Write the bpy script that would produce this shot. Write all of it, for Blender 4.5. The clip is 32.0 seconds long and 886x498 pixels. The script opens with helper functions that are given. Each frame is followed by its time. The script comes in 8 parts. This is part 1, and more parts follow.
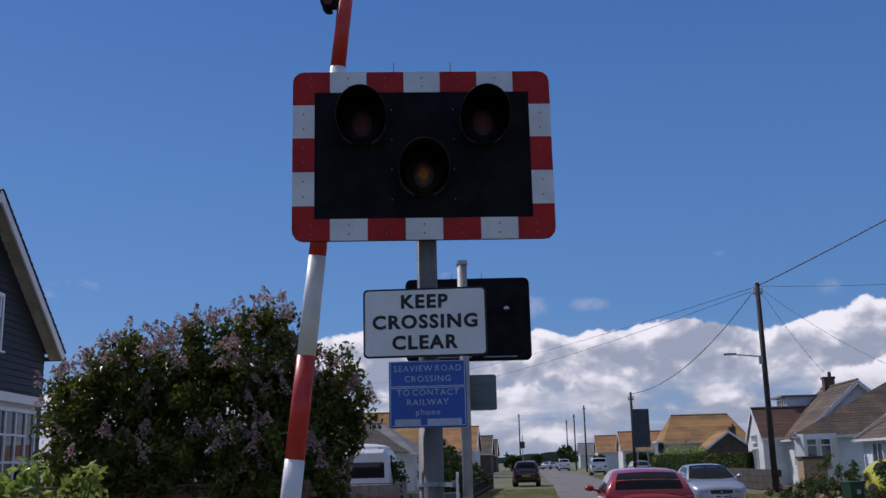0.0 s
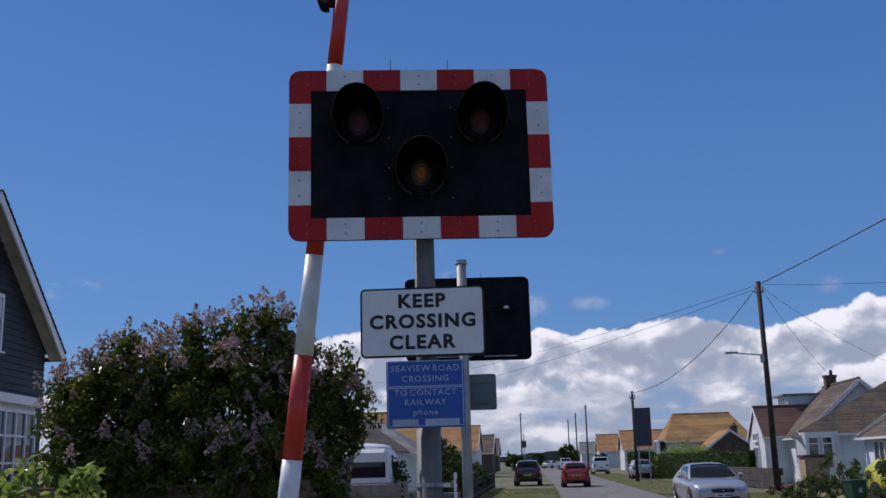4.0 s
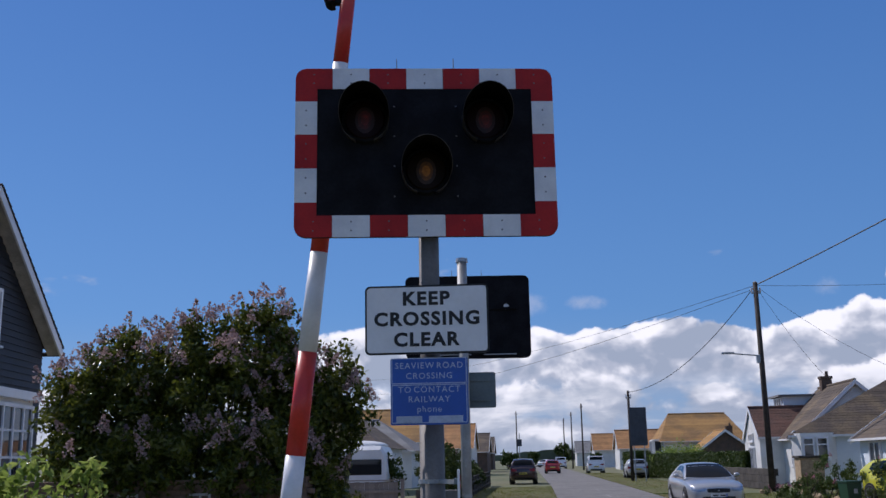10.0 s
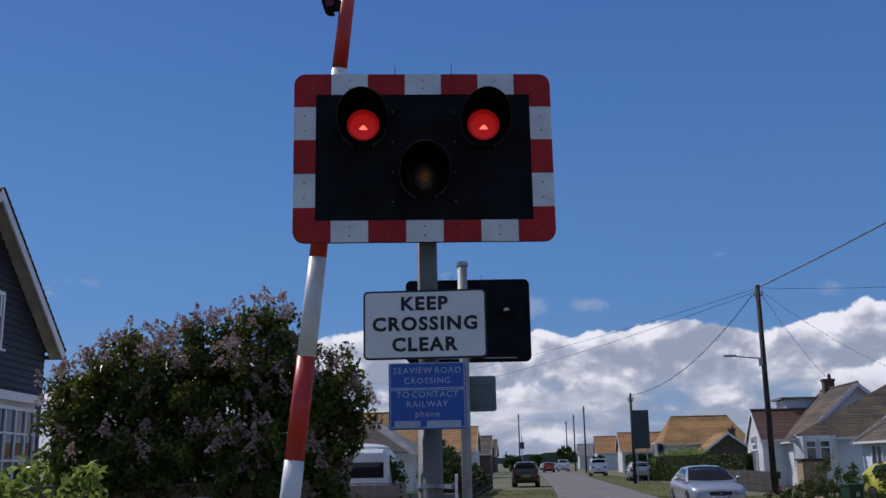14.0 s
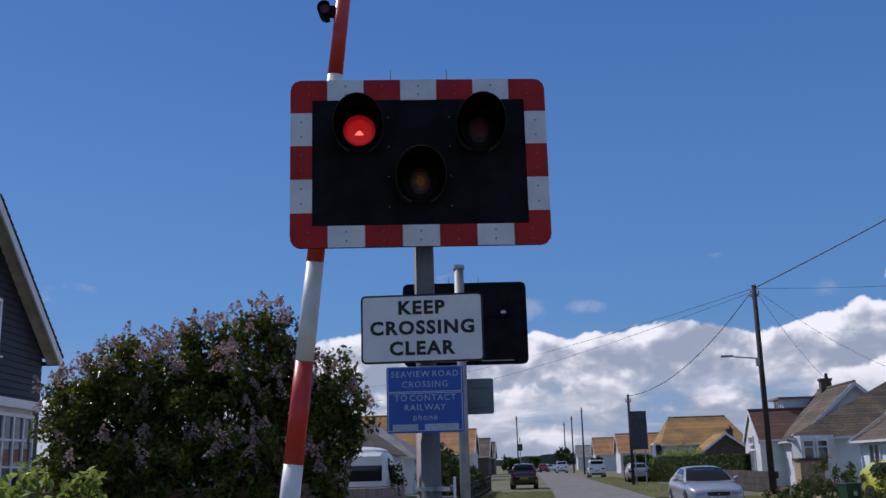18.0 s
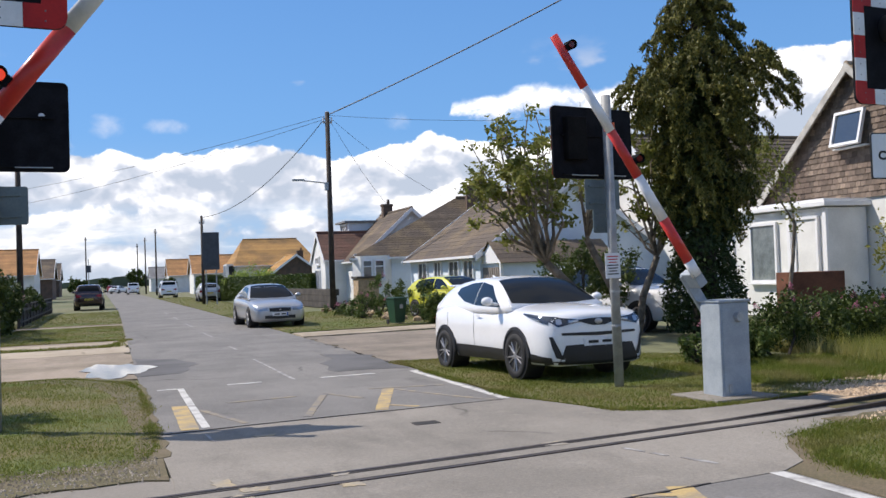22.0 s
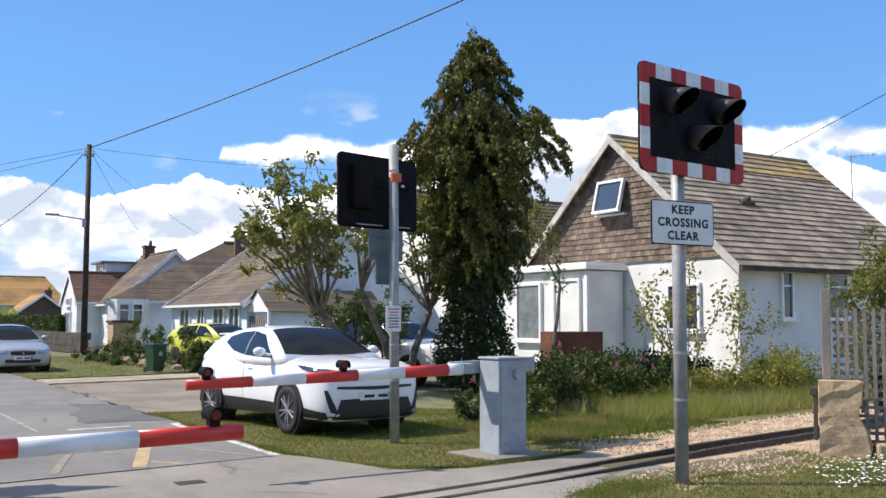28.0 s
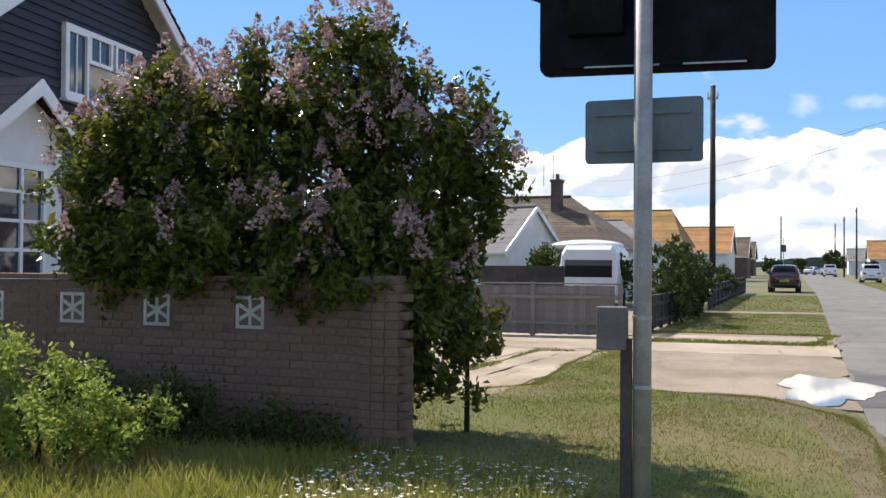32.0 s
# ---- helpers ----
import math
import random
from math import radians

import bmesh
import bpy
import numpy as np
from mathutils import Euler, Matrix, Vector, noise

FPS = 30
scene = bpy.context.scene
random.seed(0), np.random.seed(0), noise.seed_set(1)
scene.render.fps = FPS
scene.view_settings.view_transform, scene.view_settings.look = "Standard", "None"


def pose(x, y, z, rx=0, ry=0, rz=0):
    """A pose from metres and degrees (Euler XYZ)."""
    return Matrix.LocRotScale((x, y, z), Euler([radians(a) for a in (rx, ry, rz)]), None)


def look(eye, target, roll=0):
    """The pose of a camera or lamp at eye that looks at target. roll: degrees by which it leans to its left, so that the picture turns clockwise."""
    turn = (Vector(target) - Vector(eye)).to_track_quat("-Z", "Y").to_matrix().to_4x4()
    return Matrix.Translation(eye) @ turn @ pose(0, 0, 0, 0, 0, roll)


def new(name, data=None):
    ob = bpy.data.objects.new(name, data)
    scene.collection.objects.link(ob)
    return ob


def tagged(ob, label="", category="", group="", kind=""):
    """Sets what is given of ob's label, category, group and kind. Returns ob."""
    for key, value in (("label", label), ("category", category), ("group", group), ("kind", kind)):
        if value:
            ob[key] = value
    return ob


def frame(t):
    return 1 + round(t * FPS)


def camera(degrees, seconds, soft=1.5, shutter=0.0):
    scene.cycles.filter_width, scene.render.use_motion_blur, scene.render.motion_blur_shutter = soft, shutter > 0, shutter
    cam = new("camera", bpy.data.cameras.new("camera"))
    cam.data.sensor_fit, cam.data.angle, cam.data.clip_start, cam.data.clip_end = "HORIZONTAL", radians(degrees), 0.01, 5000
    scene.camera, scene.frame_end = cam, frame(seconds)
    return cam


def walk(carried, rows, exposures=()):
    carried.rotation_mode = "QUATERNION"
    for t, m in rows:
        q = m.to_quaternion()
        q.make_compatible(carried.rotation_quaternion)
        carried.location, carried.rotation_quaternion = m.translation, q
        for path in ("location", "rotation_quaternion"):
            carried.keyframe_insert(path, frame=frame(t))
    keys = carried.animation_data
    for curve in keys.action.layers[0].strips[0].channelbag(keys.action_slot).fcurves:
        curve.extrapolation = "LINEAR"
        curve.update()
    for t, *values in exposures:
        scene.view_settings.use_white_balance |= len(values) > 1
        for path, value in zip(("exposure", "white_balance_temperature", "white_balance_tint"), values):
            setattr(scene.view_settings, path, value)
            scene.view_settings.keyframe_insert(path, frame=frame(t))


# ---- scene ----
cam = camera(48.4, 32.0)
PATH = [
    (0, (0.017, 0.015, 1.675), (-0.163, 1.961, 2.099), -1.4),
    (1, (-0.008, 0.009, 1.676), (-0.183, 1.956, 2.097), -1.0),
    (2, (0.021, 0.043, 1.673), (-0.157, 1.989, 2.095), -1.5),
    (3, (0.04, 0.058, 1.682), (-0.143, 2.004, 2.105), -1.5),
    (6, (0.018, 0.048, 1.673), (-0.162, 1.994, 2.095), -1.7),
    (7, (0.014, 0.059, 1.671), (-0.166, 2.006, 2.093), -1.6),
    (8, (0.008, 0.063, 1.669), (-0.174, 2.01, 2.091), -1.5),
    (9, (-0.014, 0.027, 1.673), (-0.193, 1.974, 2.093), -1.1),
    (10, (-0.01, 0.017, 1.674), (-0.186, 1.965, 2.093), -1.1),
    (11, (0.002, 0.015, 1.675), (-0.179, 1.961, 2.097), -1.3),
    (12, (-0.005, 0.002, 1.681), (-0.186, 1.949, 2.1), -0.7),
    (13, (-0.001, 0.006, 1.678), (-0.182, 1.954, 2.097), -1.0),
    (14, (0.02, -0.001, 1.686), (-0.161, 1.945, 2.11), -1.1),
    (17, (0.027, -0.023, 1.683), (-0.148, 1.922, 2.115), -1.7),
    (18, (0.025, -0.043, 1.687), (-0.149, 1.903, 2.116), -1.6),
    (18.5, (0.052, -0.042, 1.679), (-0.062, 1.908, 2.108), -1.8),
    (19, (0.115, -0.078, 1.666), (0.158, 1.882, 2.058), -2.2),
    (19.5, (0.193, -0.044, 1.647), (0.472, 1.912, 1.96), -2.8),
    (20, (0.276, -0.027, 1.608), (0.782, 1.898, 1.809), -3.0),
    (20.5, (0.352, 0.103, 1.59), (0.971, 2.002, 1.691), -2.3),
    (21, (0.358, 0.124, 1.585), (0.993, 2.019, 1.662), -2.1),
    (21.5, (0.374, 0.11, 1.587), (1.011, 2.005, 1.652), -2.1),
    (22, (0.374, 0.112, 1.572), (1.013, 2.007, 1.622), -2.0),
    (22.5, (0.375, 0.137, 1.569), (1.013, 2.032, 1.602), -1.9),
    (23, (0.385, 0.137, 1.575), (1.026, 2.031, 1.584), -1.9),
    (23.5, (0.399, 0.132, 1.551), (1.04, 2.027, 1.546), -2.0),
    (24, (0.387, 0.139, 1.564), (1.03, 2.032, 1.54), -1.9),
    (24.5, (0.397, 0.14, 1.57), (1.051, 2.03, 1.532), -1.5),
    (25, (0.384, 0.123, 1.583), (1.094, 1.993, 1.562), -1.5),
    (25.5, (0.424, 0.149, 1.602), (1.212, 1.987, 1.671), -1.4),
    (27.5, (0.347, 0.313, 1.599), (1.32, 2.057, 1.712), -0.2),
    (28, (0.389, 0.598, 1.567), (1.452, 2.285, 1.713), 0.1),
    (28.5, (0.519, 1.048, 1.595), (1.647, 2.689, 1.778), 0.9),
    (29, (0.487, 1.483, 1.579), (1.522, 3.181, 1.793), 1.2),
    (29.5, (0.361, 1.924, 1.514), (1.046, 3.792, 1.713), -0.2),
    (30, (0.381, 2.581, 1.493), (0.651, 4.558, 1.623), 0.5),
    (30.5, (0.351, 3.303, 1.454), (0.433, 5.299, 1.548), 1.1),
    (31, (0.321, 4.226, 1.514), (0.194, 6.22, 1.598), 1.2),
    (31.5, (0.227, 4.924, 1.575), (-0.124, 6.893, 1.632), 2.1),
    (32, (0.136, 5.466, 1.606), (-0.554, 7.343, 1.635), 0.4),
]
walk(cam, [(t, look(e, g, r)) for t, e, g, r in PATH],
     [(0, -0.56, 6200, 22), (6, -0.4, 6100, 20), (8, -0.28, 6100, 20), (10, -0.36, 6100, 20), (13, -0.62, 6100, 20), (16.5, -0.55, 6100, 20), (18, -0.5, 6100, 20), (19, -0.65, 6150, 18), (19.5, -0.65, 6200, 18), (20, -0.5, 6200, 18), (20.5, -0.15, 6400, 16), (21, 0.1, 6600, 14), (23, 0.34, 6700, 14), (24, 0.38, 6600, 14), (25, 0.24, 6500, 10), (27.5, 0.62, 6700, 13), (28.5, 0.48, 6700, 14), (29.2, 0.25, 6700, 16), (29.8, -0.2, 6700, 16), (30.5, -0.12, 6700, 16), (31, 0.12, 6700, 16), (32, 0.66, 7200, 14)])

# ---- light ----
SUN_EL, SUN_AZ = radians(48), radians(-56)   # azimuth from +y towards +x
world = bpy.data.worlds.new("sky")
scene.world = world
world.use_nodes = True


def sky_nodes():
    nt = world.node_tree
    nt.nodes.clear()
    N, L = nt.nodes.new, nt.links.new

    def math_(op, a, b=None, clamp=False):
        n = N("ShaderNodeMath")
        n.operation, n.use_clamp = op, clamp
        for k, v in enumerate((a, b)):
            if v is None:
                continue
            if isinstance(v, (int, float)):
                n.inputs[k].default_value = v
            else:
                L(v, n.inputs[k])
        return n.outputs[0]

    def ramp(v, stops):
        n = N("ShaderNodeValToRGB")
        while len(n.color_ramp.elements) < len(stops):
            n.color_ramp.elements.new(0.5)
        for e, (p, c) in zip(n.color_ramp.elements, stops):
            e.position, e.color = p, (*c, 1) if len(c) == 3 else c
        L(v, n.inputs[0])
        return n.outputs[0]

    def mix(f, a, b):
        n = N("ShaderNodeMix")
        n.data_type = "RGBA"
        for k, v in ((0, f), (6, a), (7, b)):
            if isinstance(v, (int, float)):
                n.inputs[k].default_value = v
            elif isinstance(v, tuple):
                n.inputs[k].default_value = (*v, 1)
            else:
                L(v, n.inputs[k])
        return n.outputs[2]

    sky = N("ShaderNodeTexSky")
    sky.sky_type, sky.sun_disc = "NISHITA", False
    sky.sun_elevation, sky.sun_rotation = SUN_EL, SUN_AZ
    sky.altitude, sky.air_density, sky.dust_density, sky.ozone_density = 0, 1.0, 0.25, 2.2
    tc = N("ShaderNodeTexCoord")
    sep = N("ShaderNodeSeparateXYZ")
    L(tc.outputs["Generated"], sep.inputs[0])
    z = sep.outputs[2]

    def noise_(scale, detail, rough, off=(0, 0, 0), flat=1.0, distort=0.0):
        m = N("ShaderNodeMapping")
        m.inputs["Location"].default_value = off
        m.inputs["Scale"].default_value = (1, 1, flat)
        L(tc.outputs["Generated"], m.inputs[0])
        n = N("ShaderNodeTexNoise")
        n.inputs["Scale"].default_value, n.inputs["Detail"].default_value, n.inputs["Roughness"].default_value = scale, detail, rough
        n.inputs["Distortion"].default_value = distort
        L(m.outputs[0], n.inputs["Vector"])
        return n.outputs["Fac"]

    def lin(v, a, b, c=0.0, d=1.0):
        n = N("ShaderNodeMapRange")
        n.interpolation_type = "SMOOTHSTEP"
        for k, q in enumerate((a, b, c, d)):
            n.inputs[k + 1].default_value = q
        L(v, n.inputs[0])
        return n.outputs[0]

    lump, fine = noise_(13, 4, 0.5, (1.3, 0.2, 0), 1.35, 0.2), noise_(34, 6, 0.6, (4, 1, 0), 1.3, 0.2)
    # the same heaps a little nearer the sun: where they thin out the cloud is lit
    lump_up, fine_up = noise_(13, 4, 0.5, (1.293, 0.2, 0.02), 1.35, 0.2), noise_(34, 6, 0.6, (3.997, 1, 0.008), 1.3, 0.2)
    x_ = sep.outputs[0]

    def outline(stops):
        """Height of a cloud's edge against the sine of the bearing."""
        r = ramp(math_("ADD", math_("MULTIPLY", x_, 0.5), 0.5), [(0.5 + 0.5 * p, (v, v, v)) for p, v in stops])
        return r

    def heap(edge, rough, soft=0.004):
        e = math_("ADD", edge, math_("MULTIPLY", math_("SUBTRACT", lump, 0.5), rough))
        e = math_("ADD", e, math_("MULTIPLY", math_("SUBTRACT", fine, 0.5), rough * 0.6))
        d_ = math_("SUBTRACT", e, z)
        return d_, lin(d_, 0.0, soft)

    # cumulus bank with a heaped upper edge
    d, cover = heap(outline([(-0.9, 0.06), (-0.45, 0.075), (-0.27, 0.113), (-0.2, 0.126), (-0.07, 0.123), (0.0, 0.131), (0.035, 0.123), (0.10, 0.134), (0.16, 0.132), (0.235, 0.121), (0.27, 0.133), (0.305, 0.142), (0.335, 0.13), (0.40, 0.128), (0.47, 0.15), (0.56, 0.197), (0.67, 0.206), (0.72, 0.178), (0.775, 0.178), (0.83, 0.14), (0.95, 0.12)]), 0.034)
    rel = math_("ADD", math_("MULTIPLY", math_("SUBTRACT", lump, lump_up), 3.2), math_("MULTIPLY", math_("SUBTRACT", fine, fine_up), 0.5))
    rim = lin(d, 0.022, 0.0, 0.0, 0.30)
    deep = lin(d, 0.015, 0.075, 0.0, 0.30)
    shade = math_("ADD", math_("SUBTRACT", math_("ADD", rim, 0.60), deep), math_("ADD", rel, math_("MULTIPLY", math_("SUBTRACT", lump, 0.5), 0.7)))
    tones = [(0.30, (4.4, 5.2, 6.3)), (0.52, (5.9, 6.5, 7.4)), (0.70, (8.8, 9.2, 9.6)), (0.88, (12.4, 12.5, 12.5))]
    ccol = ramp(shade, tones)
    # a nearer, brighter heap and a loose puff above the bank
    d3, cover3 = heap(outline([(-0.30, 0.03), (-0.02, 0.08), (0.03, 0.075), (0.08, 0.03), (0.235, 0.03), (0.262, 0.074), (0.31, 0.09), (0.36, 0.098), (0.45, 0.105), (0.55, 0.09), (0.7, 0.12)]), 0.05, 0.008)
    c3 = ramp(math_("ADD", math_("ADD", math_("SUBTRACT", 0.78, lin(d3, 0.008, 0.05, 0.0, 0.36)), rel), 0.0), tones)
    dp, coverp = heap(outline([(0.30, 0.0), (0.325, 0.166), (0.36, 0.178), (0.41, 0.188), (0.45, 0.182), (0.50, 0.185), (0.56, 0.19)]), 0.03, 0.012)
    coverp = math_("MULTIPLY", coverp, lin(math_("ADD", z, math_("MULTIPLY", math_("SUBTRACT", fine, 0.5), 0.05)), 0.150, 0.168))
    cp = ramp(math_("ADD", math_("SUBTRACT", 0.84, lin(dp, 0.006, 0.03, 0.0, 0.16)), rel), tones)
    # flat broken layers nearer the horizon, thinning into haze
    lay, lay2 = noise_(7, 6, 0.55, (3.3, 0.4, 0.1), 5.0, 0.3), noise_(20, 5, 0.6, (0.3, 2.4, 0.1), 2.6)
    cov2 = math_("MULTIPLY", lin(lay, 0.42, 0.60), lin(z, 0.085, 0.055))
    l_col = ramp(math_("ADD", math_("MULTIPLY", lay, 0.7), math_("MULTIPLY", lay2, 0.5)), [(0.46, (5.0, 5.8, 6.7)), (0.62, (6.9, 7.5, 8.1)), (0.76, (10.8, 11.0, 11.1))])
    hole = math_("MULTIPLY", lin(lump, 0.40, 0.52), 1.0)
    cover = math_("MULTIPLY", cover, math_("MAXIMUM", hole, lin(z, 0.05, 0.085)))
    tint = N("ShaderNodeMix")
    tint.data_type, tint.blend_type = "RGBA", "MULTIPLY"
    tint.inputs[0].default_value = 1.0
    tint.inputs[7].default_value = (*SKY_TINT, 1)
    L(sky.outputs[0], tint.inputs[6])
    clear = mix(0.65, tint.outputs[2], mix(lin(z, 0.55, 0.12), (0.70, 2.3, 6.0), (1.35, 3.5, 6.9)))
    # unseen white veil overhead, added to make the shadows less blue
    fill_veil = math_("MULTIPLY", lin(z, 0.50, 0.85), lin(lump, 0.30, 0.62, 0.35, 0.85))
    clear = mix(fill_veil, clear, (5.2, 5.6, 6.2))
    base = mix(lin(z, 0.15, 0.0, 0.0, 0.75), clear, (4.1, 5.4, 7.0))
    wisp = math_("MULTIPLY", lin(noise_(6.5, 5, 0.55, WISP_OFF, 2.0), 0.63, 0.72), lin(z, 0.24, 0.17))
    base = mix(math_("MULTIPLY", wisp, 0.75), base, (7.0, 7.2, 7.5))
    # two small fair-weather scraps
    for sx, sz, w_, h_ in ((0.055, 0.151, 0.016, 0.006), (0.0, 0.152, 0.014, 0.009), (0.275, 0.155, 0.012, 0.008)):
        q = math_("ADD", math_("POWER", math_("DIVIDE", math_("ABSOLUTE", math_("SUBTRACT", x_, sx)), w_), 2.0), math_("POWER", math_("DIVIDE", math_("ABSOLUTE", math_("SUBTRACT", z, sz)), h_), 2.0))
        q = math_("ADD", q, math_("MULTIPLY", math_("SUBTRACT", fine, 0.5), 6.0))
        base = mix(lin(q, 1.8, -1.2, 0.0, 0.42), base, (6.8, 7.4, 8.4))
    col = mix(coverp, base, cp)
    col = mix(cover, col, ccol)
    col = mix(math_("MULTIPLY", cover3, lin(z, 0.04, 0.065)), col, c3)
    col = mix(math_("MULTIPLY", cov2, 0.85), col, l_col)
    col = mix(lin(z, 0.035, 0.0, 0.0, 0.6), col, (4.6, 5.5, 6.6))
    bg = N("ShaderNodeBackground")
    bg.inputs["Strength"].default_value = 0.1
    out = N("ShaderNodeOutputWorld")
    L(col, bg.inputs[0])
    L(bg.outputs[0], out.inputs[0])


CLOUD_OFF, WISP_OFF, SKY_TINT = (2.1, 1.4, 0), (5.5, 2.0, 0), (0.60, 0.82, 1.12)
sky_nodes()
sun = new("sun", bpy.data.lights.new("sun", "SUN"))
sun.data.energy, sun.data.angle, sun.data.color = 4.2, radians(0.53), (1.0, 0.95, 0.87)
sun.matrix_world = look((0, 0, 60), (60 * math.cos(SUN_EL) * -math.sin(SUN_AZ), 60 * math.cos(SUN_EL) * -math.cos(SUN_AZ), 60 - 60 * math.sin(SUN_EL)))

# ---- materials ----
def mat(name, color, rough=0.6, metal=0.0, vary=0.12, scale=3.0, fine=40.0, bump=0.0, color2=None, island=0.0, rnd=0.0, spec=0.5, coat=0.0, edge=(0.4, 0.62), emit=None, strength=0.0, alpha=1.0, trans=0.0):
    """A surface with stains at a large scale, grain at a small one, and a fine relief."""
    m = bpy.data.materials.new(name)
    m.use_nodes = True
    nt = m.node_tree
    N, L = nt.nodes.new, nt.links.new
    p = nt.nodes["Principled BSDF"]
    p.inputs["Roughness"].default_value, p.inputs["Metallic"].default_value = rough, metal
    p.inputs["Specular IOR Level"].default_value = spec
    p.inputs["Coat Weight"].default_value = coat
    p.inputs["Transmission Weight"].default_value = trans
    tc = N("ShaderNodeTexCoord")
    src = tc.outputs["Object"]

    def noise_(s, detail=4):
        n = N("ShaderNodeTexNoise")
        n.inputs["Scale"].default_value, n.inputs["Detail"].default_value = s, detail
        L(src, n.inputs["Vector"])
        return n.outputs["Fac"]

    a, b = noise_(scale, 5), noise_(fine, 3)
    c2 = color2 or tuple(min(1, c * (1 - 2 * vary)) for c in color)
    r = N("ShaderNodeMapRange")
    r.inputs[1].default_value, r.inputs[2].default_value = edge
    L(a, r.inputs[0])
    mx = N("ShaderNodeMix")
    mx.data_type = "RGBA"
    mx.inputs[6].default_value, mx.inputs[7].default_value = (*color, 1), (*c2, 1)
    L(r.outputs[0], mx.inputs[0])
    g = N("ShaderNodeMapRange")
    g.inputs[1].default_value, g.inputs[2].default_value = 0.25, 0.75
    g.inputs[3].default_value, g.inputs[4].default_value = 1 - vary, 1 + vary
    L(b, g.inputs[0])
    val = g.outputs[0]
    for amount, kind in ((island, "ShaderNodeNewGeometry"), (rnd, "ShaderNodeObjectInfo")):
        if amount:
            gi = N(kind)
            q = N("ShaderNodeMapRange")
            q.inputs[3].default_value, q.inputs[4].default_value = 1 - amount, 1 + amount
            L(gi.outputs["Random Per Island" if amount == island and kind == "ShaderNodeNewGeometry" else "Random"], q.inputs[0])
            mm = N("ShaderNodeMath")
            mm.operation = "MULTIPLY"
            L(val, mm.inputs[0])
            L(q.outputs[0], mm.inputs[1])
            val = mm.outputs[0]
    sc = N("ShaderNodeVectorMath")
    sc.operation = "SCALE"
    L(mx.outputs[2], sc.inputs[0])
    L(val, sc.inputs[3])
    L(sc.outputs[0], p.inputs["Base Color"])
    if bump:
        bp = N("ShaderNodeBump")
        bp.inputs["Strength"].default_value, bp.inputs["Distance"].default_value = min(1, bump * 20), bump
        L(b, bp.inputs["Height"])
        L(bp.outputs[0], p.inputs["Normal"])
    if emit:
        p.inputs["Emission Color"].default_value, p.inputs["Emission Strength"].default_value = (*emit, 1), strength
    return m


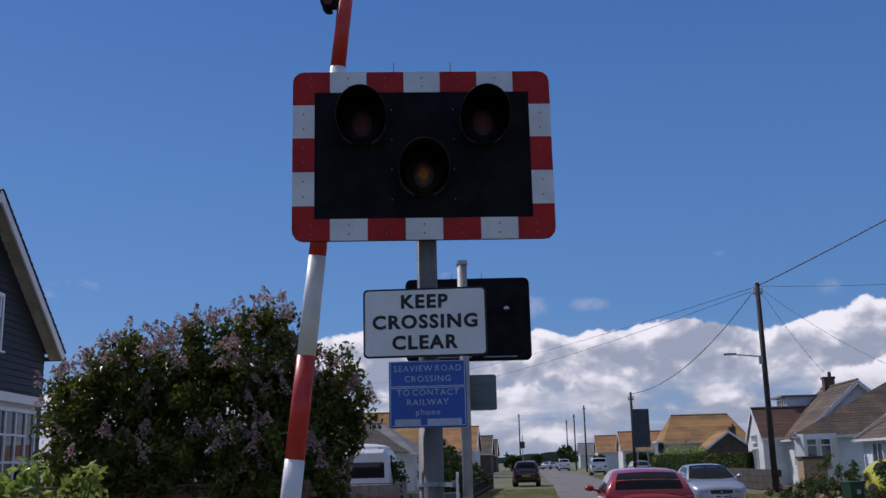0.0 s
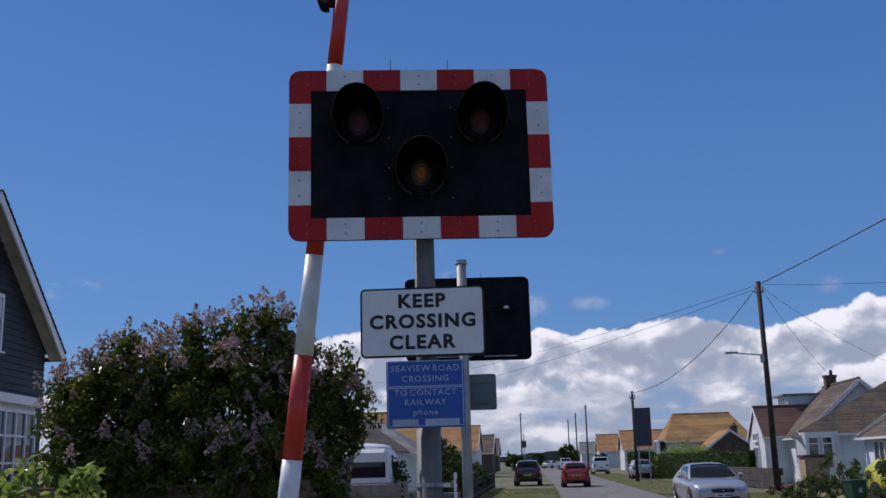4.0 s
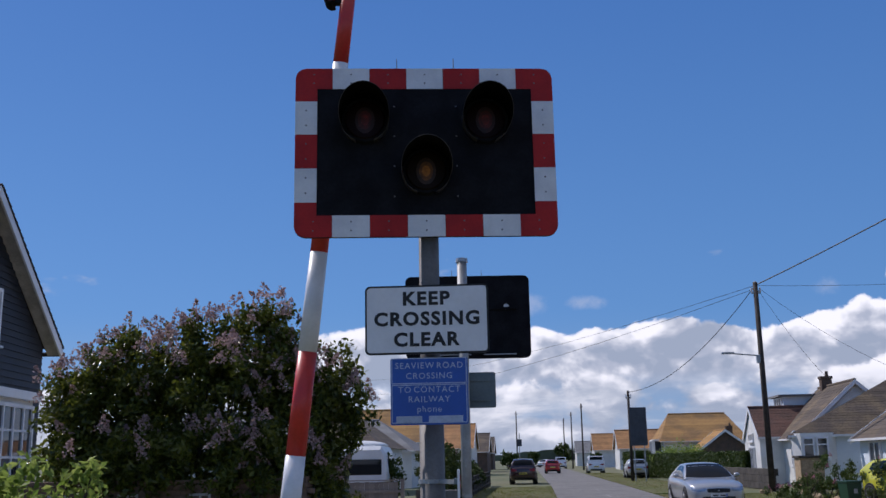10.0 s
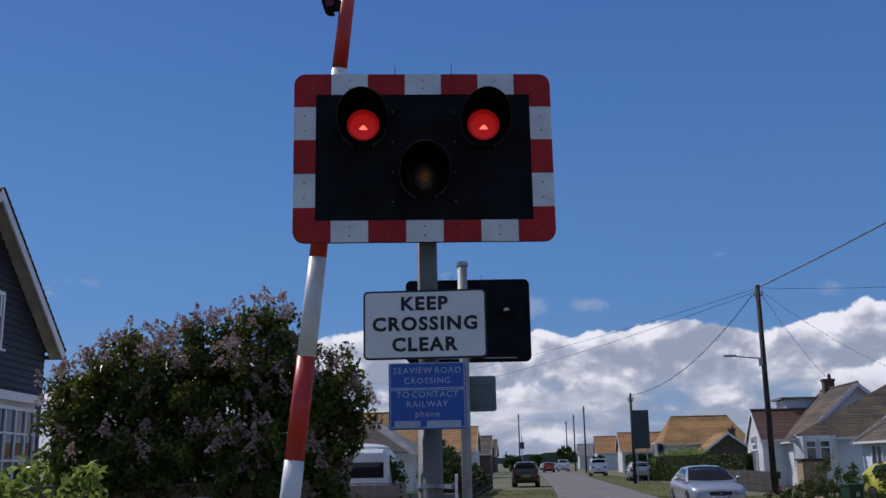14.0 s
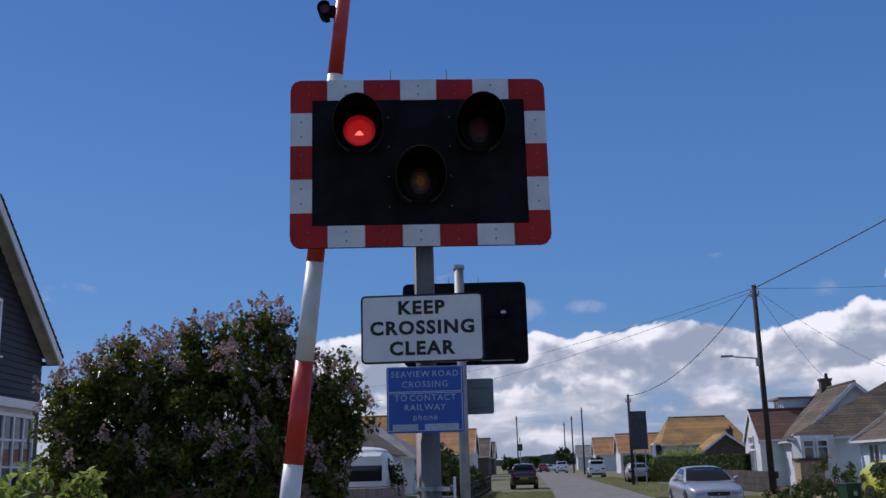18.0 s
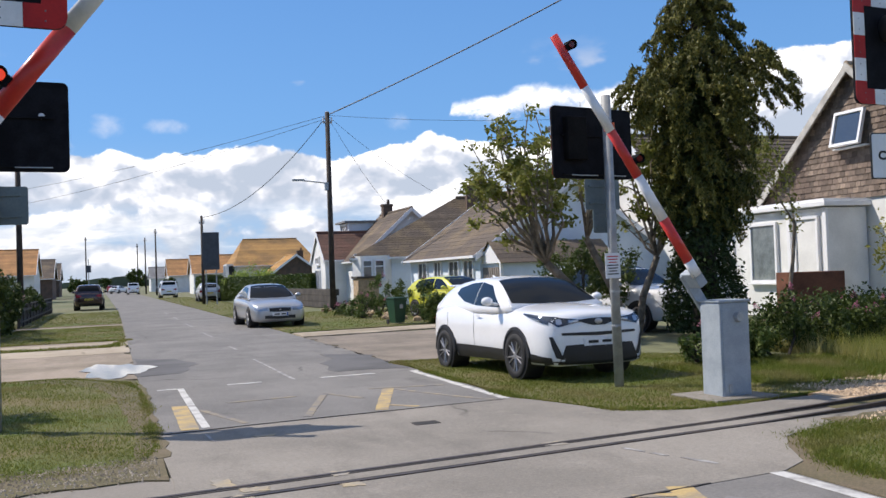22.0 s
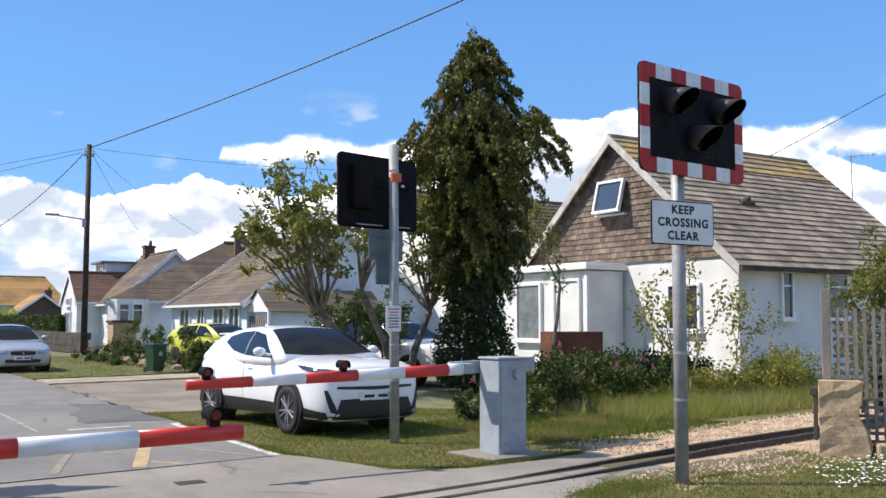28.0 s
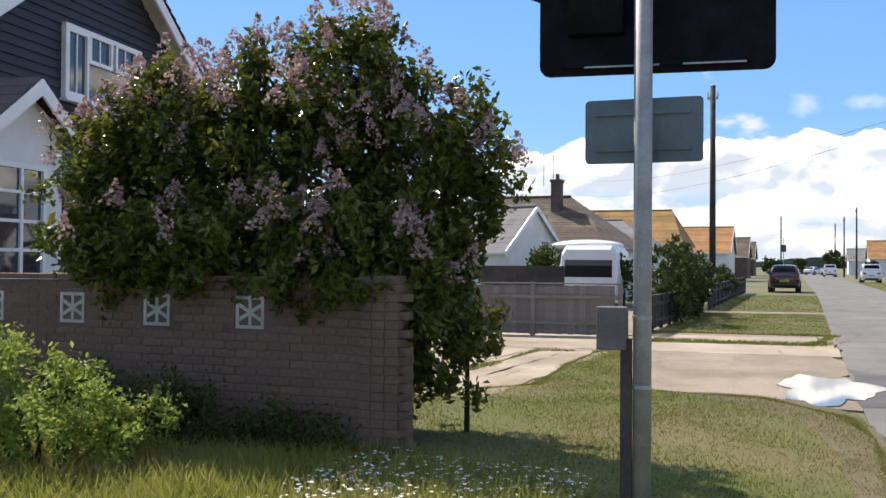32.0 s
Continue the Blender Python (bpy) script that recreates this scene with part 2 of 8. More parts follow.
def worn(name, color, stain, speck, crack=0.0, rough=0.9, joint=0.0):
    """Road or yard surface: broad stains, worn patches, coarse aggregate and hairline cracks."""
    m = bpy.data.materials.new(name)
    m.use_nodes = True
    nt = m.node_tree
    N, L = nt.nodes.new, nt.links.new
    p = nt.nodes["Principled BSDF"]
    p.inputs["Roughness"].default_value = rough
    p.inputs["Specular IOR Level"].default_value = 0.3
    tc = N("ShaderNodeTexCoord")

    def noise_(sc, detail, rgh=0.55, stretch=1.0):
        mp = N("ShaderNodeMapping")
        mp.inputs["Scale"].default_value = (1, stretch, 1)
        L(tc.outputs["Object"], mp.inputs[0])
        n = N("ShaderNodeTexNoise")
        n.inputs["Scale"].default_value, n.inputs["Detail"].default_value, n.inputs["Roughness"].default_value = sc, detail, rgh
        L(mp.outputs[0], n.inputs["Vector"])
        return n.outputs["Fac"]

    def rng_(v, a, b, c, d):
        n = N("ShaderNodeMapRange")
        n.inputs[1].default_value, n.inputs[2].default_value, n.inputs[3].default_value, n.inputs[4].default_value = a, b, c, d
        L(v, n.inputs[0])
        return n.outputs[0]

    def blend(f, a, b):
        n = N("ShaderNodeMix")
        n.data_type = "RGBA"
        L(f, n.inputs[0])
        for k, v in ((6, a), (7, b)):
            if isinstance(v, tuple):
                n.inputs[k].default_value = (*v, 1)
            else:
                L(v, n.inputs[k])
        return n.outputs[2]

    col = blend(rng_(noise_(0.45, 5, 0.6), 0.38, 0.62, 0, 1), color, stain)
    col = blend(rng_(noise_(1.7, 6, 0.65, 0.35), 0.52, 0.70, 0, 0.55), col, tuple(c * 0.72 for c in stain))
    col = blend(rng_(noise_(2.6, 5, 0.6), 0.60, 0.74, 0, 0.5), col, tuple(min(1, c * 1.22) for c in color))
    grain, coarse = noise_(95, 2), noise_(28, 3)
    mul = N("ShaderNodeMath")
    mul.operation = "MULTIPLY"
    L(rng_(grain, 0.3, 0.7, 1 - speck, 1 + speck), mul.inputs[0])
    L(rng_(coarse, 0.3, 0.7, 1 - speck * 0.6, 1 + speck * 0.6), mul.inputs[1])
    if crack:
        vo = N("ShaderNodeTexVoronoi")
        vo.feature = "DISTANCE_TO_EDGE"
        vo.inputs["Scale"].default_value = crack
        wv = N("ShaderNodeMixRGB")
        nz = N("ShaderNodeTexNoise")
        nz.inputs["Scale"].default_value, nz.inputs["Detail"].default_value = 1.6, 5
        L(tc.outputs["Object"], nz.inputs["Vector"])
        wv.inputs[0].default_value = 0.35
        L(tc.outputs["Object"], wv.inputs[1])
        L(nz.outputs["Color"], wv.inputs[2])
        L(wv.outputs[0], vo.inputs["Vector"])
        line = rng_(vo.outputs["Distance"], 0.0, 0.010, 1, 0)
        cm = N("ShaderNodeMath")
        cm.operation = "MULTIPLY"
        L(line, cm.inputs[0])
        L(rng_(noise_(0.5, 2), 0.5, 0.62, 0, 0.75), cm.inputs[1])
        col = blend(cm.outputs[0], col, tuple(c * 0.3 for c in stain))
    sc_ = N("ShaderNodeVectorMath")
    sc_.operation = "SCALE"
    L(col, sc_.inputs[0])
    L(mul.outputs[0], sc_.inputs[3])
    L(sc_.outputs[0], p.inputs["Base Color"])
    bp = N("ShaderNodeBump")
    bp.inputs["Strength"].default_value, bp.inputs["Distance"].default_value = 0.35, 0.006
    L(coarse, bp.inputs["Height"])
    L(bp.outputs[0], p.inputs["Normal"])
    return m


def leafy(name, c1, c2, thin=0.35, dry=None, dry_scale=0.8, gloss=(0.5, 0.25)):
    """Leaves: a colour for each one, a little light passing through."""
    m = bpy.data.materials.new(name)
    m.use_nodes = True
    nt = m.node_tree
    N, L = nt.nodes.new, nt.links.new
    p = nt.nodes["Principled BSDF"]
    g = N("ShaderNodeNewGeometry")
    mx = N("ShaderNodeMix")
    mx.data_type = "RGBA"
    mx.inputs[6].default_value, mx.inputs[7].default_value = (*c1, 1), (*c2, 1)
    L(g.outputs["Random Per Island"], mx.inputs[0])
    col = mx.outputs[2]
    if dry:
        tc, nz, rm, m2 = N("ShaderNodeTexCoord"), N("ShaderNodeTexNoise"), N("ShaderNodeMapRange"), N("ShaderNodeMix")
        nz.inputs["Scale"].default_value, nz.inputs["Detail"].default_value = dry_scale, 4
        L(tc.outputs["Object"], nz.inputs["Vector"])
        rm.inputs[1].default_value, rm.inputs[2].default_value, rm.inputs[4].default_value = 0.45, 0.70, 0.65
        L(nz.outputs["Fac"], rm.inputs[0])
        m2.data_type = "RGBA"
        m2.inputs[7].default_value = (*dry, 1)
        L(rm.outputs[0], m2.inputs[0])
        L(col, m2.inputs[6])
        col = m2.outputs[2]
    L(col, p.inputs["Base Color"])
    p.inputs["Roughness"].default_value, p.inputs["Specular IOR Level"].default_value = gloss
    t = N("ShaderNodeBsdfTranslucent")
    L(col, t.inputs[0])
    s = N("ShaderNodeMixShader")
    s.inputs[0].default_value = thin
    out = nt.nodes["Material Output"]
    L(p.outputs[0], s.inputs[1])
    L(t.outputs[0], s.inputs[2])
    L(s.outputs[0], out.inputs[0])
    return m


def glassy(name, tint, rough=0.03):
    """Window glass before a dark room: a dark, mirror-smooth pane."""
    m = mat(name, tint, rough, 0.0, 0.05, spec=0.9)
    return m


M = dict(
    asphalt=worn("asphalt", (0.205, 0.195, 0.18), (0.155, 0.148, 0.138), 0.22, 0.35),
    asphalt_patch=mat("asphalt patch", (0.115, 0.112, 0.11), 0.9, 0, 0.16, 0.8, 60, 0.004),
    concrete=worn("concrete slab", (0.262, 0.238, 0.204), (0.195, 0.178, 0.152), 0.16, 0.28),
    path=worn("worn concrete", (0.42, 0.355, 0.27), (0.27, 0.225, 0.16), 0.14, 0.6),
    drive=worn("brown gravel drive", (0.255, 0.212, 0.17), (0.165, 0.142, 0.11), 0.28),
    dirt=worn("sandy dirt", (0.315, 0.258, 0.20), (0.215, 0.178, 0.13), 0.24),
    gravel=mat("sandy gravel", (0.46, 0.33, 0.205), 0.95, 0, 0.3, 2.5, 45, 0.02, (0.32, 0.23, 0.145)),
    pebble=mat("buff stones", (0.52, 0.40, 0.27), 0.9, 0, 0.1, 3, 30, 0, (0.38, 0.28, 0.19), island=0.4),
    pebble_grey=mat("grey-brown grit", (0.36, 0.31, 0.25), 0.9, 0, 0.1, 3, 30, 0, (0.17, 0.14, 0.10), island=0.6),
    soil=worn("turf soil", (0.088, 0.112, 0.022), (0.15, 0.122, 0.055), 0.28),
    earth=worn("bare earth", (0.155, 0.122, 0.078), (0.105, 0.095, 0.045), 0.3),
    field=mat("far ground", (0.11, 0.125, 0.055), 1.0, 0, 0.25, 0.05, 3, 0.0, (0.16, 0.15, 0.08)),
    grass=leafy("grass blades", (0.092, 0.135, 0.014), (0.185, 0.20, 0.034), 0.4, (0.29, 0.225, 0.10), 1.1),
    tall=leafy("tall grass", (0.16, 0.20, 0.028), (0.36, 0.345, 0.09), 0.5, (0.42, 0.35, 0.17), 0.5),
    daisy=mat("daisy petals", (0.8, 0.8, 0.78), 0.7),
    red=mat("red reflective sheet", (0.42, 0.018, 0.016), 0.5, 0, 0.1, 6, 60, 0, (0.34, 0.014, 0.014), spec=0.25),
    white=mat("white reflective sheet", (0.72, 0.73, 0.74), 0.4, 0, 0.04, 6, 60, 0, (0.62, 0.63, 0.65), coat=0.2),
    boomred=mat("boom red", (0.60, 0.035, 0.025), 0.35, 0, 0.08, 5, 50, 0, (0.5, 0.03, 0.022)),
    boomwhite=mat("boom white", (0.78, 0.78, 0.78), 0.4, 0, 0.04, 5, 50, 0, (0.66, 0.67, 0.67)),
    black=mat("matt black paint", (0.013, 0.0135, 0.017), 0.75, 0, 0.2, 5, 50, spec=0.08),
    blackback=mat("black board back", (0.010, 0.0095, 0.0095), 0.7, 0, 0.3, 2, 30, spec=0.08),
    text=mat("black lettering", (0.012, 0.012, 0.012), 0.6),
    sheet=mat("white sign face", (0.74, 0.75, 0.76), 0.45, 0, 0.03, 4, 40, 0, (0.68, 0.69, 0.70)),
    blue=mat("blue sign face", (0.012, 0.09, 0.42), 0.4, 0, 0.05, 4, 40, 0, (0.01, 0.075, 0.36)),
    bluetext=mat("pale lettering", (0.45, 0.53, 0.68), 0.5),
    redtext=mat("red lettering", (0.5, 0.03, 0.03), 0.5),
    galv=mat("galvanised steel", (0.40, 0.42, 0.43), 0.5, 0.55, 0.12, 8, 60, 0, (0.30, 0.32, 0.33)),
    greypaint=mat("grey paint", (0.33, 0.37, 0.40), 0.5, 0, 0.08, 5, 50, 0, (0.27, 0.31, 0.34)),
    postlight=mat("pale grey post", (0.34, 0.345, 0.335), 0.55, 0.15, 0.12, 6, 60, 0, (0.26, 0.265, 0.26)),
    lining=mat("black recess shade", (0.005, 0.005, 0.005), 0.9, 0, 0.1, spec=0.02),
    rivet=mat("dull rivet", (0.16, 0.16, 0.17), 0.5, 0.4, 0.1),
    hoodpaint=mat("grey-black hood", (0.06, 0.057, 0.058), 0.5, 0, 0.2, 5, 50, spec=0.35),
    dirtywhite=mat("weathered white paint", (0.52, 0.50, 0.45), 0.8, 0, 0.15, 3, 25, 0, (0.38, 0.36, 0.32)),
    backplate=mat("grey-green sign back", (0.13, 0.17, 0.18), 0.55, 0.2, 0.1, 3, 40),
    lens_red=mat("dark red lens", (0.010, 0.0015, 0.0015), 0.45, 0, 0.1, spec=0.12),
    lens_amber=mat("dark amber lens", (0.012, 0.005, 0.001), 0.45, 0, 0.1, spec=0.12),
    # sky sheen on the unlit lenses, painted in three steps
    sheen_red_rim=mat("red lens sheen rim", (0.03, 0.003, 0.003), 0.5, 0, 0.3, 18, 60),
    sheen_amber_rim=mat("amber lens sheen rim", (0.045, 0.017, 0.002), 0.5, 0, 0.3, 18, 60),
    sheen_red=mat("red lens sheen core", (0.085, 0.006, 0.006), 0.5, 0, 0.3, 18, 60),
    sheen_amber=mat("amber lens sheen core", (0.20, 0.07, 0.005), 0.5, 0, 0.3, 18, 60),
    sheen_red_mid=mat("red lens sheen middle", (0.20, 0.012, 0.010), 0.5, 0, 0.3, 18, 60),
    sheen_amber_mid=mat("amber lens sheen middle", (0.55, 0.19, 0.012), 0.5, 0, 0.3, 18, 60),
    # darker copy of the post grey, with its backlit shade in the colour
    postgrey=mat("brown-grey post in backlit shade", (0.17, 0.158, 0.14), 0.6, 0.1, 0.14, 6, 60, 0, (0.125, 0.115, 0.10)),
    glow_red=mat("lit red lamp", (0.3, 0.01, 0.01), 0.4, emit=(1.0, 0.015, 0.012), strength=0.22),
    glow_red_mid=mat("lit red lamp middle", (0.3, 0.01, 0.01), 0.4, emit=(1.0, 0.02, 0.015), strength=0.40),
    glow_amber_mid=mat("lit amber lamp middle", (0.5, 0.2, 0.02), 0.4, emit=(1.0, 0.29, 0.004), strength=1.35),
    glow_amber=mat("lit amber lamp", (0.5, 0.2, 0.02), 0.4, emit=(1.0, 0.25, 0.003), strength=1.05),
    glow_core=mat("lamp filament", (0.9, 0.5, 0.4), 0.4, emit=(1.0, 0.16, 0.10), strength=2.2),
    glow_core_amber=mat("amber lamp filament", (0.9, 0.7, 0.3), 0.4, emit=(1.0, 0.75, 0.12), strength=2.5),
    boomlamp_dim=mat("unlit barrier lamp", (0.16, 0.012, 0.008), 0.2, 0, 0.1),
    boomlamp=mat("barrier lamp lens", (0.5, 0.03, 0.01), 0.2, emit=(1.0, 0.07, 0.015), strength=0.5),
    rail=mat("rail steel", (0.075, 0.055, 0.042), 0.55, 0.2, 0.2, 6, 40, 0, (0.04, 0.032, 0.027)),
    groove=mat("grimy flangeway", (0.035, 0.03, 0.027), 0.9),
    paint=mat("worn road paint", (0.52, 0.51, 0.48), 0.8, 0, 0.12, 5, 50, 0, (0.30, 0.29, 0.275), edge=(0.46, 0.66)),
    paint_faint=mat("rubbed road paint", (0.34, 0.33, 0.31), 0.85, 0, 0.12, 5, 50, 0, (0.19, 0.18, 0.175), edge=(0.42, 0.56)),
    yellow=mat("worn yellow paint", (0.45, 0.325, 0.135), 0.85, 0, 0.15, 4, 40, 0, (0.26, 0.22, 0.165), edge=(0.42, 0.62)),
    yellow_faint=mat("rubbed yellow paint", (0.37, 0.30, 0.19), 0.9, 0, 0.12, 6, 40, 0, (0.275, 0.25, 0.212), edge=(0.36, 0.62)),
    yellow_ghost=mat("nearly gone yellow paint", (0.27, 0.225, 0.155), 0.9, 0, 0.12, 6, 40, 0, (0.175, 0.165, 0.155), edge=(0.36, 0.62)),
    water=mat("puddle water", (0.16, 0.155, 0.14), 0.03, 0, 0.05, spec=0.45),
    pole=mat("creosoted pole", (0.055, 0.042, 0.034), 0.85, 0, 0.25, 3, 30, 0.002),
    cable=mat("black cable", (0.02, 0.02, 0.022), 0.6),
    bark=mat("pale grey bark", (0.24, 0.20, 0.155), 0.95, 0, 0.3, 6, 40, 0.01, (0.13, 0.105, 0.08)),
    darkbark=mat("dark bark", (0.055, 0.045, 0.035), 0.95, 0, 0.3, 6, 40, 0.01),
    lilac_leaf=leafy("lilac leaves", (0.034, 0.055, 0.007), (0.165, 0.18, 0.024), 0.45, gloss=(0.32, 0.45)),
    lilac_flower=leafy("lilac blossom", (0.32, 0.21, 0.19), (0.54, 0.40, 0.38), 0.35),
    conifer=leafy("conifer sprays", (0.028, 0.040, 0.009), (0.215, 0.195, 0.042), 0.12),
    ivy=leafy("ivy leaves", (0.02, 0.035, 0.01), (0.05, 0.075, 0.02), 0.1),
    apple=leafy("apple leaves", (0.105, 0.13, 0.024), (0.25, 0.25, 0.065), 0.4),
    hedge_dark=leafy("garden hedge leaves", (0.022, 0.042, 0.010), (0.085, 0.115, 0.022), 0.25),
    hedge=leafy("hedge leaves", (0.03, 0.055, 0.010), (0.075, 0.11, 0.018), 0.2),
    laurel=leafy("laurel leaves", (0.15, 0.23, 0.035), (0.38, 0.44, 0.11), 0.5),
    goldleaf=leafy("yellow-green shrub leaves", (0.16, 0.17, 0.03), (0.36, 0.33, 0.08), 0.45),
    shrub=leafy("shrub leaves", (0.05, 0.09, 0.02), (0.12, 0.15, 0.04), 0.3),
    pinkflower=leafy("pink flowers", (0.36, 0.10, 0.16), (0.5, 0.24, 0.30), 0.2),
    render=mat("white render", (0.74, 0.74, 0.71), 0.9, 0, 0.05, 1.2, 30, 0.003, (0.64, 0.64, 0.61)),
    # render with the blue of shaded walls put into its colour
    shade_render=mat("render tinted with blue shade", (0.70, 0.76, 0.80), 0.9, 0, 0.05, 1.2, 30, 0.003, (0.62, 0.68, 0.72)),
    upvc=mat("white plastic frame", (0.78, 0.78, 0.78), 0.35, 0, 0.03),
    glass=glassy("window glass", (0.035, 0.04, 0.045)),
    carglass=mat("car glass", (0.008, 0.010, 0.012), 0.04, 0, 0.05, spec=0.10),
    sideglass=mat("car side glass", (0.012, 0.016, 0.02), 0.03, 0, 0.05, spec=0.5),
    tile_brown=mat("brown roof tiles", (0.095, 0.074, 0.057), 0.95, 0, 0.25, 0.9, 9, 0.01, (0.15, 0.112, 0.07), edge=(0.45, 0.66), island=0.2),
    tile_red=mat("red-brown roof tiles", (0.135, 0.07, 0.05), 0.95, 0, 0.25, 1.1, 10, 0.01, (0.10, 0.06, 0.045), edge=(0.42, 0.66), island=0.2),
    tile_lichen=mat("lichened roof tiles", (0.30, 0.24, 0.18), 0.95, 0, 0.22, 1.4, 14, 0.01, (0.20, 0.16, 0.12), edge=(0.42, 0.66), island=0.3),
    tile_ridge=mat("golden lichen tiles", (0.40, 0.27, 0.10), 0.95, 0, 0.25, 1.2, 10, 0.01, (0.25, 0.19, 0.12), island=0.2),
    tile_orange=mat("orange roof tiles", (0.40, 0.20, 0.075), 0.9, 0, 0.18, 1.0, 12, 0.01, (0.30, 0.155, 0.06), island=0.15),
    tile_gold=mat("orange lichen tiles", (0.36, 0.20, 0.065), 0.95, 0, 0.22, 0.5, 8, 0.01, (0.23, 0.135, 0.055), island=0.18),
    shingle=mat("brown hung tiles", (0.125, 0.09, 0.068), 0.9, 0, 0.25, 1.0, 12, 0.01, (0.19, 0.145, 0.11), island=0.4),
    slate_dark=mat("dark purple-brown roof tiles", (0.085, 0.07, 0.068), 0.9, 0, 0.2, 1, 14, 0.008, (0.06, 0.052, 0.052), island=0.25),
    slate=mat("grey roof", (0.20, 0.20, 0.20), 0.85, 0, 0.15, 1, 20, 0.006, (0.15, 0.15, 0.15)),
    cladding=mat("dark blue cladding", (0.018, 0.021, 0.030), 0.6, 0, 0.15, 2, 30),
    brick=mat("brown brick", (0.185, 0.115, 0.08), 0.95, 0, 0.2, 1.2, 30, 0.004, (0.14, 0.09, 0.064), rnd=0.10),
    brick_far=mat("sooty chimney brick", (0.13, 0.085, 0.06), 0.95, 0, 0.25, 2, 12, 0.01, (0.09, 0.065, 0.05)),
    wallmortar=mat("brown mortar", (0.165, 0.112, 0.082), 1.0, 0, 0.15, 2, 30, 0.003),
    mortar=mat("grey mortar", (0.30, 0.27, 0.23), 1.0, 0, 0.1, 4, 40, 0.003),
    stoneblock=mat("buff block", (0.44, 0.32, 0.195), 0.95, 0, 0.3, 6, 38, 0.012, (0.32, 0.23, 0.14), rnd=0.12),
    screenblock=mat("pale screen block", (0.50, 0.48, 0.43), 0.95, 0, 0.1, 6, 40, 0.003),
    fencewood=mat("weathered fence", (0.25, 0.215, 0.185), 0.9, 0, 0.15, 1.5, 25, 0.003, (0.20, 0.17, 0.145), rnd=0.15),
    lattice=mat("weathered trellis", (0.27, 0.235, 0.195), 0.9, 0, 0.15, 3, 30),
    darkfence=mat("dark fence", (0.075, 0.065, 0.055), 0.9, 0, 0.2, 2, 25),
    boxgrey=mat("dull grey-brown casing", (0.17, 0.16, 0.145), 0.7, 0, 0.15, 5, 40),
    rust=mat("rust brown panel", (0.155, 0.058, 0.03), 0.85, 0, 0.2, 3, 30),
    car_white=mat("white car paint", (0.80, 0.81, 0.82), 0.25, 0, 0.02, 2, 30, coat=0.8),
    car_silver=mat("silver car paint", (0.46, 0.47, 0.48), 0.3, 0.5, 0.03, 2, 30, coat=0.7),
    car_darkred=mat("dark red car paint", (0.035, 0.012, 0.014), 0.25, 0.2, 0.05, coat=0.8),
    car_red=mat("red car paint", (0.42, 0.018, 0.02), 0.25, 0.1, 0.03, coat=0.8),
    car_yellow=mat("lime yellow car paint", (0.62, 0.60, 0.06), 0.25, 0, 0.03, coat=0.8),
    plastic=mat("black plastic", (0.018, 0.018, 0.02), 0.5, 0, 0.1),
    tyre=mat("tyre rubber", (0.014, 0.014, 0.015), 0.8, 0, 0.1),
    alloy=mat("alloy wheel", (0.42, 0.42, 0.43), 0.35, 0.7, 0.05),
    headlamp=mat("dark headlamp", (0.10, 0.115, 0.14), 0.08, 0.5, 0.2, spec=0.9),
    curtain=mat("window with pale curtain", (0.19, 0.22, 0.225), 0.12, 0, 0.15, 3, 20, spec=0.8),
    skyglass=mat("tilted window glass", (0.05, 0.06, 0.07), 0.02, 0.0, 0.05, spec=1.0, coat=1.0),
    lamp_clear=mat("headlamp glass", (0.42, 0.46, 0.52), 0.08, 0.4, 0.1, spec=0.9),
    tail=mat("tail lamp", (0.30, 0.012, 0.01), 0.15),
    plate=mat("white number plate", (0.75, 0.76, 0.78), 0.4),
    plate_y=mat("yellow number plate", (0.75, 0.58, 0.08), 0.4),
    green_bin=mat("green plastic", (0.012, 0.055, 0.024), 0.5, 0, 0.08),
    caravan=mat("caravan white", (0.76, 0.76, 0.74), 0.4, 0, 0.04, 2, 20),
    farhill=mat("far trees", (0.10, 0.125, 0.085), 1.0, 0, 0.2, 0.02, 0.3),
    signdark=mat("dark sign back", (0.06, 0.07, 0.085), 0.6, 0.1, 0.1),
    orange_cap=mat("orange cap", (0.65, 0.12, 0.04), 0.5),
)

from mathutils import bvhtree
# ---- shape helpers ----
def box(bm, c, s, rz=0.0, bevel=0.0):
    """A box of size s with its centre at c, turned by rz degrees."""
    ret = bmesh.ops.create_cube(bm, size=1, matrix=Matrix.Translation(c) @ Matrix.Rotation(radians(rz), 4, "Z") @ Matrix.Diagonal((*s, 1)))
    if bevel:
        es = list({e for v in ret["verts"] for e in v.link_edges})
        bmesh.ops.bevel(bm, geom=es, offset=bevel, segments=2, affect="EDGES", profile=0.5)


def rod(bm, a, b, r, r2=None, n=10, caps=True):
    """A round bar from a to b."""
    a, b = Vector(a), Vector(b)
    d = b - a
    m = Matrix.Translation((a + b) / 2) @ d.to_track_quat("Z", "Y").to_matrix().to_4x4()
    bmesh.ops.create_cone(bm, cap_ends=caps, segments=n, radius1=r, radius2=r if r2 is None else r2, depth=d.length, matrix=m)


def poly(bm, pts, d):
    """A flat outline pts, pulled out by the vector d."""
    lo = [bm.verts.new(p) for p in pts]
    hi = [bm.verts.new(Vector(p) + Vector(d)) for p in pts]
    n = len(pts)
    bm.faces.new(lo)
    bm.faces.new(hi[::-1])
    for i in range(n):
        bm.faces.new((lo[i], hi[i], hi[(i + 1) % n], lo[(i + 1) % n]))


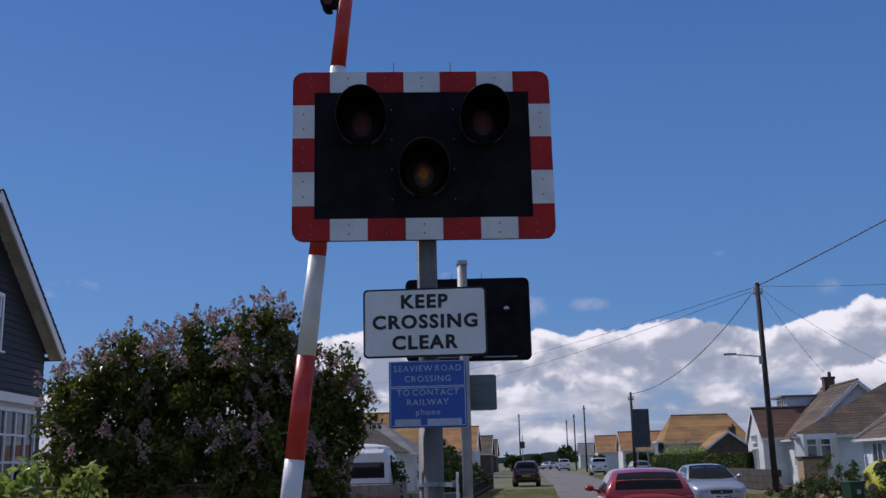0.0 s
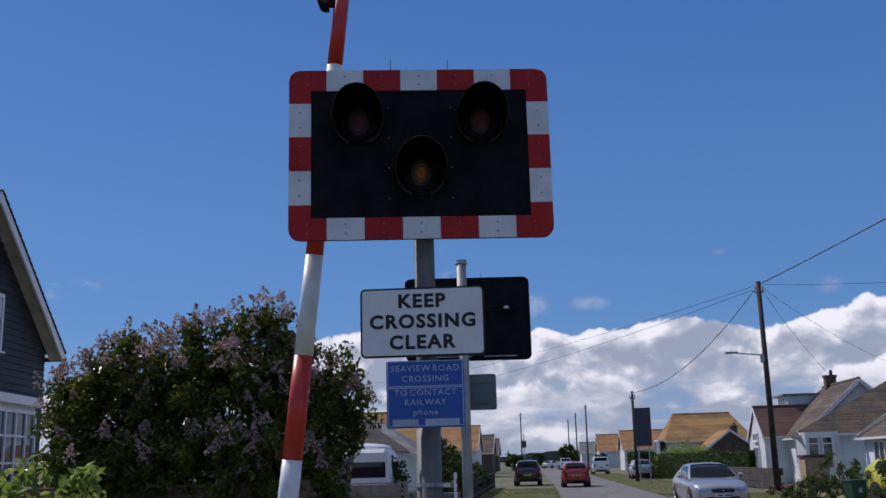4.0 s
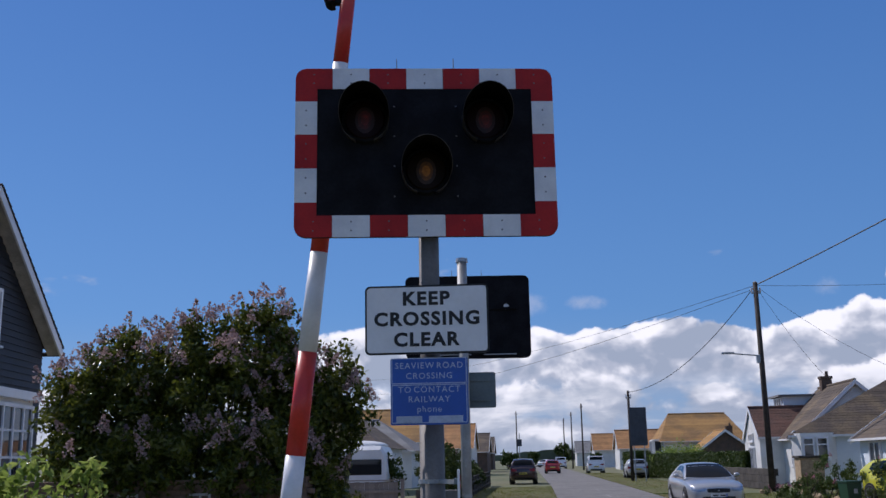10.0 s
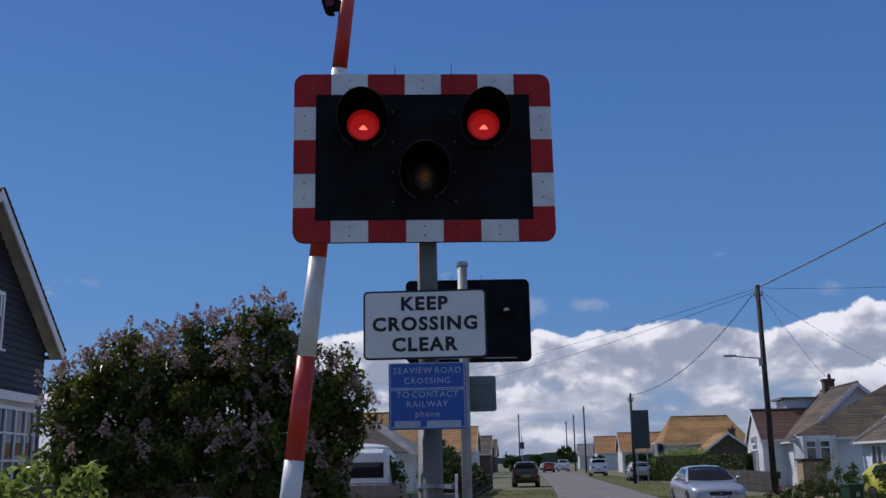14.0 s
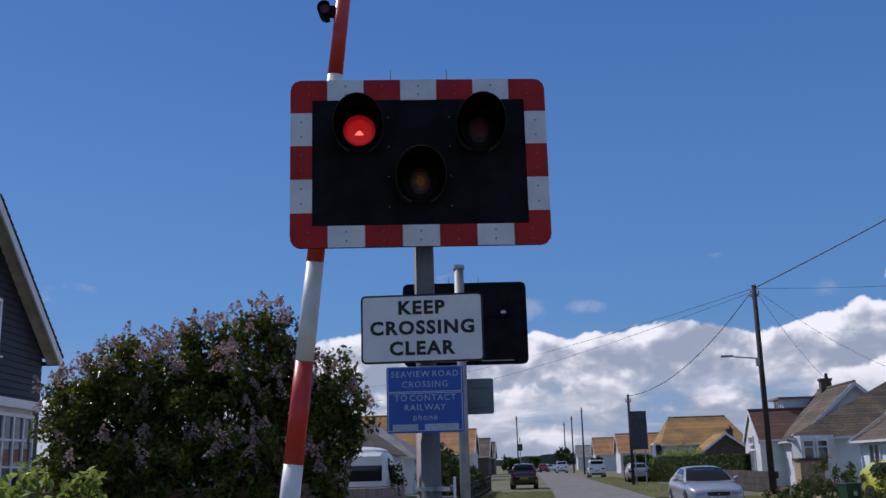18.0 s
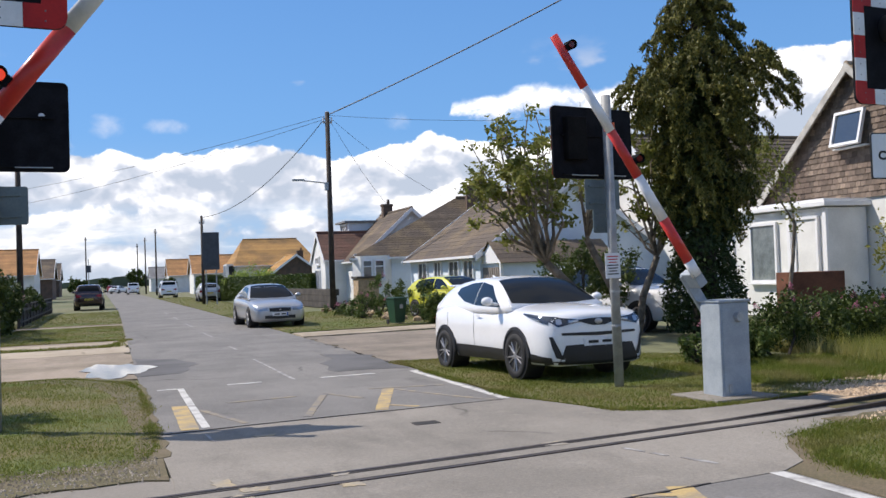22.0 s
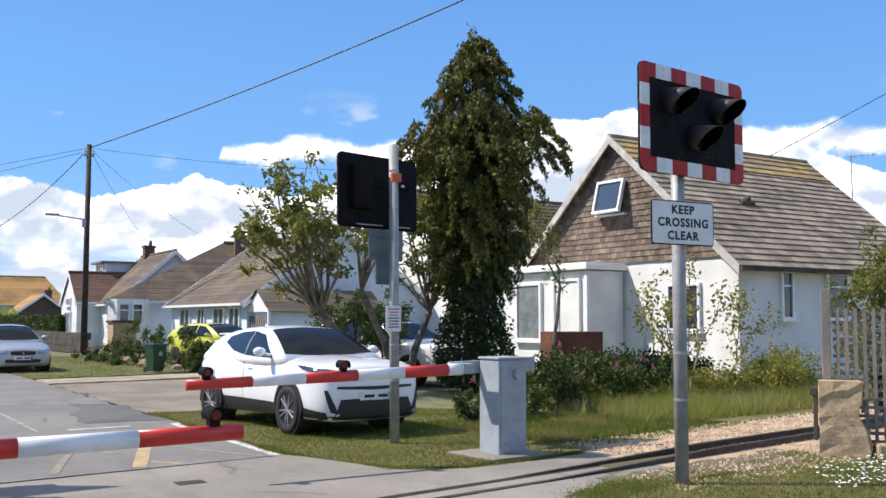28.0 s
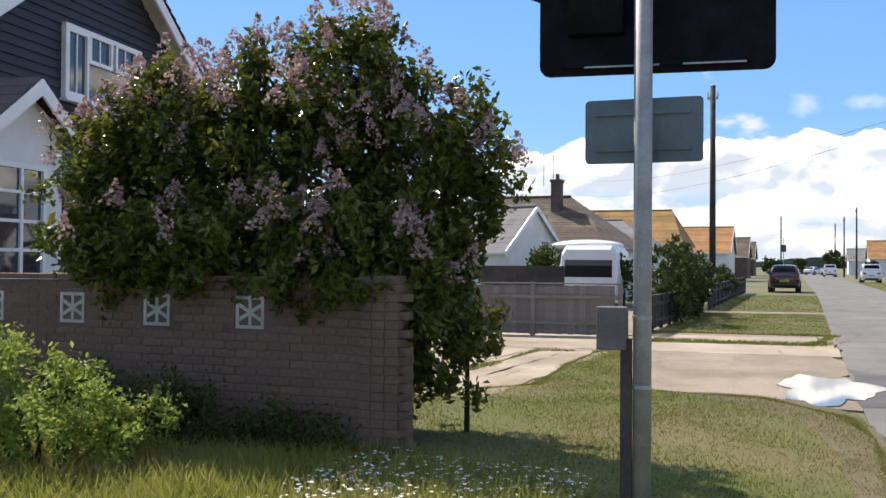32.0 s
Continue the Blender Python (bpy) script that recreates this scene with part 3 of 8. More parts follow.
def loft(bm, rings, caps=True):
    """Skin over rings with the same number of points."""
    vs = [[bm.verts.new(p) for p in r] for r in rings]
    n = len(vs[0])
    for a, b in zip(vs, vs[1:]):
        for i in range(n):
            bm.faces.new((a[i], a[(i + 1) % n], b[(i + 1) % n], b[i]))
    if caps:
        bm.faces.new(vs[0][::-1])
        bm.faces.new(vs[-1])


def part(name, bm, material, parent=None, label="", smooth=False):
    """Links a bmesh as one mesh object, under a thing or a part if one is given."""
    bmesh.ops.recalc_face_normals(bm, faces=bm.faces)
    me = bpy.data.meshes.new(name)
    bm.to_mesh(me)
    bm.free()
    me.materials.append(material if not isinstance(material, str) else M[material])
    if smooth:
        for p in me.polygons:
            p.use_smooth = True
    ob = new(name, me)
    ob.parent = parent
    if label:
        ob["label"] = label
    return ob


def quick(name, verts, faces, material, parent=None, smooth=False):
    me = bpy.data.meshes.new(name)
    me.from_pydata(verts, [], faces)
    me.materials.append(M[material])
    if smooth:
        for p in me.polygons:
            p.use_smooth = True
    ob = new(name, me)
    ob.parent = parent
    return ob


def thing(name, label, category, m=None, group=""):
    ob = new(name)
    ob.empty_display_size = 0.2
    if m is not None:
        ob.matrix_world = m
    return tagged(ob, label, category, group)


def B():
    return bmesh.new()


def slab(name, pts, z, depth, material, label, parent=None, kind="structure", category=""):
    bm = B()
    poly(bm, [(x, y, z) for x, y in pts], (0, 0, -depth))
    ob = part(name, bm, material, parent)
    if parent is None:
        tagged(ob, label, category, kind=kind)
    return ob


def lettering(name, string, size, material, m, parent, spacing=1.0, bold=0.027):
    cu = bpy.data.curves.new(name, "FONT")
    cu.body, cu.size, cu.align_x, cu.align_y, cu.extrude, cu.resolution_u = string, size, "CENTER", "CENTER", 0.001, 3
    cu.space_character = spacing
    cu.offset = size * bold
    tmp = new(name, cu)
    me = bpy.data.meshes.new_from_object(tmp.evaluated_get(bpy.context.evaluated_depsgraph_get()))
    bpy.data.objects.remove(tmp)
    me.materials.clear()
    me.materials.append(M[material])
    ob = new(name, me)
    ob.parent = parent
    ob.matrix_local = m
    return ob


def rounded(w, h, r, n=4):
    """Outline of a board with rounded corners, in x and z."""
    out = []
    for cx, cz, a0 in ((w / 2 - r, h / 2 - r, 0), (-w / 2 + r, h / 2 - r, 90), (-w / 2 + r, -h / 2 + r, 180), (w / 2 - r, -h / 2 + r, 270)):
        for k in range(n + 1):
            a = radians(a0 + 90 * k / n)
            out.append((cx + r * math.cos(a), cz + r * math.sin(a)))
    return out


def leaves(pts, size, rng, flat=0.0, length=1.6, droop=0.0):
    """Vertices and faces of folded leaves at pts (n x 3)."""
    n = len(pts)
    a = rng.normal(size=(n, 3))
    a[:, 2] = a[:, 2] * (1 - flat) - droop
    a /= np.linalg.norm(a, axis=1)[:, None]
    b = np.cross(a, rng.normal(size=(n, 3)))
    b /= np.linalg.norm(b, axis=1)[:, None]
    c = np.cross(a, b)
    s = (size * rng.uniform(0.6, 1.3, n))[:, None]
    tip, base = pts + a * s * length / 2, pts - a * s * length / 2
    l, r = pts + b * s * 0.42 + c * s * 0.15, pts - b * s * 0.42 + c * s * 0.15
    v = np.stack([base, l, tip, r], 1).reshape(-1, 3)
    k = np.arange(n) * 4
    f = np.stack([np.stack([k, k + 1, k + 2], 1), np.stack([k, k + 2, k + 3], 1)], 1).reshape(-1, 3)
    return v, f


def leaf_mesh(name, pts, size, rng, material, parent, **kw):
    v, f = leaves(np.asarray(pts), size, rng, **kw)
    return quick(name, v.tolist(), f.tolist(), material, parent)

# ---- ground, road, track ----
SLOPE = 0.178


def track_y(x):
    return 7.36 + SLOPE * x


def wavy(pts, amp, rng, step=0.5):
    """Breaks the sides of an outline into short uneven pieces."""
    out = []
    for (x0, y0), (x1, y1) in zip(pts, pts[1:] + pts[:1]):
        n = max(1, int(math.hypot(x1 - x0, y1 - y0) / step))
        for k in range(n):
            f = k / n
            j = 0 if k == 0 else amp
            out.append((x0 + (x1 - x0) * f + rng.uniform(-j, j), y0 + (y1 - y0) * f + rng.uniform(-j, j)))
    return out


R = random.Random(5)
slab("ground", [(-1500, -300), (1500, -300), (1500, 2600), (-1500, 2600)], -0.03, 0.5, "field", "flat green land that reaches the horizon")
ROAD_L, ROAD_R = 0.75, 5.08
slab("road", [(ROAD_L, 10.74), (5.08, 11.46), (5.15, 16), (5.2, 30), (5.1, 60), (4.6, 130), (3.2, 260), (-1.5, 260), (0.0, 130), (0.75, 60), (0.75, 30)], 0.0, 0.2, "asphalt", "grey asphalt village road with worn markings")
slab("road_near", [(0.3, -25), (5.0, -25), (5.15, 6.38), (0.72, 5.6)], 0.0, 0.2, "asphalt", "grey asphalt road before the crossing")
slab("crossing_slab", [(0.72, 5.604), (5.15, 6.384), (5.50, 6.62), (5.78, 7.15), (6.1, 7.6), (6.9, 7.98), (8.6, 8.35), (8.6, 9.3), (7.2, 9.55), (6.1, 10.2), (5.08, 11.456), (ROAD_L, 10.736), (0.8, 8.2)], 0.004, 0.2, "concrete", "pale concrete slab of the level crossing")
slab("road_patch", wavy([(0.75, 17.6), (1.5, 17.9), (1.9, 19.6), (1.6, 21.2), (0.75, 22)], 0.1, R), 0.004, 0.05, "asphalt_patch", "damp dark patch of asphalt beside the puddle")
slab("road_patch", wavy([(3.9, 16.3), (5.1, 16.2), (5.3, 19.3), (4.4, 20.2)], 0.15, R), 0.004, 0.05, "asphalt_patch", "dark mended patch of asphalt")
# drives and bare earth
slab("drive_left", wavy([(-3.9, 17.3), (-1.0, 17.2), (0.74, 17.4), (0.78, 23.3), (0.78, 42), (-12, 42), (-10, 24), (-5.6, 20)], 0.2, R), -0.004, 0.1, "dirt", "sandy bare drive beside the road")
slab("drive_strip_left", wavy([(-7.5, 24.0), (0.74, 24.2), (0.74, 28.9), (-7.5, 28.3)], 0.08, R), 0.0, 0.1, "path", "worn concrete drive")
for k in range(7):
    x0 = -8.6 + 0.75 * k
    slab("drive_slab", wavy([(x0 - 0.2 * k * 0.2, 16.6 + 0.5 * (k % 2)), (x0 + 0.62, 16.7 + 0.5 * (k % 2)), (x0 + 0.9, 23.4), (x0 + 0.2, 23.4)], 0.05, R), 0.01, 0.1, "path", "cracked concrete drive slab")
slab("drive_right", wavy([(5.14, 17.4), (7.0, 17.5), (12.5, 21), (12.5, 27.5), (5.25, 26.2)], 0.15, R), 0.0, 0.1, "drive", "brown gravel drive beside the road")
slab("drive_strip_right", wavy([(5.25, 26.6), (12.6, 28.2), (12.6, 30.2), (5.3, 28.6)], 0.05, R), 0.006, 0.1, "path", "pale concrete drive strip")
# verges: turf raised a little over the road
VERGES = [
    ("verge_left", [(-6.5, 7.75), (-1.5, 8.65), (0.55, 9.0), (0.74, 10), (0.76, 13), (0.74, 15.4), (0.56, 16.7), (0.0, 17.5), (-0.4, 18.0), (-1.2, 18.05), (-2.0, 18.3), (-2.4, 20.4), (-2.8, 23.2), (-3.2, 24.5), (-3.45, 23.4), (-3.42, 21), (-3.2, 18.2), (-3.9, 17.3), (-4.6, 16.8), (-6.5, 16.5)]),
    ("verge_strip_left", [(-3.0, 26.3), (-1.2, 26.45), (0.3, 26.5), (0.42, 26.95), (-1.0, 27.1), (-2.9, 27.2)]),
    ("verge_left_far", [(-3.2, 29.4), (0.7, 29.6), (0.72, 40.2), (-3.4, 39.6)]),
    ("verge_left_end", [(-3.4, 41.6), (0.72, 42), (0.7, 62), (-3.6, 60)]),
    ("verge_near_left", [(-30, -12), (0.2, -12), (0.68, 5.5), (0.7, 6.3), (-6, 5.1), (-30, 0.5)]),
    ("verge_right", [(5.10, 11.6), (5.36, 10.7), (5.62, 9.85), (6.3, 9.5), (7.2, 9.6), (8.6, 10.1), (12.5, 11.0), (12.0, 13.0), (8.4, 17.2), (5.18, 17.3)]),
    ("verge_right_far", [(5.3, 29.0), (12.6, 30.6), (12.8, 46), (5.25, 46)]),
    ("verge_right_end", [(5.25, 47), (9.0, 47), (8, 110), (4.95, 110)]),
    ("verge_near_right", [(5.35, -12), (40, -12), (40, 13.2), (14, 8.7), (8.5, 7.75), (7.4, 7.62), (6.6, 7.42), (6.05, 7.1), (5.72, 6.55), (5.48, 5.2)]),
    ("verge_bank", [(8.5, 10.6), (30, 14.4), (30, 20), (17, 18.4), (12.2, 13.2)]),
]
for name_, pts_ in VERGES:
    slab(name_, wavy(pts_, 0.05, R, 0.4), 0.0085, 0.12, "soil", "patchy short turf verge")
# track: rails in a worn concrete strip, sandy gravel beside it
def strip(name, x0, x1, d0, d1, z, material, label, amp=0.05, step=0.35):
    """A strip that follows the track from x0 to x1, d0 to d1 beside its middle."""
    n = max(2, int((x1 - x0) / step))
    xs = [x0 + (x1 - x0) * k / n for k in range(n + 1)]
    lo = [(x, track_y(x) + d0 + R.uniform(-amp, amp)) for x in xs]
    hi = [(x, track_y(x) + d1 + R.uniform(-amp, amp)) for x in xs]
    return slab(name, lo + hi[::-1], z, 0.1, material, label)


strip("track_margin", -40, 0.95, -0.85, 0.92, 0.0, "concrete", "worn grey strip beside the rails", 0.03)
strip("track_margin", 5.6, 8.4, -0.62, 0.95, 0.0, "concrete", "worn concrete strip beside the rails", 0.03)
strip("track_bed", 7.6, 40, -0.165, 0.165, 0.0105, "earth", "dark earth packed between the rails", 0.0)
strip("ballast", 8.2, 70, -1.4, 1.5, 0.006, "gravel", "sandy gravel under and beside the track", 0.15)
strip("gravel_margin", 8.6, 9.9, 0.42, 1.5, 0.010, "gravel", "sandy gravel at the end of the crossing", 0.08, 0.2)
strip("earth_margin", 5.15, 10.6, -1.9, -0.3, -0.002, "earth", "bare earth beside the slab")
strip("earth_margin", -40, 0.9, -2.4, -0.85, -0.006, "earth", "bare earth beside the track")
strip("gravel_margin", 7.0, 10.4, -1.25, -0.45, 0.010, "earth", "bare sandy earth beside the rails", 0.08, 0.2)
slab("verge_edge", [(5.16, -12), (5.5, -12), (5.72, 6.5), (5.5, 6.6), (5.16, 6.36)], 0.003, 0.1, "earth", "worn earth edge of the turf beside the road")
slab("verge_edge", wavy([(0.50, 9.2), (0.84, 9.4), (0.82, 13), (0.84, 15.6), (0.66, 17.0), (0.1, 17.9), (-0.9, 18.3), (-1.5, 18.1), (-0.5, 17.2), (0.15, 16.2), (0.40, 14.5), (0.46, 13), (0.56, 11)], 0.035, R, 0.25), 0.0105, 0.1, "earth", "worn earth edge of the turf beside the road")
strip("earth_margin", -12, 0.77, 0.86, 1.75, 0.0125, "earth", "bare brown earth between turf and track", 0.10, 0.2)
rg = np.random.default_rng(3)


def pebbles(name, n, x0, x1, dy0, dy1, size, label, material="pebble", z=0.0):
    xs = rg.uniform(x0, x1, n)
    ys = track_y(xs) + dy0 + (dy1 - dy0) * rg.beta(1.6, 1.6, n)
    V, F = [], []
    for x, y, s in zip(xs, ys, rg.uniform(0.5, 1.4, n) * size):
        k = len(V)
        q = rg.uniform(0.6, 1.2, 5)
        V += [(x - s * q[0], y, z), (x, y - s * q[1], z), (x + s * q[2], y, z), (x, y + s * q[3], z), (x, y, z + 0.004 + s * 0.8 * q[4])]
        F += [(k, k + 1, k + 4), (k + 1, k + 2, k + 4), (k + 2, k + 3, k + 4), (k + 3, k, k + 4)]
    return tagged(quick(name, V, F, material), label, kind="stuff")


pebbles("ballast_stones", 9000, 8.4, 24, 0.3, 1.75, 0.022, "loose buff track stones", "pebble", 0.008)
pebbles("ballast_stones", 5000, 7.2, 24, -1.6, -0.4, 0.018, "loose sandy stones beside the rails", "pebble", 0.008)
pebbles("ballast_stones", 3500, 9.5, 24, -0.3, 0.35, 0.018, "loose stones between the rails", "pebble", 0.008)
pebbles("ballast_stones", 6500, -8, 0.72, 0.82, 2.0, 0.011, "loose stones on the bare earth", "pebble_grey", 0.0115)
pebbles("ballast_stones", 3000, -8, 0.68, -2.3, -0.8, 0.011, "loose stones on the bare earth", "pebble_grey")
for name_, off in (("rail_near", -0.19), ("rail_far", 0.19)):
    bm = B()
    for a, b, z0, z1 in ((-60, -3, 0.07, 0.07), (-3, 0.72, 0.07, 0.012), (0.72, 6.2, 0.012, 0.012), (6.2, 9.5, 0.012, 0.085), (9.5, 80, 0.085, 0.085)):
        y0, y1 = track_y(a) + off, track_y(b) + off
        d = Vector((b - a, y1 - y0, 0)).normalized()
        n = Vector((-d.y, d.x, 0)) * 0.024
        rings = []
        for x, y, z in ((a, y0, z0), (b, y1, z1)):
            c = Vector((x, y, 0))
            rings.append([c - n * 0.6 + Vector((0, 0, -0.03)), c + n * 0.6 + Vector((0, 0, -0.03)), c + n * 0.6 + Vector((0, 0, z * 0.6)), c + n + Vector((0, 0, z * 0.75)), c + n + Vector((0, 0, z)), c - n + Vector((0, 0, z)), c - n + Vector((0, 0, z * 0.75)), c - n * 0.6 + Vector((0, 0, z * 0.6))])
        loft(bm, rings)
    tagged(part(name_, bm, "rail"), "narrow-gauge steel rail across the road", kind="structure")
for off, s in ((-0.19, 1), (0.19, -1)):
    bm = B()
    a, b = -8.0, 9.5
    poly(bm, [(a, track_y(a) + off + s * 0.026, 0.0085), (b, track_y(b) + off + s * 0.026, 0.0085), (b, track_y(b) + off + s * 0.075, 0.0085), (a, track_y(a) + off + s * 0.075, 0.0085)], (0, 0, -0.004))
    tagged(part("flangeway", bm, "groove"), "dark grimy groove beside the rail", kind="structure")
# broken joint where the asphalt meets the slab
for pts_, w_ in (([(1.2, 5.69), (1.9, 5.81), (2.6, 5.94), (3.2, 6.04), (3.95, 6.17), (4.5, 6.27)], 0.035), ([(0.75, 10.75), (1.8, 10.98), (3.0, 11.16), (4.2, 11.32), (5.05, 11.44)], 0.025)):
    lo, hi = [], []
    for (x0, y0), (x1, y1) in zip(pts_, pts_[1:]):
        for k in range(6):
            x, y = x0 + (x1 - x0) * k / 6, y0 + (y1 - y0) * k / 6
            lo.append((x, y - w_ * R.uniform(0.1, 0.6)))
            hi.append((x, y + w_ * R.uniform(0.1, 0.5)))
    slab("road_joint", lo + hi[::-1], 0.0085, 0.006, "groove", "dark broken joint between asphalt and slab")


def paint_line(name, a, b, w, material="paint", z=0.0042):
    """A thin painted stripe from a to b with slightly uneven sides."""
    z += R.uniform(0.0, 0.0006)
    a, b = Vector((*a, z)), Vector((*b, z))
    d = b - a
    n = Vector((-d.y, d.x, 0)).normalized() * w / 2
    k_ = max(2, int(d.length / 0.3))
    lo, hi = [], []
    for k in range(k_ + 1):
        p = a + d * k / k_
        lo.append(tuple(p - n * R.uniform(0.88, 1.0)))
        hi.append(tuple(p + n * R.uniform(0.88, 1.0)))
    bm = B()
    poly(bm, lo + hi[::-1], (0, 0, -0.003))
    return tagged(part(name, bm, material), "worn white road line" if "yellow" not in name else "worn yellow road line", kind="structure")


paint_line("edge_line", (1.30, 15.26), (1.30, 11.05), 0.10)
paint_line("yellow_block", (1.15, 13.15), (1.13, 10.98), 0.20, "yellow")
paint_line("stop_line", (0.97, 15.22), (1.245, 15.26), 0.11)
paint_line("stop_line", (2.0, 15.38), (2.52, 15.44), 0.13)
paint_line("stop_line", (3.46, 15.53), (4.36, 15.60), 0.13)
paint_line("stop_line", (4.96, 15.63), (5.2, 15.65), 0.12)
paint_line("edge_line", (5.0, 15.55), (4.97, 11.5), 0.11)
paint_line("edge_line", (5.045, 6.36), (5.05, 2.0), 0.13)
for y0, y1 in ((15.55, 20.0), (23.0, 24.4), (28.5, 31.5), (36, 39), (44, 47), (52, 55)):
    paint_line("centre_line", (3.04, y0), (3.02, y1), 0.065, "paint_faint")
for a, b, w, mt in (((1.74, 13.12), (2.66, 13.28), 0.10, "yellow_ghost"), ((1.37, 12.6), (1.74, 11.15), 0.09, "yellow_ghost"), ((3.04, 13.25), (2.45, 11.3), 0.10, "yellow_ghost"), ((3.1, 13.38), (3.4, 12.6), 0.09, "yellow_ghost"), ((3.98, 13.4), (3.34, 11.36), 0.17, "yellow"), ((4.05, 13.3), (4.5, 12.1), 0.09, "yellow_ghost"), ((3.55, 11.75), (3.8, 11.42), 0.10, "yellow"), ((3.74, 13.55), (4.79, 13.4), 0.10, "yellow_ghost"), ((4.5, 12.1), (4.8, 11.5), 0.09, "yellow_ghost"),
                    ((4.15, 6.28), (3.78, 5.0), 0.20, "yellow"), ((3.72, 6.16), (4.02, 6.06), 0.10, "yellow"), ((4.25, 5.85), (4.95, 4.9), 0.09, "paint_faint"), ((3.0, 6.05), (3.3, 5.8), 0.10, "paint_faint")):
    paint_line("yellow_hatch", a, b, w, mt)
# scraps of old paint left on the slab
def paint_scrap(x, y, sx, sy, material, turn=0.0):
    """A ragged remnant of paint."""
    pts = []
    for k in range(22):
        a = 2 * math.pi * k / 22
        q = max(abs(math.cos(a)), abs(math.sin(a)))
        r = R.uniform(0.62, 1.05) / q
        u, v = sx * r * math.cos(a), sy * r * math.sin(a)
        c, d = math.cos(radians(turn)), math.sin(radians(turn))
        pts.append((x + u * c - v * d, y + u * d + v * c))
    slab("paint_scrap", pts, 0.0084 + R.uniform(0, 0.0004), 0.003, material, "ragged remnant of worn road paint")


for x_, y_, sx_, sy_ in ((1.15, 7.95, 0.09, 0.20), (1.36, 7.62, 0.12, 0.09), (1.22, 7.30, 0.10, 0.20), (2.06, 7.9, 0.08, 0.11), (2.06, 7.44, 0.09, 0.09), (1.65, 6.66, 0.08, 0.16), (4.12, 8.28, 0.12, 0.10), (1.8, 10.15, 0.13, 0.07)):
    paint_scrap(x_, y_, sx_, sy_, "yellow_faint")
for x_, y_, sx_, sy_, r_ in ((1.33, 7.22, 0.09, 0.035, 20), (1.36, 7.06, 0.025, 0.12, 8), (1.43, 6.93, 0.06, 0.025, 0), (4.58, 7.66, 0.028, 0.14, 18), (4.66, 7.38, 0.028, 0.1, 18), (4.8, 7.0, 0.03, 0.20, 17), (1.27, 10.3, 0.02, 0.28, 3)):
    paint_scrap(x_, y_, sx_, sy_, "paint_faint", r_)
slab("drain_cover", [(3.34, 9.98), (3.62, 10.0), (3.62, 10.2), (3.34, 10.18)], 0.0085, 0.004, "groove", "rusty square cover in the slab")
# puddle
ring = []
for k in range(40):
    a = 2 * math.pi * k / 40
    r = 1 + 0.16 * math.sin(3 * a + 1) + 0.1 * math.sin(7 * a) + 0.06 * math.sin(13 * a)
    ring.append((0.40 + 0.60 * r * math.cos(a), 19.25 + 1.5 * r * math.sin(a)))
slab("puddle", ring, 0.012, 0.01, "water", "shallow puddle that mirrors the clouds", kind="structure")


# ---- grass ----
def inside(xs, ys, pts):
    hit = np.zeros(len(xs), bool)
    for (x0, y0), (x1, y1) in zip(pts, pts[1:] + pts[:1]):
        if y0 != y1:
            c = ((y0 > ys) != (y1 > ys)) & (xs < (x1 - x0) * (ys - y0) / (y1 - y0) + x0)
            hit ^= c
    return hit


def blades(name, pts, n, h, w, material, label, seed, patchy=0.5, lean=0.5):
    g = np.random.default_rng(seed)
    xs, ys = np.array([p[0] for p in pts]), np.array([p[1] for p in pts])
    px, py = g.uniform(xs.min(), xs.max(), n), g.uniform(ys.min(), ys.max(), n)
    ok = inside(px, py, pts)
    dens = 0.5 + 0.5 * np.sin(px * 2.1 + np.sin(py * 1.3) * 2) * np.sin(py * 1.7 + np.sin(px * 1.9) * 1.5)
    ok &= g.uniform(0, 1, n) > dens * patchy
    px, py = px[ok], py[ok]
    m = len(px)
    a = g.uniform(0, 2 * np.pi, m)
    hh = h * g.uniform(0.4, 1.3, m)
    ww = w * g.uniform(0.7, 1.3, m)
    dx, dy = np.cos(a) * ww, np.sin(a) * ww
    lx, ly = g.normal(0, lean, m) * hh, g.normal(0, lean, m) * hh
    z0 = np.full(m, 0.005)
    v = np.stack([np.stack([px - dx, py - dy, z0], 1), np.stack([px + dx, py + dy, z0], 1), np.stack([px + lx, py + ly, hh], 1)], 1).reshape(-1, 3)
    k = np.arange(m) * 3
    return tagged(quick(name, v.tolist(), np.stack([k, k + 1, k + 2], 1).tolist(), material), label, kind="stuff")


GRASS = [("verge_left", 330000, 0.034, 0.0045), ("verge_strip_left", 2500, 0.06, 0.012), ("verge_left_far", 26000, 0.035, 0.010), ("verge_left_end", 12000, 0.04, 0.016), ("verge_right", 170000, 0.040, 0.0045), ("verge_right_far", 40000, 0.035, 0.010), ("verge_right_end", 12000, 0.04, 0.02)]
for k, (n_, c_, h_, w_) in enumerate(GRASS):
    blades("grass", dict(VERGES)[n_], c_, h_, w_, "grass", "short patchy verge grass", 10 + k, 0.75)
blades("grass", [(5.6, 3.0), (14, 3.0), (14, 8.75), (8.5, 7.75), (7.4, 7.62), (6.6, 7.42), (6.05, 7.1), (5.70, 6.55), (5.46, 5.2), (5.42, 3.0)], 170000, 0.04, 0.0045, "grass", "short grass beside the track", 31, 0.6)


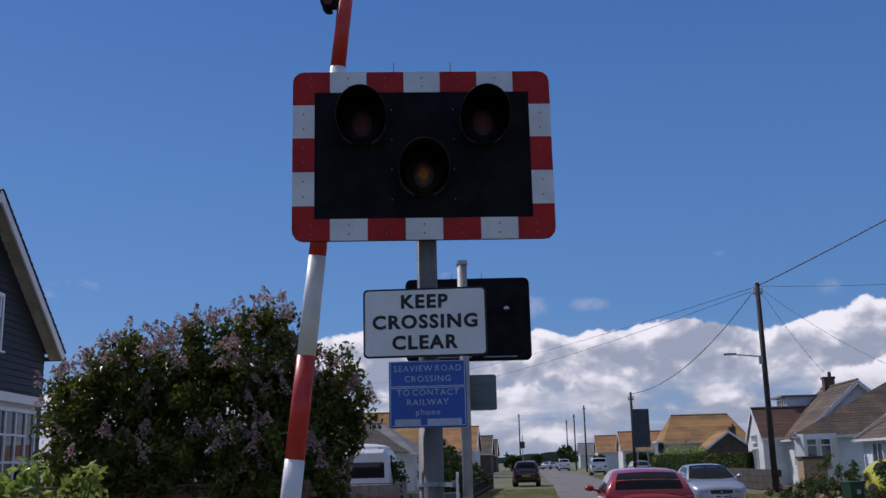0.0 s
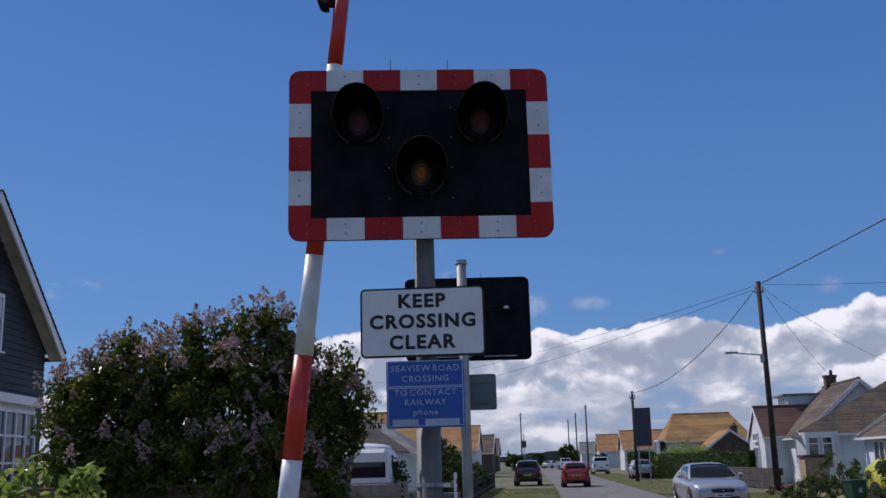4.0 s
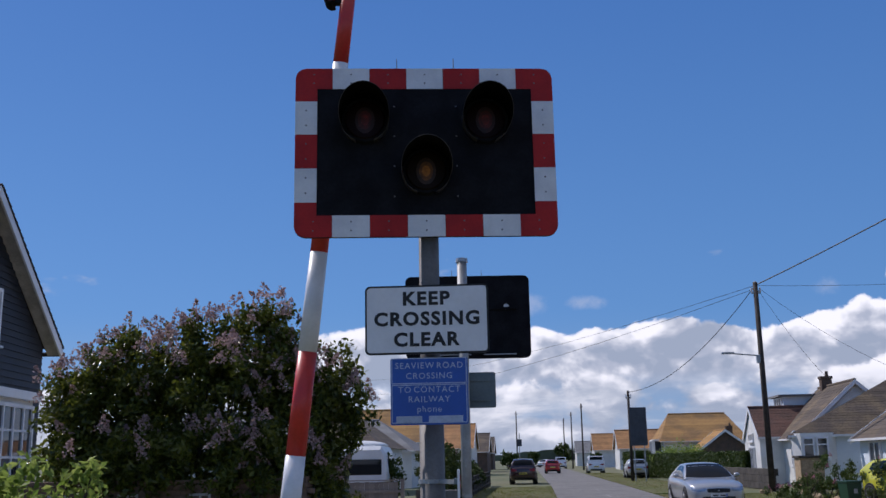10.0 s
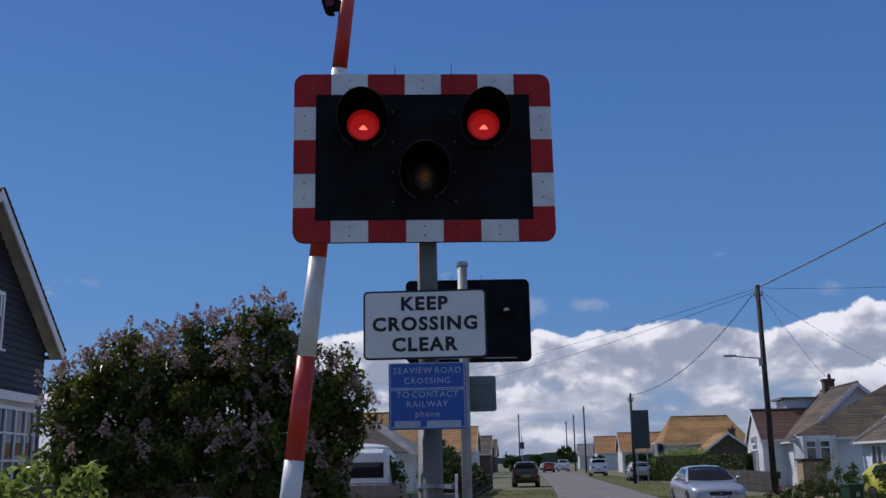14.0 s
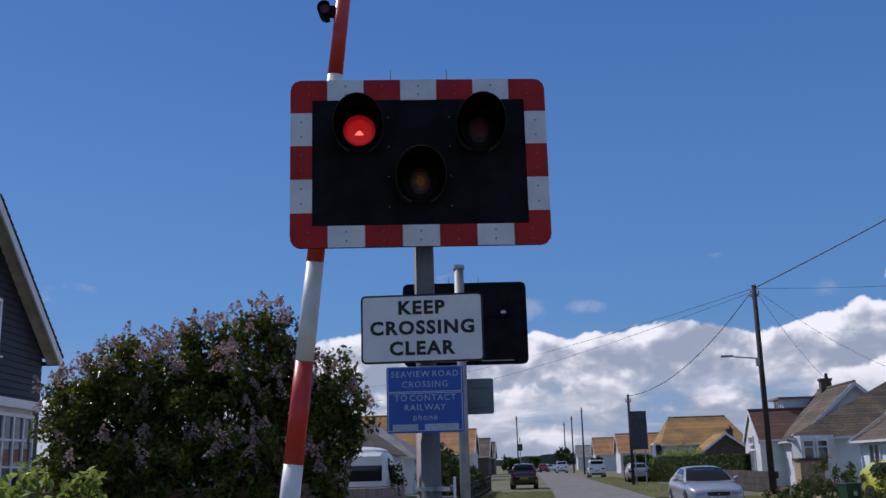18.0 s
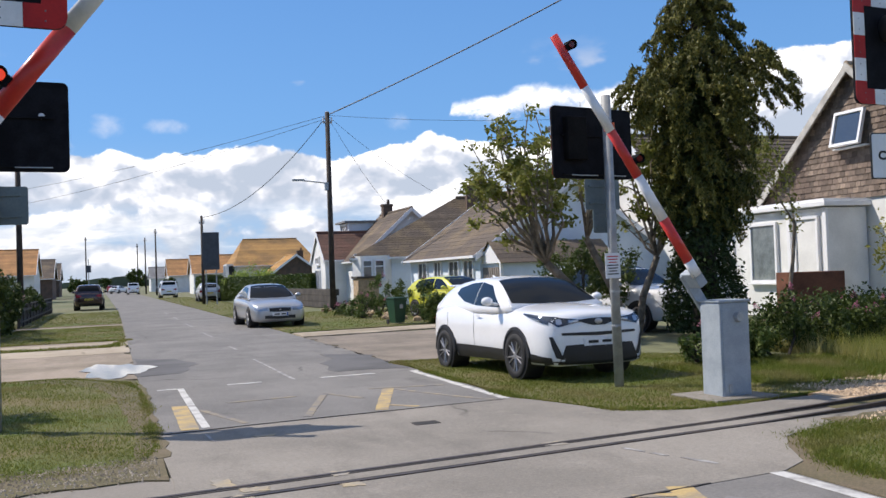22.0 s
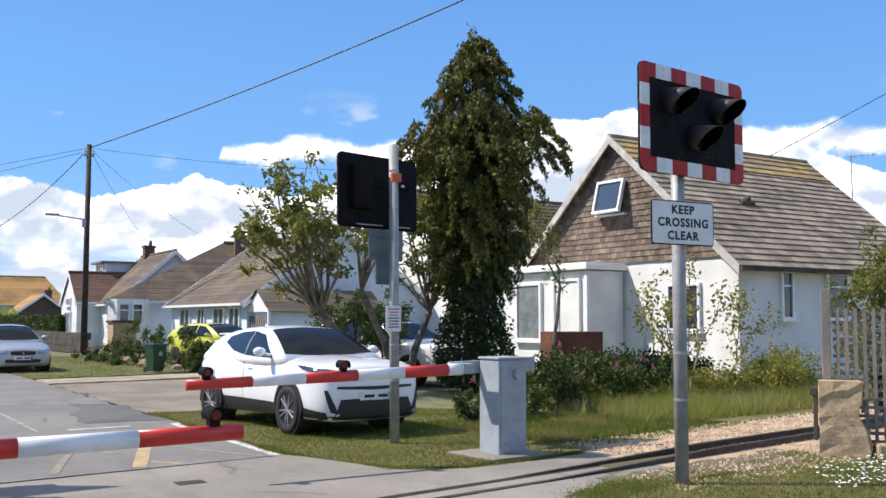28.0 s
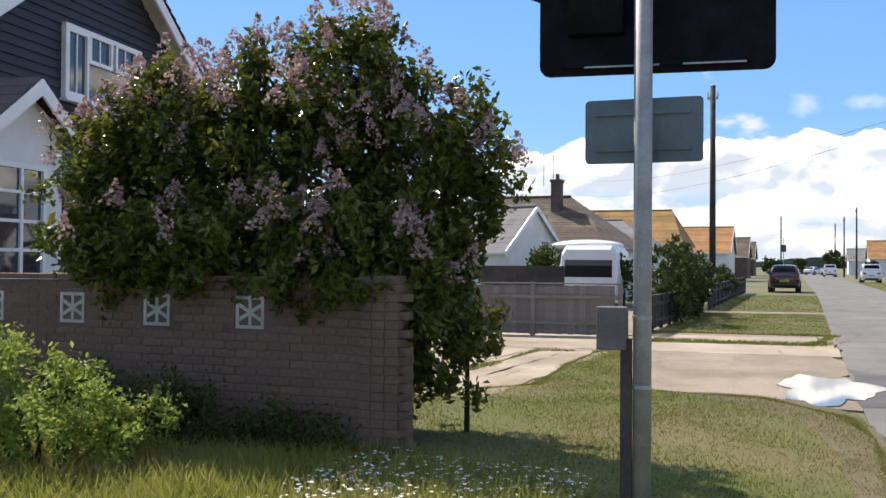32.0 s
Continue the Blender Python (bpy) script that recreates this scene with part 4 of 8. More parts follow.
def edge_tufts(pts, n, h, w, spread, seed, label):
    """Ragged tufts along the worn edges of a lawn."""
    g = np.random.default_rng(seed)
    P = np.array(pts)
    seg = np.linalg.norm(P[1:] - P[:-1], axis=1)
    i = g.choice(len(seg), n, p=seg / seg.sum())
    f = g.uniform(0, 1, n)[:, None]
    c = P[i] * (1 - f) + P[i + 1] * f
    wob = 0.7 * np.sin(c[:, 0] * 5.1 + c[:, 1] * 3.7) + np.sin(c[:, 0] * 1.9 - c[:, 1] * 2.3)
    c = c + g.normal(0, 1, (n, 2)) * (spread * (0.6 + 0.4 * wob))[:, None]
    a = g.uniform(0, 2 * np.pi, n)
    hh = h * g.uniform(0.35, 1.3, n) * (0.75 + 0.25 * wob)
    dx, dy = np.cos(a) * w, np.sin(a) * w
    lx, ly = g.normal(0, 0.5, n) * hh, g.normal(0, 0.5, n) * hh
    z0 = np.full(n, 0.002)
    v = np.stack([np.stack([c[:, 0] - dx, c[:, 1] - dy, z0], 1), np.stack([c[:, 0] + dx, c[:, 1] + dy, z0], 1), np.stack([c[:, 0] + lx, c[:, 1] + ly, hh], 1)], 1).reshape(-1, 3)
    k = np.arange(n) * 3
    return tagged(quick("grass", v.tolist(), np.stack([k, k + 1, k + 2], 1).tolist(), "grass"), label, kind="stuff")


edge_tufts(dict(VERGES)["verge_left"][2:], 26000, 0.036, 0.0045, 0.045, 51, "ragged grass along the edge of the verge")
edge_tufts([(8.4, 17.2), (5.18, 17.3), (5.14, 14), (5.10, 11.6), (5.36, 10.7), (5.62, 9.85), (6.3, 9.5), (7.2, 9.6), (8.6, 10.0)], 17000, 0.042, 0.0045, 0.045, 52, "ragged grass along the edge of the verge")
edge_tufts([(8.5, 7.75), (7.4, 7.62), (6.6, 7.42), (6.05, 7.1), (5.72, 6.55), (5.48, 5.2), (5.42, 3.0)], 16000, 0.045, 0.0045, 0.09, 53, "ragged grass along the edge of the verge")
edge_tufts([(-3.0, 26.5), (0.3, 26.7), (0.72, 29.6), (-3.2, 29.4), (-3.6, 27.6)], 4000, 0.06, 0.012, 0.14, 54, "ragged grass along the far verge")
edge_tufts([(-6.2, 17.0), (-6.0, 23.2), (-5.2, 23.2), (-5.4, 17.0), (-4.6, 17.0), (-4.5, 23.2), (-3.8, 23.3)], 7000, 0.06, 0.008, 0.05, 55, "grass in the joints of the concrete drive")
edge_tufts([(-6, track_y(-6) + 1.5), (-3, track_y(-3) + 1.6), (-1, track_y(-1) + 1.5), (0.5, track_y(0.5) + 1.6)], 12000, 0.035, 0.0045, 0.17, 56, "thin grass creeping over the bare earth")
edge_tufts([(6.2, 7.55), (7.4, 7.85), (8.6, 8.0), (10.4, 8.4)], 9000, 0.035, 0.0045, 0.13, 57, "thin grass creeping over the bare earth")
blades("grass", [(-9, 10.5), (-1, 9.5), (-1.3, 12.5), (-3.4, 13.2), (-9, 13)], 50000, 0.16, 0.006, "tall", "longer grass below the garden wall", 32, 0.5)
blades("grass", [(8.3, 10.6), (11.6, 11.1), (12, 13.4), (8.3, 13.6)], 50000, 0.09, 0.005, "grass", "longer verge grass behind the barrier", 35, 0.5)
blades("tall_grass", [(11.0, 11.7), (14, 11.9), (24, 13.7), (24, 16), (12, 13.6), (11.2, 13.0)], 60000, 0.30, 0.006, "tall", "unmown tall grass along the track", 33, 0.5, 0.35)
blades("tall_grass", [(11.0, 13.2), (12, 13.6), (22, 17), (16, 18), (11.4, 15.5)], 22000, 0.32, 0.010, "tall", "rank tall grass below the house", 34, 0.4, 0.3)


def daisies(pts, n, seed):
    g = np.random.default_rng(seed)
    xs, ys = np.array([p[0] for p in pts]), np.array([p[1] for p in pts])
    px, py = g.uniform(xs.min(), xs.max(), n), g.uniform(ys.min(), ys.max(), n)
    ok = inside(px, py, pts)
    V, F = [], []
    for x, y in zip(px[ok], py[ok]):
        k, s, z = len(V), g.uniform(0.012, 0.02), g.uniform(0.05, 0.11)
        V += [(x + s * math.cos(a), y + s * math.sin(a), z + g.uniform(-0.006, 0.006)) for a in np.arange(6) * np.pi / 3]
        F.append(tuple(range(k, k + 6)))
    return tagged(quick("daisies", V, F, "daisy"), "white daisies in the grass", kind="stuff")


daisies([(-3.3, 10.4), (-1.2, 10.2), (-1.3, 12.6), (-3.2, 13.0)], 900, 41)
daisies([(8.2, 6.3), (11.5, 6.3), (11.8, 7.5), (9.2, 7.4)], 700, 42)

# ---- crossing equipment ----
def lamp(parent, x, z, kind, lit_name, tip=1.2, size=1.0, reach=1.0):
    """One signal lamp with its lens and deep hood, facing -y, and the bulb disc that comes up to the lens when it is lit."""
    e = size
    bm = B()
    rod(bm, (x, -0.012, z), (x, -0.05, z), 0.155 * e, 0.145 * e, 28)
    housing = part("lamp_housing", bm, "black", parent)
    bm = B()
    rod(bm, (x, -0.05, z), (x, -0.056, z), 0.128 * e, 0.12 * e, 28)
    part("lens", bm, "lens_" + kind, housing, "dark " + kind + " lens")
    # brighter discs paint the faint sky reflection in the unlit lens
    bm = B()
    for r_, y_, mt in ((0.088 * e, -0.0566, "sheen_" + kind + "_rim"), (0.062 * e, -0.0576, "sheen_" + kind), (0.036, -0.0588, "sheen_" + kind + "_mid")):
        bm.free()
        bm = B()
        poly(bm, [(x + r_ * math.cos(q) * 0.72, y_, z - 0.005 + r_ * math.sin(q)) for q in (2 * math.pi * k / 20 for k in range(20))], (0, 0.002, 0))
        part("lens_prism", bm, mt, housing)
        bm = B()
    bm.free()
    bm = B()
    rings = []
    n = 28
    for k in range(n + 1):
        a = radians(-158 + 316 * k / n)
        ln = (0.09 + 0.29 * max(0.0, (math.cos(a) + 0.55) / 1.55) ** 0.8) * reach
        dx, dz = math.sin(a), math.cos(a)
        ring = []
        for r, y in ((0.155 * e, -0.02), (0.158 * e, -0.05 - ln), (0.1555 * e, -0.05 - ln), (0.1525 * e, -0.02)):
            drop = 0.10 * max(0.0, -y - 0.05)
            ring.append((x + dx * r, y, z + dz * r * 1.02 - drop * tip))
        rings.append(ring)
    loft(bm, rings)
    hood_ = part("hood", bm, "hoodpaint", parent, "", True)
    # near-black inner skin: shade inside the hood put into colour
    bm = B()
    loft(bm, [[(px + (x - px) * 0.012, py + (0.002 if py < -0.06 else 0.0), pz + (z - pz) * 0.012) for px, py, pz in (r[2], r[3])] + [(px + (x - px) * 0.03, py + 0.004, pz + (z - pz) * 0.03) for px, py, pz in (r[3], r[2])] for r in rings])
    part("hood_lining", bm, "lining", hood_, "", True)
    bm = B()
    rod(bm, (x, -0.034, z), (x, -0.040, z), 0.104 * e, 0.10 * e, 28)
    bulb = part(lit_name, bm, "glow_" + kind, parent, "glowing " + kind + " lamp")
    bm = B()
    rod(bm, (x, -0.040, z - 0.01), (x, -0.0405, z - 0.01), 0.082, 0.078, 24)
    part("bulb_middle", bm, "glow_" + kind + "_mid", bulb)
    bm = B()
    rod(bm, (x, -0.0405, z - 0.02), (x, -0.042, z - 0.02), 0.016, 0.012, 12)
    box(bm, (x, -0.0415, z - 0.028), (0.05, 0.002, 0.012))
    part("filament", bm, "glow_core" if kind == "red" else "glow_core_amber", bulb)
    return bulb


def light_board(parent, w, h, x, y, z, rz, tip=1.2, size=1.0, reach=1.0):
    """A black board with a red and white chequered edge; y is the board's face."""
    board = part("board", board_mesh(w, h), "black", parent)
    board.matrix_local = pose(x, y, z, 0, 0, rz)
    bx, bz, dx, dz = 0.14, 0.14, w / 7, h / 5
    r = 0.07
    for sx in (-1, 1):
        for sz in (-1, 1):
            arc = [(w / 2 - r + r * math.cos(radians(a)), h / 2 - r + r * math.sin(radians(a))) for a in (0, 30, 60, 90)]
            pts = [(w / 2, h / 2 - dz)] + arc + [(w / 2 - dx, h / 2), (w / 2 - dx, h / 2 - bz), (w / 2 - bx, h / 2 - bz), (w / 2 - bx, h / 2 - dz)]
            bm = B()
            poly(bm, [(sx * px, -0.018, sz * pz) for px, pz in pts], (0, 0.004, 0))
            part("edge_panel", bm, "red", board)
    for k in range(1, 6):
        for s in (-1, 1):
            bm = B()
            box(bm, (-w / 2 + dx * (k + 0.5), -0.016, s * (h / 2 - bz / 2)), (dx - 0.002, 0.004, bz))
            part("edge_panel", bm, "white" if k % 2 else "red", board)
    for k in range(1, 4):
        for s in (-1, 1):
            bm = B()
            box(bm, (s * (w / 2 - bx / 2), -0.016, -h / 2 + dz * (k + 0.5)), (bx, 0.004, dz - 0.002))
            part("edge_panel", bm, "white" if k % 2 else "red", board)
    spots = [(-w / 2 + dx * (k + 0.5), q * (h / 2 - bz * f)) for k in range(7) for q in (-1, 1) for f in (0.3, 0.72)]
    spots += [(q * (w / 2 - bx * 0.5), -h / 2 + dz * (k + 0.5) + o) for k in range(1, 4) for q in (-1, 1) for o in (-0.05, 0.05)]
    spots += [(px, pz) for px in (-0.2, 0.2) for pz in (-0.3, -0.1, 0.1, 0.3)]
    rivet_me = None
    for px, pz in spots:
        if rivet_me is None:
            bm = B()
            rod(bm, (0, -0.018, 0), (0, -0.0205, 0), 0.006, 0.004, 8)
            ob = part("rivet", bm, "rivet", board)
            rivet_me = ob.data
        else:
            ob = new("rivet", rivet_me)
            ob.parent = board
        ob.matrix_local = pose(px, 0, pz)
    for px in (-0.18, 0.19):
        bm = B()
        rod(bm, (px, 0.0, h / 2 - 0.01), (px, 0.0, h / 2 + 0.075), 0.005, 0.003, 6)
        part("spike", bm, "galv", board)
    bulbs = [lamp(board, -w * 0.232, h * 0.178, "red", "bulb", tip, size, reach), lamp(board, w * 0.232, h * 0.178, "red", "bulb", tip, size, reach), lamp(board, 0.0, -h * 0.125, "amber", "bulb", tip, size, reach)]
    # back: stiffening rails and casing
    for zz in (-h * 0.44, h * 0.1):
        bm = B()
        box(bm, (0, 0.03, zz), (w * 0.8, 0.03, 0.025))
        part("back_rail", bm, "black", board)
    bm = B()
    box(bm, (w * 0.25, 0.06, h * 0.05), (w * 0.24, 0.1, h * 0.6), 0, 0.012)
    part("back_casing", bm, "blackback", board)
    # white disc paints the light that shows through a small back-lit hole
    bm = B()
    rod(bm, (-w * 0.31, 0.014, h * 0.12), (-w * 0.31, 0.024, h * 0.12), 0.034, 0.034, 14)
    part("sight_disc", bm, "white", board)
    for a, b in ((-0.38, -0.12), (-0.02, 0.30)):
        bm = B()
        box(bm, (w * (a + b) / 2, 0.05, -h * 0.455), (w * (b - a), 0.012, 0.012))
        part("scuffed_rim", bm, "galv", board)
    return board, bulbs


def board_mesh(w, h):
    bm = B()
    poly(bm, [(x, -0.014, z) for x, z in rounded(w, h, 0.07)], (0, 0.028, 0))
    return bm


def plain_sign(name, parent, w, h, x, y, z, rz, face, border=None, label="", r=0.03):
    bm = B()
    poly(bm, [(px, -0.004, pz) for px, pz in rounded(w, h, r)], (0, 0.012, 0))
    ob = part(name, bm, border or face, parent, label)
    ob.matrix_local = pose(x, y, z, 0, 0, rz)
    if border:
        bm = B()
        poly(bm, [(px, -0.008, pz) for px, pz in rounded(w - 0.024, h - 0.024, r * 0.7)], (0, 0.005, 0))
        part("sign_face", bm, face, ob)
    for zz in (-h * 0.28, h * 0.28):
        bm = B()
        box(bm, (0, 0.018, zz), (w * 0.8, 0.02, 0.03))
        part("channel", bm, "backplate", ob)
    return ob


def words(parent, string, size, x, z, material, y=-0.009, spacing=1.0, sx=1.0, bold=0.027):
    """A line of words, each one a part of its own."""
    obs = [lettering("word", w, size, material, pose(0, y, z, 90), parent, spacing, bold) for w in string.split()]
    wide = [max(v.co.x for v in o.data.vertices) - min(v.co.x for v in o.data.vertices) for o in obs]
    gap = size * 0.30 * spacing
    u = -(sum(wide) + gap * (len(obs) - 1)) / 2
    for o, w in zip(obs, wide):
        mid = (max(v.co.x for v in o.data.vertices) + min(v.co.x for v in o.data.vertices)) / 2
        o.matrix_local = pose(x + (u + w / 2 - mid) * sx, y, z, 90) @ Matrix.Diagonal((sx, 1, 1, 1))
        u += w + gap
    return obs


def keep_sign(parent, x, y, z, rz, w=0.77, h=0.43):
    s = plain_sign("keep_clear_sign", parent, w, h, x, y, z, rz, "sheet", "text", "white sign with black words")
    words(s, "KEEP", 0.114, 0.0, 0.125, "text", spacing=1.16, sx=1.06, bold=0.038)
    words(s, "CROSSING", 0.114, 0.0, 0.0, "text", spacing=1.16, sx=1.06, bold=0.038)
    words(s, "CLEAR", 0.114, 0.0, -0.127, "text", spacing=1.16, sx=1.06, bold=0.038)
    return s


def post(parent, x, y, h, r=0.066, low=0.0, r2=0.08, name="post", paint="postlight"):
    bm = B()
    rod(bm, (x, y, -0.2), (x, y, h), r, r, 24)
    if low:
        rod(bm, (x, y, -0.2), (x, y, low), r2, r2, 24)
        rod(bm, (x, y, low), (x, y, low + 0.03), r2, r, 24)
    p = part(name, bm, paint, parent, "", True)
    for e in p.data.polygons:
        if abs(e.normal.z) > 0.9:
            e.use_smooth = False
    for zz in (0.8, 1.25, h - 0.35):
        bm = B()
        rod(bm, (x, y, zz), (x, y, zz + 0.025), max(r, r2 if zz < low else r) + 0.004, None, 24)
        part("clamp", bm, "galv", p)
    return p


# near-side signal with its two signs, beside the road
SIG_A = thing("crossing_signal", "level crossing light board with chequered edge on a grey post", "crossing signal", pose(-0.652, 6.12, 0), "crossing signals")
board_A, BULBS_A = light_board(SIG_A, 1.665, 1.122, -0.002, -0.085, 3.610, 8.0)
post(SIG_A, 0, 0, 3.85, 0.064, 2.02, 0.076, paint="postgrey")
keep_sign(SIG_A, -0.005, -0.14, 2.52, 2.0, 0.76, 0.425)
blue = plain_sign("name_sign", SIG_A, 0.468, 0.40, 0.005, -0.15, 2.083, 3.0, "blue", None, "blue sign with pale words", 0.012)
for zz, hh in ((0.122, 0.15), (-0.075, 0.225)):
    for dz in (-hh / 2, hh / 2):
        bm = B()
        box(bm, (0, -0.0055, zz + dz), (0.45, 0.003, 0.005))
        part("border_line", bm, "bluetext", blue)
    for dx in (-0.225, 0.225):
        bm = B()
        box(bm, (dx, -0.0055, zz), (0.005, 0.003, hh))
        part("border_line", bm, "bluetext", blue)
words(blue, "SEAVIEW ROAD", 0.052, 0, 0.152, "bluetext", -0.006, 1.18, 1.0, 0.0)
words(blue, "CROSSING", 0.052, 0, 0.09, "bluetext", -0.006, 1.18, 1.0, 0.0)
words(blue, "TO CONTACT", 0.052, 0, 0.008, "bluetext", -0.006, 1.18, 1.0, 0.0)
words(blue, "RAILWAY", 0.052, 0, -0.05, "bluetext", -0.006, 1.18, 1.0, 0.0)
words(blue, "phone", 0.052, 0, -0.108, "bluetext", -0.006, 1.18, 1.0, 0.0)
for x0, x1 in ((-0.2, -0.045), (-0.005, 0.2)):
    bm = B()
    box(bm, ((x0 + x1) / 2, -0.0055, -0.166), (x1 - x0, 0.003, 0.037))
    part("number_bar", bm, "bluetext", blue)
tres = plain_sign("warning_sign", SIG_A, 0.39, 0.29, 0.186, -0.31, 1.475, 94.0, "sheet", None, "white warning sign with red and black words", 0.004)
words(tres, "DO NOT TRESPASS", 0.045, 0, 0.098, "redtext", -0.006, 1.06, 0.74, 0.004)
words(tres, "ON THE RAILWAY", 0.045, 0, 0.051, "redtext", -0.006, 1.06, 0.74, 0.004)
words(tres, "TRAINS RUN ALL YEAR.", 0.036, 0, -0.016, "text", -0.006, 1.06, 0.7, 0.004)
words(tres, "PLEASE DO NOT WALK", 0.036, 0, -0.055, "text", -0.006, 1.06, 0.7, 0.004)
words(tres, "ALONG THE TRACK.", 0.036, 0, -0.094, "text", -0.006, 1.06, 0.7, 0.004)
for zz in (1.40, 1.55):
    bm = B()
    box(bm, (0.095, -0.13, zz), (0.27, 0.02, 0.025), -58)
    rod(bm, (0, 0, zz - 0.012), (0, 0, zz + 0.012), 0.086, None, 20)
    part("bracket", bm, "galv", SIG_A)

# far-side signal seen from the back
SIG_B = thing("crossing_signal", "black back of a crossing light board on a grey post", "crossing signal", pose(-0.86, 11.95, 0), "crossing signals")
light_board(SIG_B, 1.54, 1.03, 0.05, 0.16, 3.40, 186)
post(SIG_B, 0, 0, 4.08, 0.06)
back = plain_sign("sign_back", SIG_B, 0.78, 0.43, -0.02, 0.14, 2.5, 180, "backplate", None, "grey back of a sign")
bm = B()
rod(bm, (0, 0, 4.06), (0, 0, 4.11), 0.075, 0.07, 20)
part("post_cap", bm, "galv", SIG_B)
bm = B()
box(bm, (-0.19, -0.03, 1.19), (0.19, 0.13, 0.28), 0, 0.01)
part("junction_box", bm, "boxgrey", SIG_B, "small grey junction box")
bm = B()
box(bm, (-0.1, -0.02, 0.52), (0.07, 0.05, 1.2))
part("cable_channel", bm, "darkfence", SIG_B)
bm = B()
rod(bm, (-0.6, 0.22, 3.61), (-0.93, 0.34, 3.58), 0.05, 0.06, 16)
hood = part("side_hood", bm, "greypaint", SIG_B, "grey lamp hood beside the board")
bm = B()
poly(bm, [(-0.6, 0.17, 3.62), (-0.89, 0.275, 3.57), (-0.86, 0.265, 3.49), (-0.72, 0.215, 3.42), (-0.6, 0.17, 3.4)], (0.035, 0.1, 0))
part("hood_skirt", bm, "black", hood, "black underside of the hood")
bm = B()
box(bm, (0, -0.01, 1.6), (0.02, 0.15, 0.02))
part("cable_clip", bm, "galv", SIG_B)

SIG_C = thing("crossing_signal", "black back of a crossing light board on a leaning grey post", "crossing signal", pose(6.66, 11.7, 0, 0, -0.6, 0), "crossing signals")
light_board(SIG_C, 1.43, 0.95, -0.12, 0.2, 3.24, 196)
post(SIG_C, 0, 0, 3.85, 0.062)
plain_sign("sign_back", SIG_C, 0.62, 0.40, -0.04, 0.15, 2.55, 196, "backplate", None, "grey-blue back of a sign")
plain_sign("sign_back", SIG_C, 0.42, 0.32, -0.02, 0.15, 2.2, 196, "backplate", None, "grey-blue back of a sign")
bm = B()
box(bm, (0, -0.065, 3.42), (0.14, 0.05, 0.12), 0, 0.01)
part("orange_box", bm, "orange_cap", SIG_C, "small orange box")
notice = plain_sign("notice", SIG_C, 0.2, 0.33, -0.06, -0.09, 1.6, -10, "sheet", None, "small white paper notice", 0.004)
for k in range(7):
    bm = B()
    box(bm, (0, -0.0052, 0.12 - k * 0.038), (0.15 - 0.02 * (k % 3), 0.002, 0.014))
    part("text_bar", bm, "redtext" if k < 3 else "text", notice)

SIG_D = thing("crossing_signal", "level crossing light board with chequered edge on a grey post", "crossing signal", pose(7.48, 7.52, 0), "crossing signals")
light_board(SIG_D, 1.66, 1.04, 0.13, -0.09, 3.5, 7.5, 2.0, 0.84, 0.74)
post(SIG_D, 0, 0, 3.8, 0.066)
keep_sign(SIG_D, -0.04, -0.1, 2.52, -3.0, 0.80, 0.43)


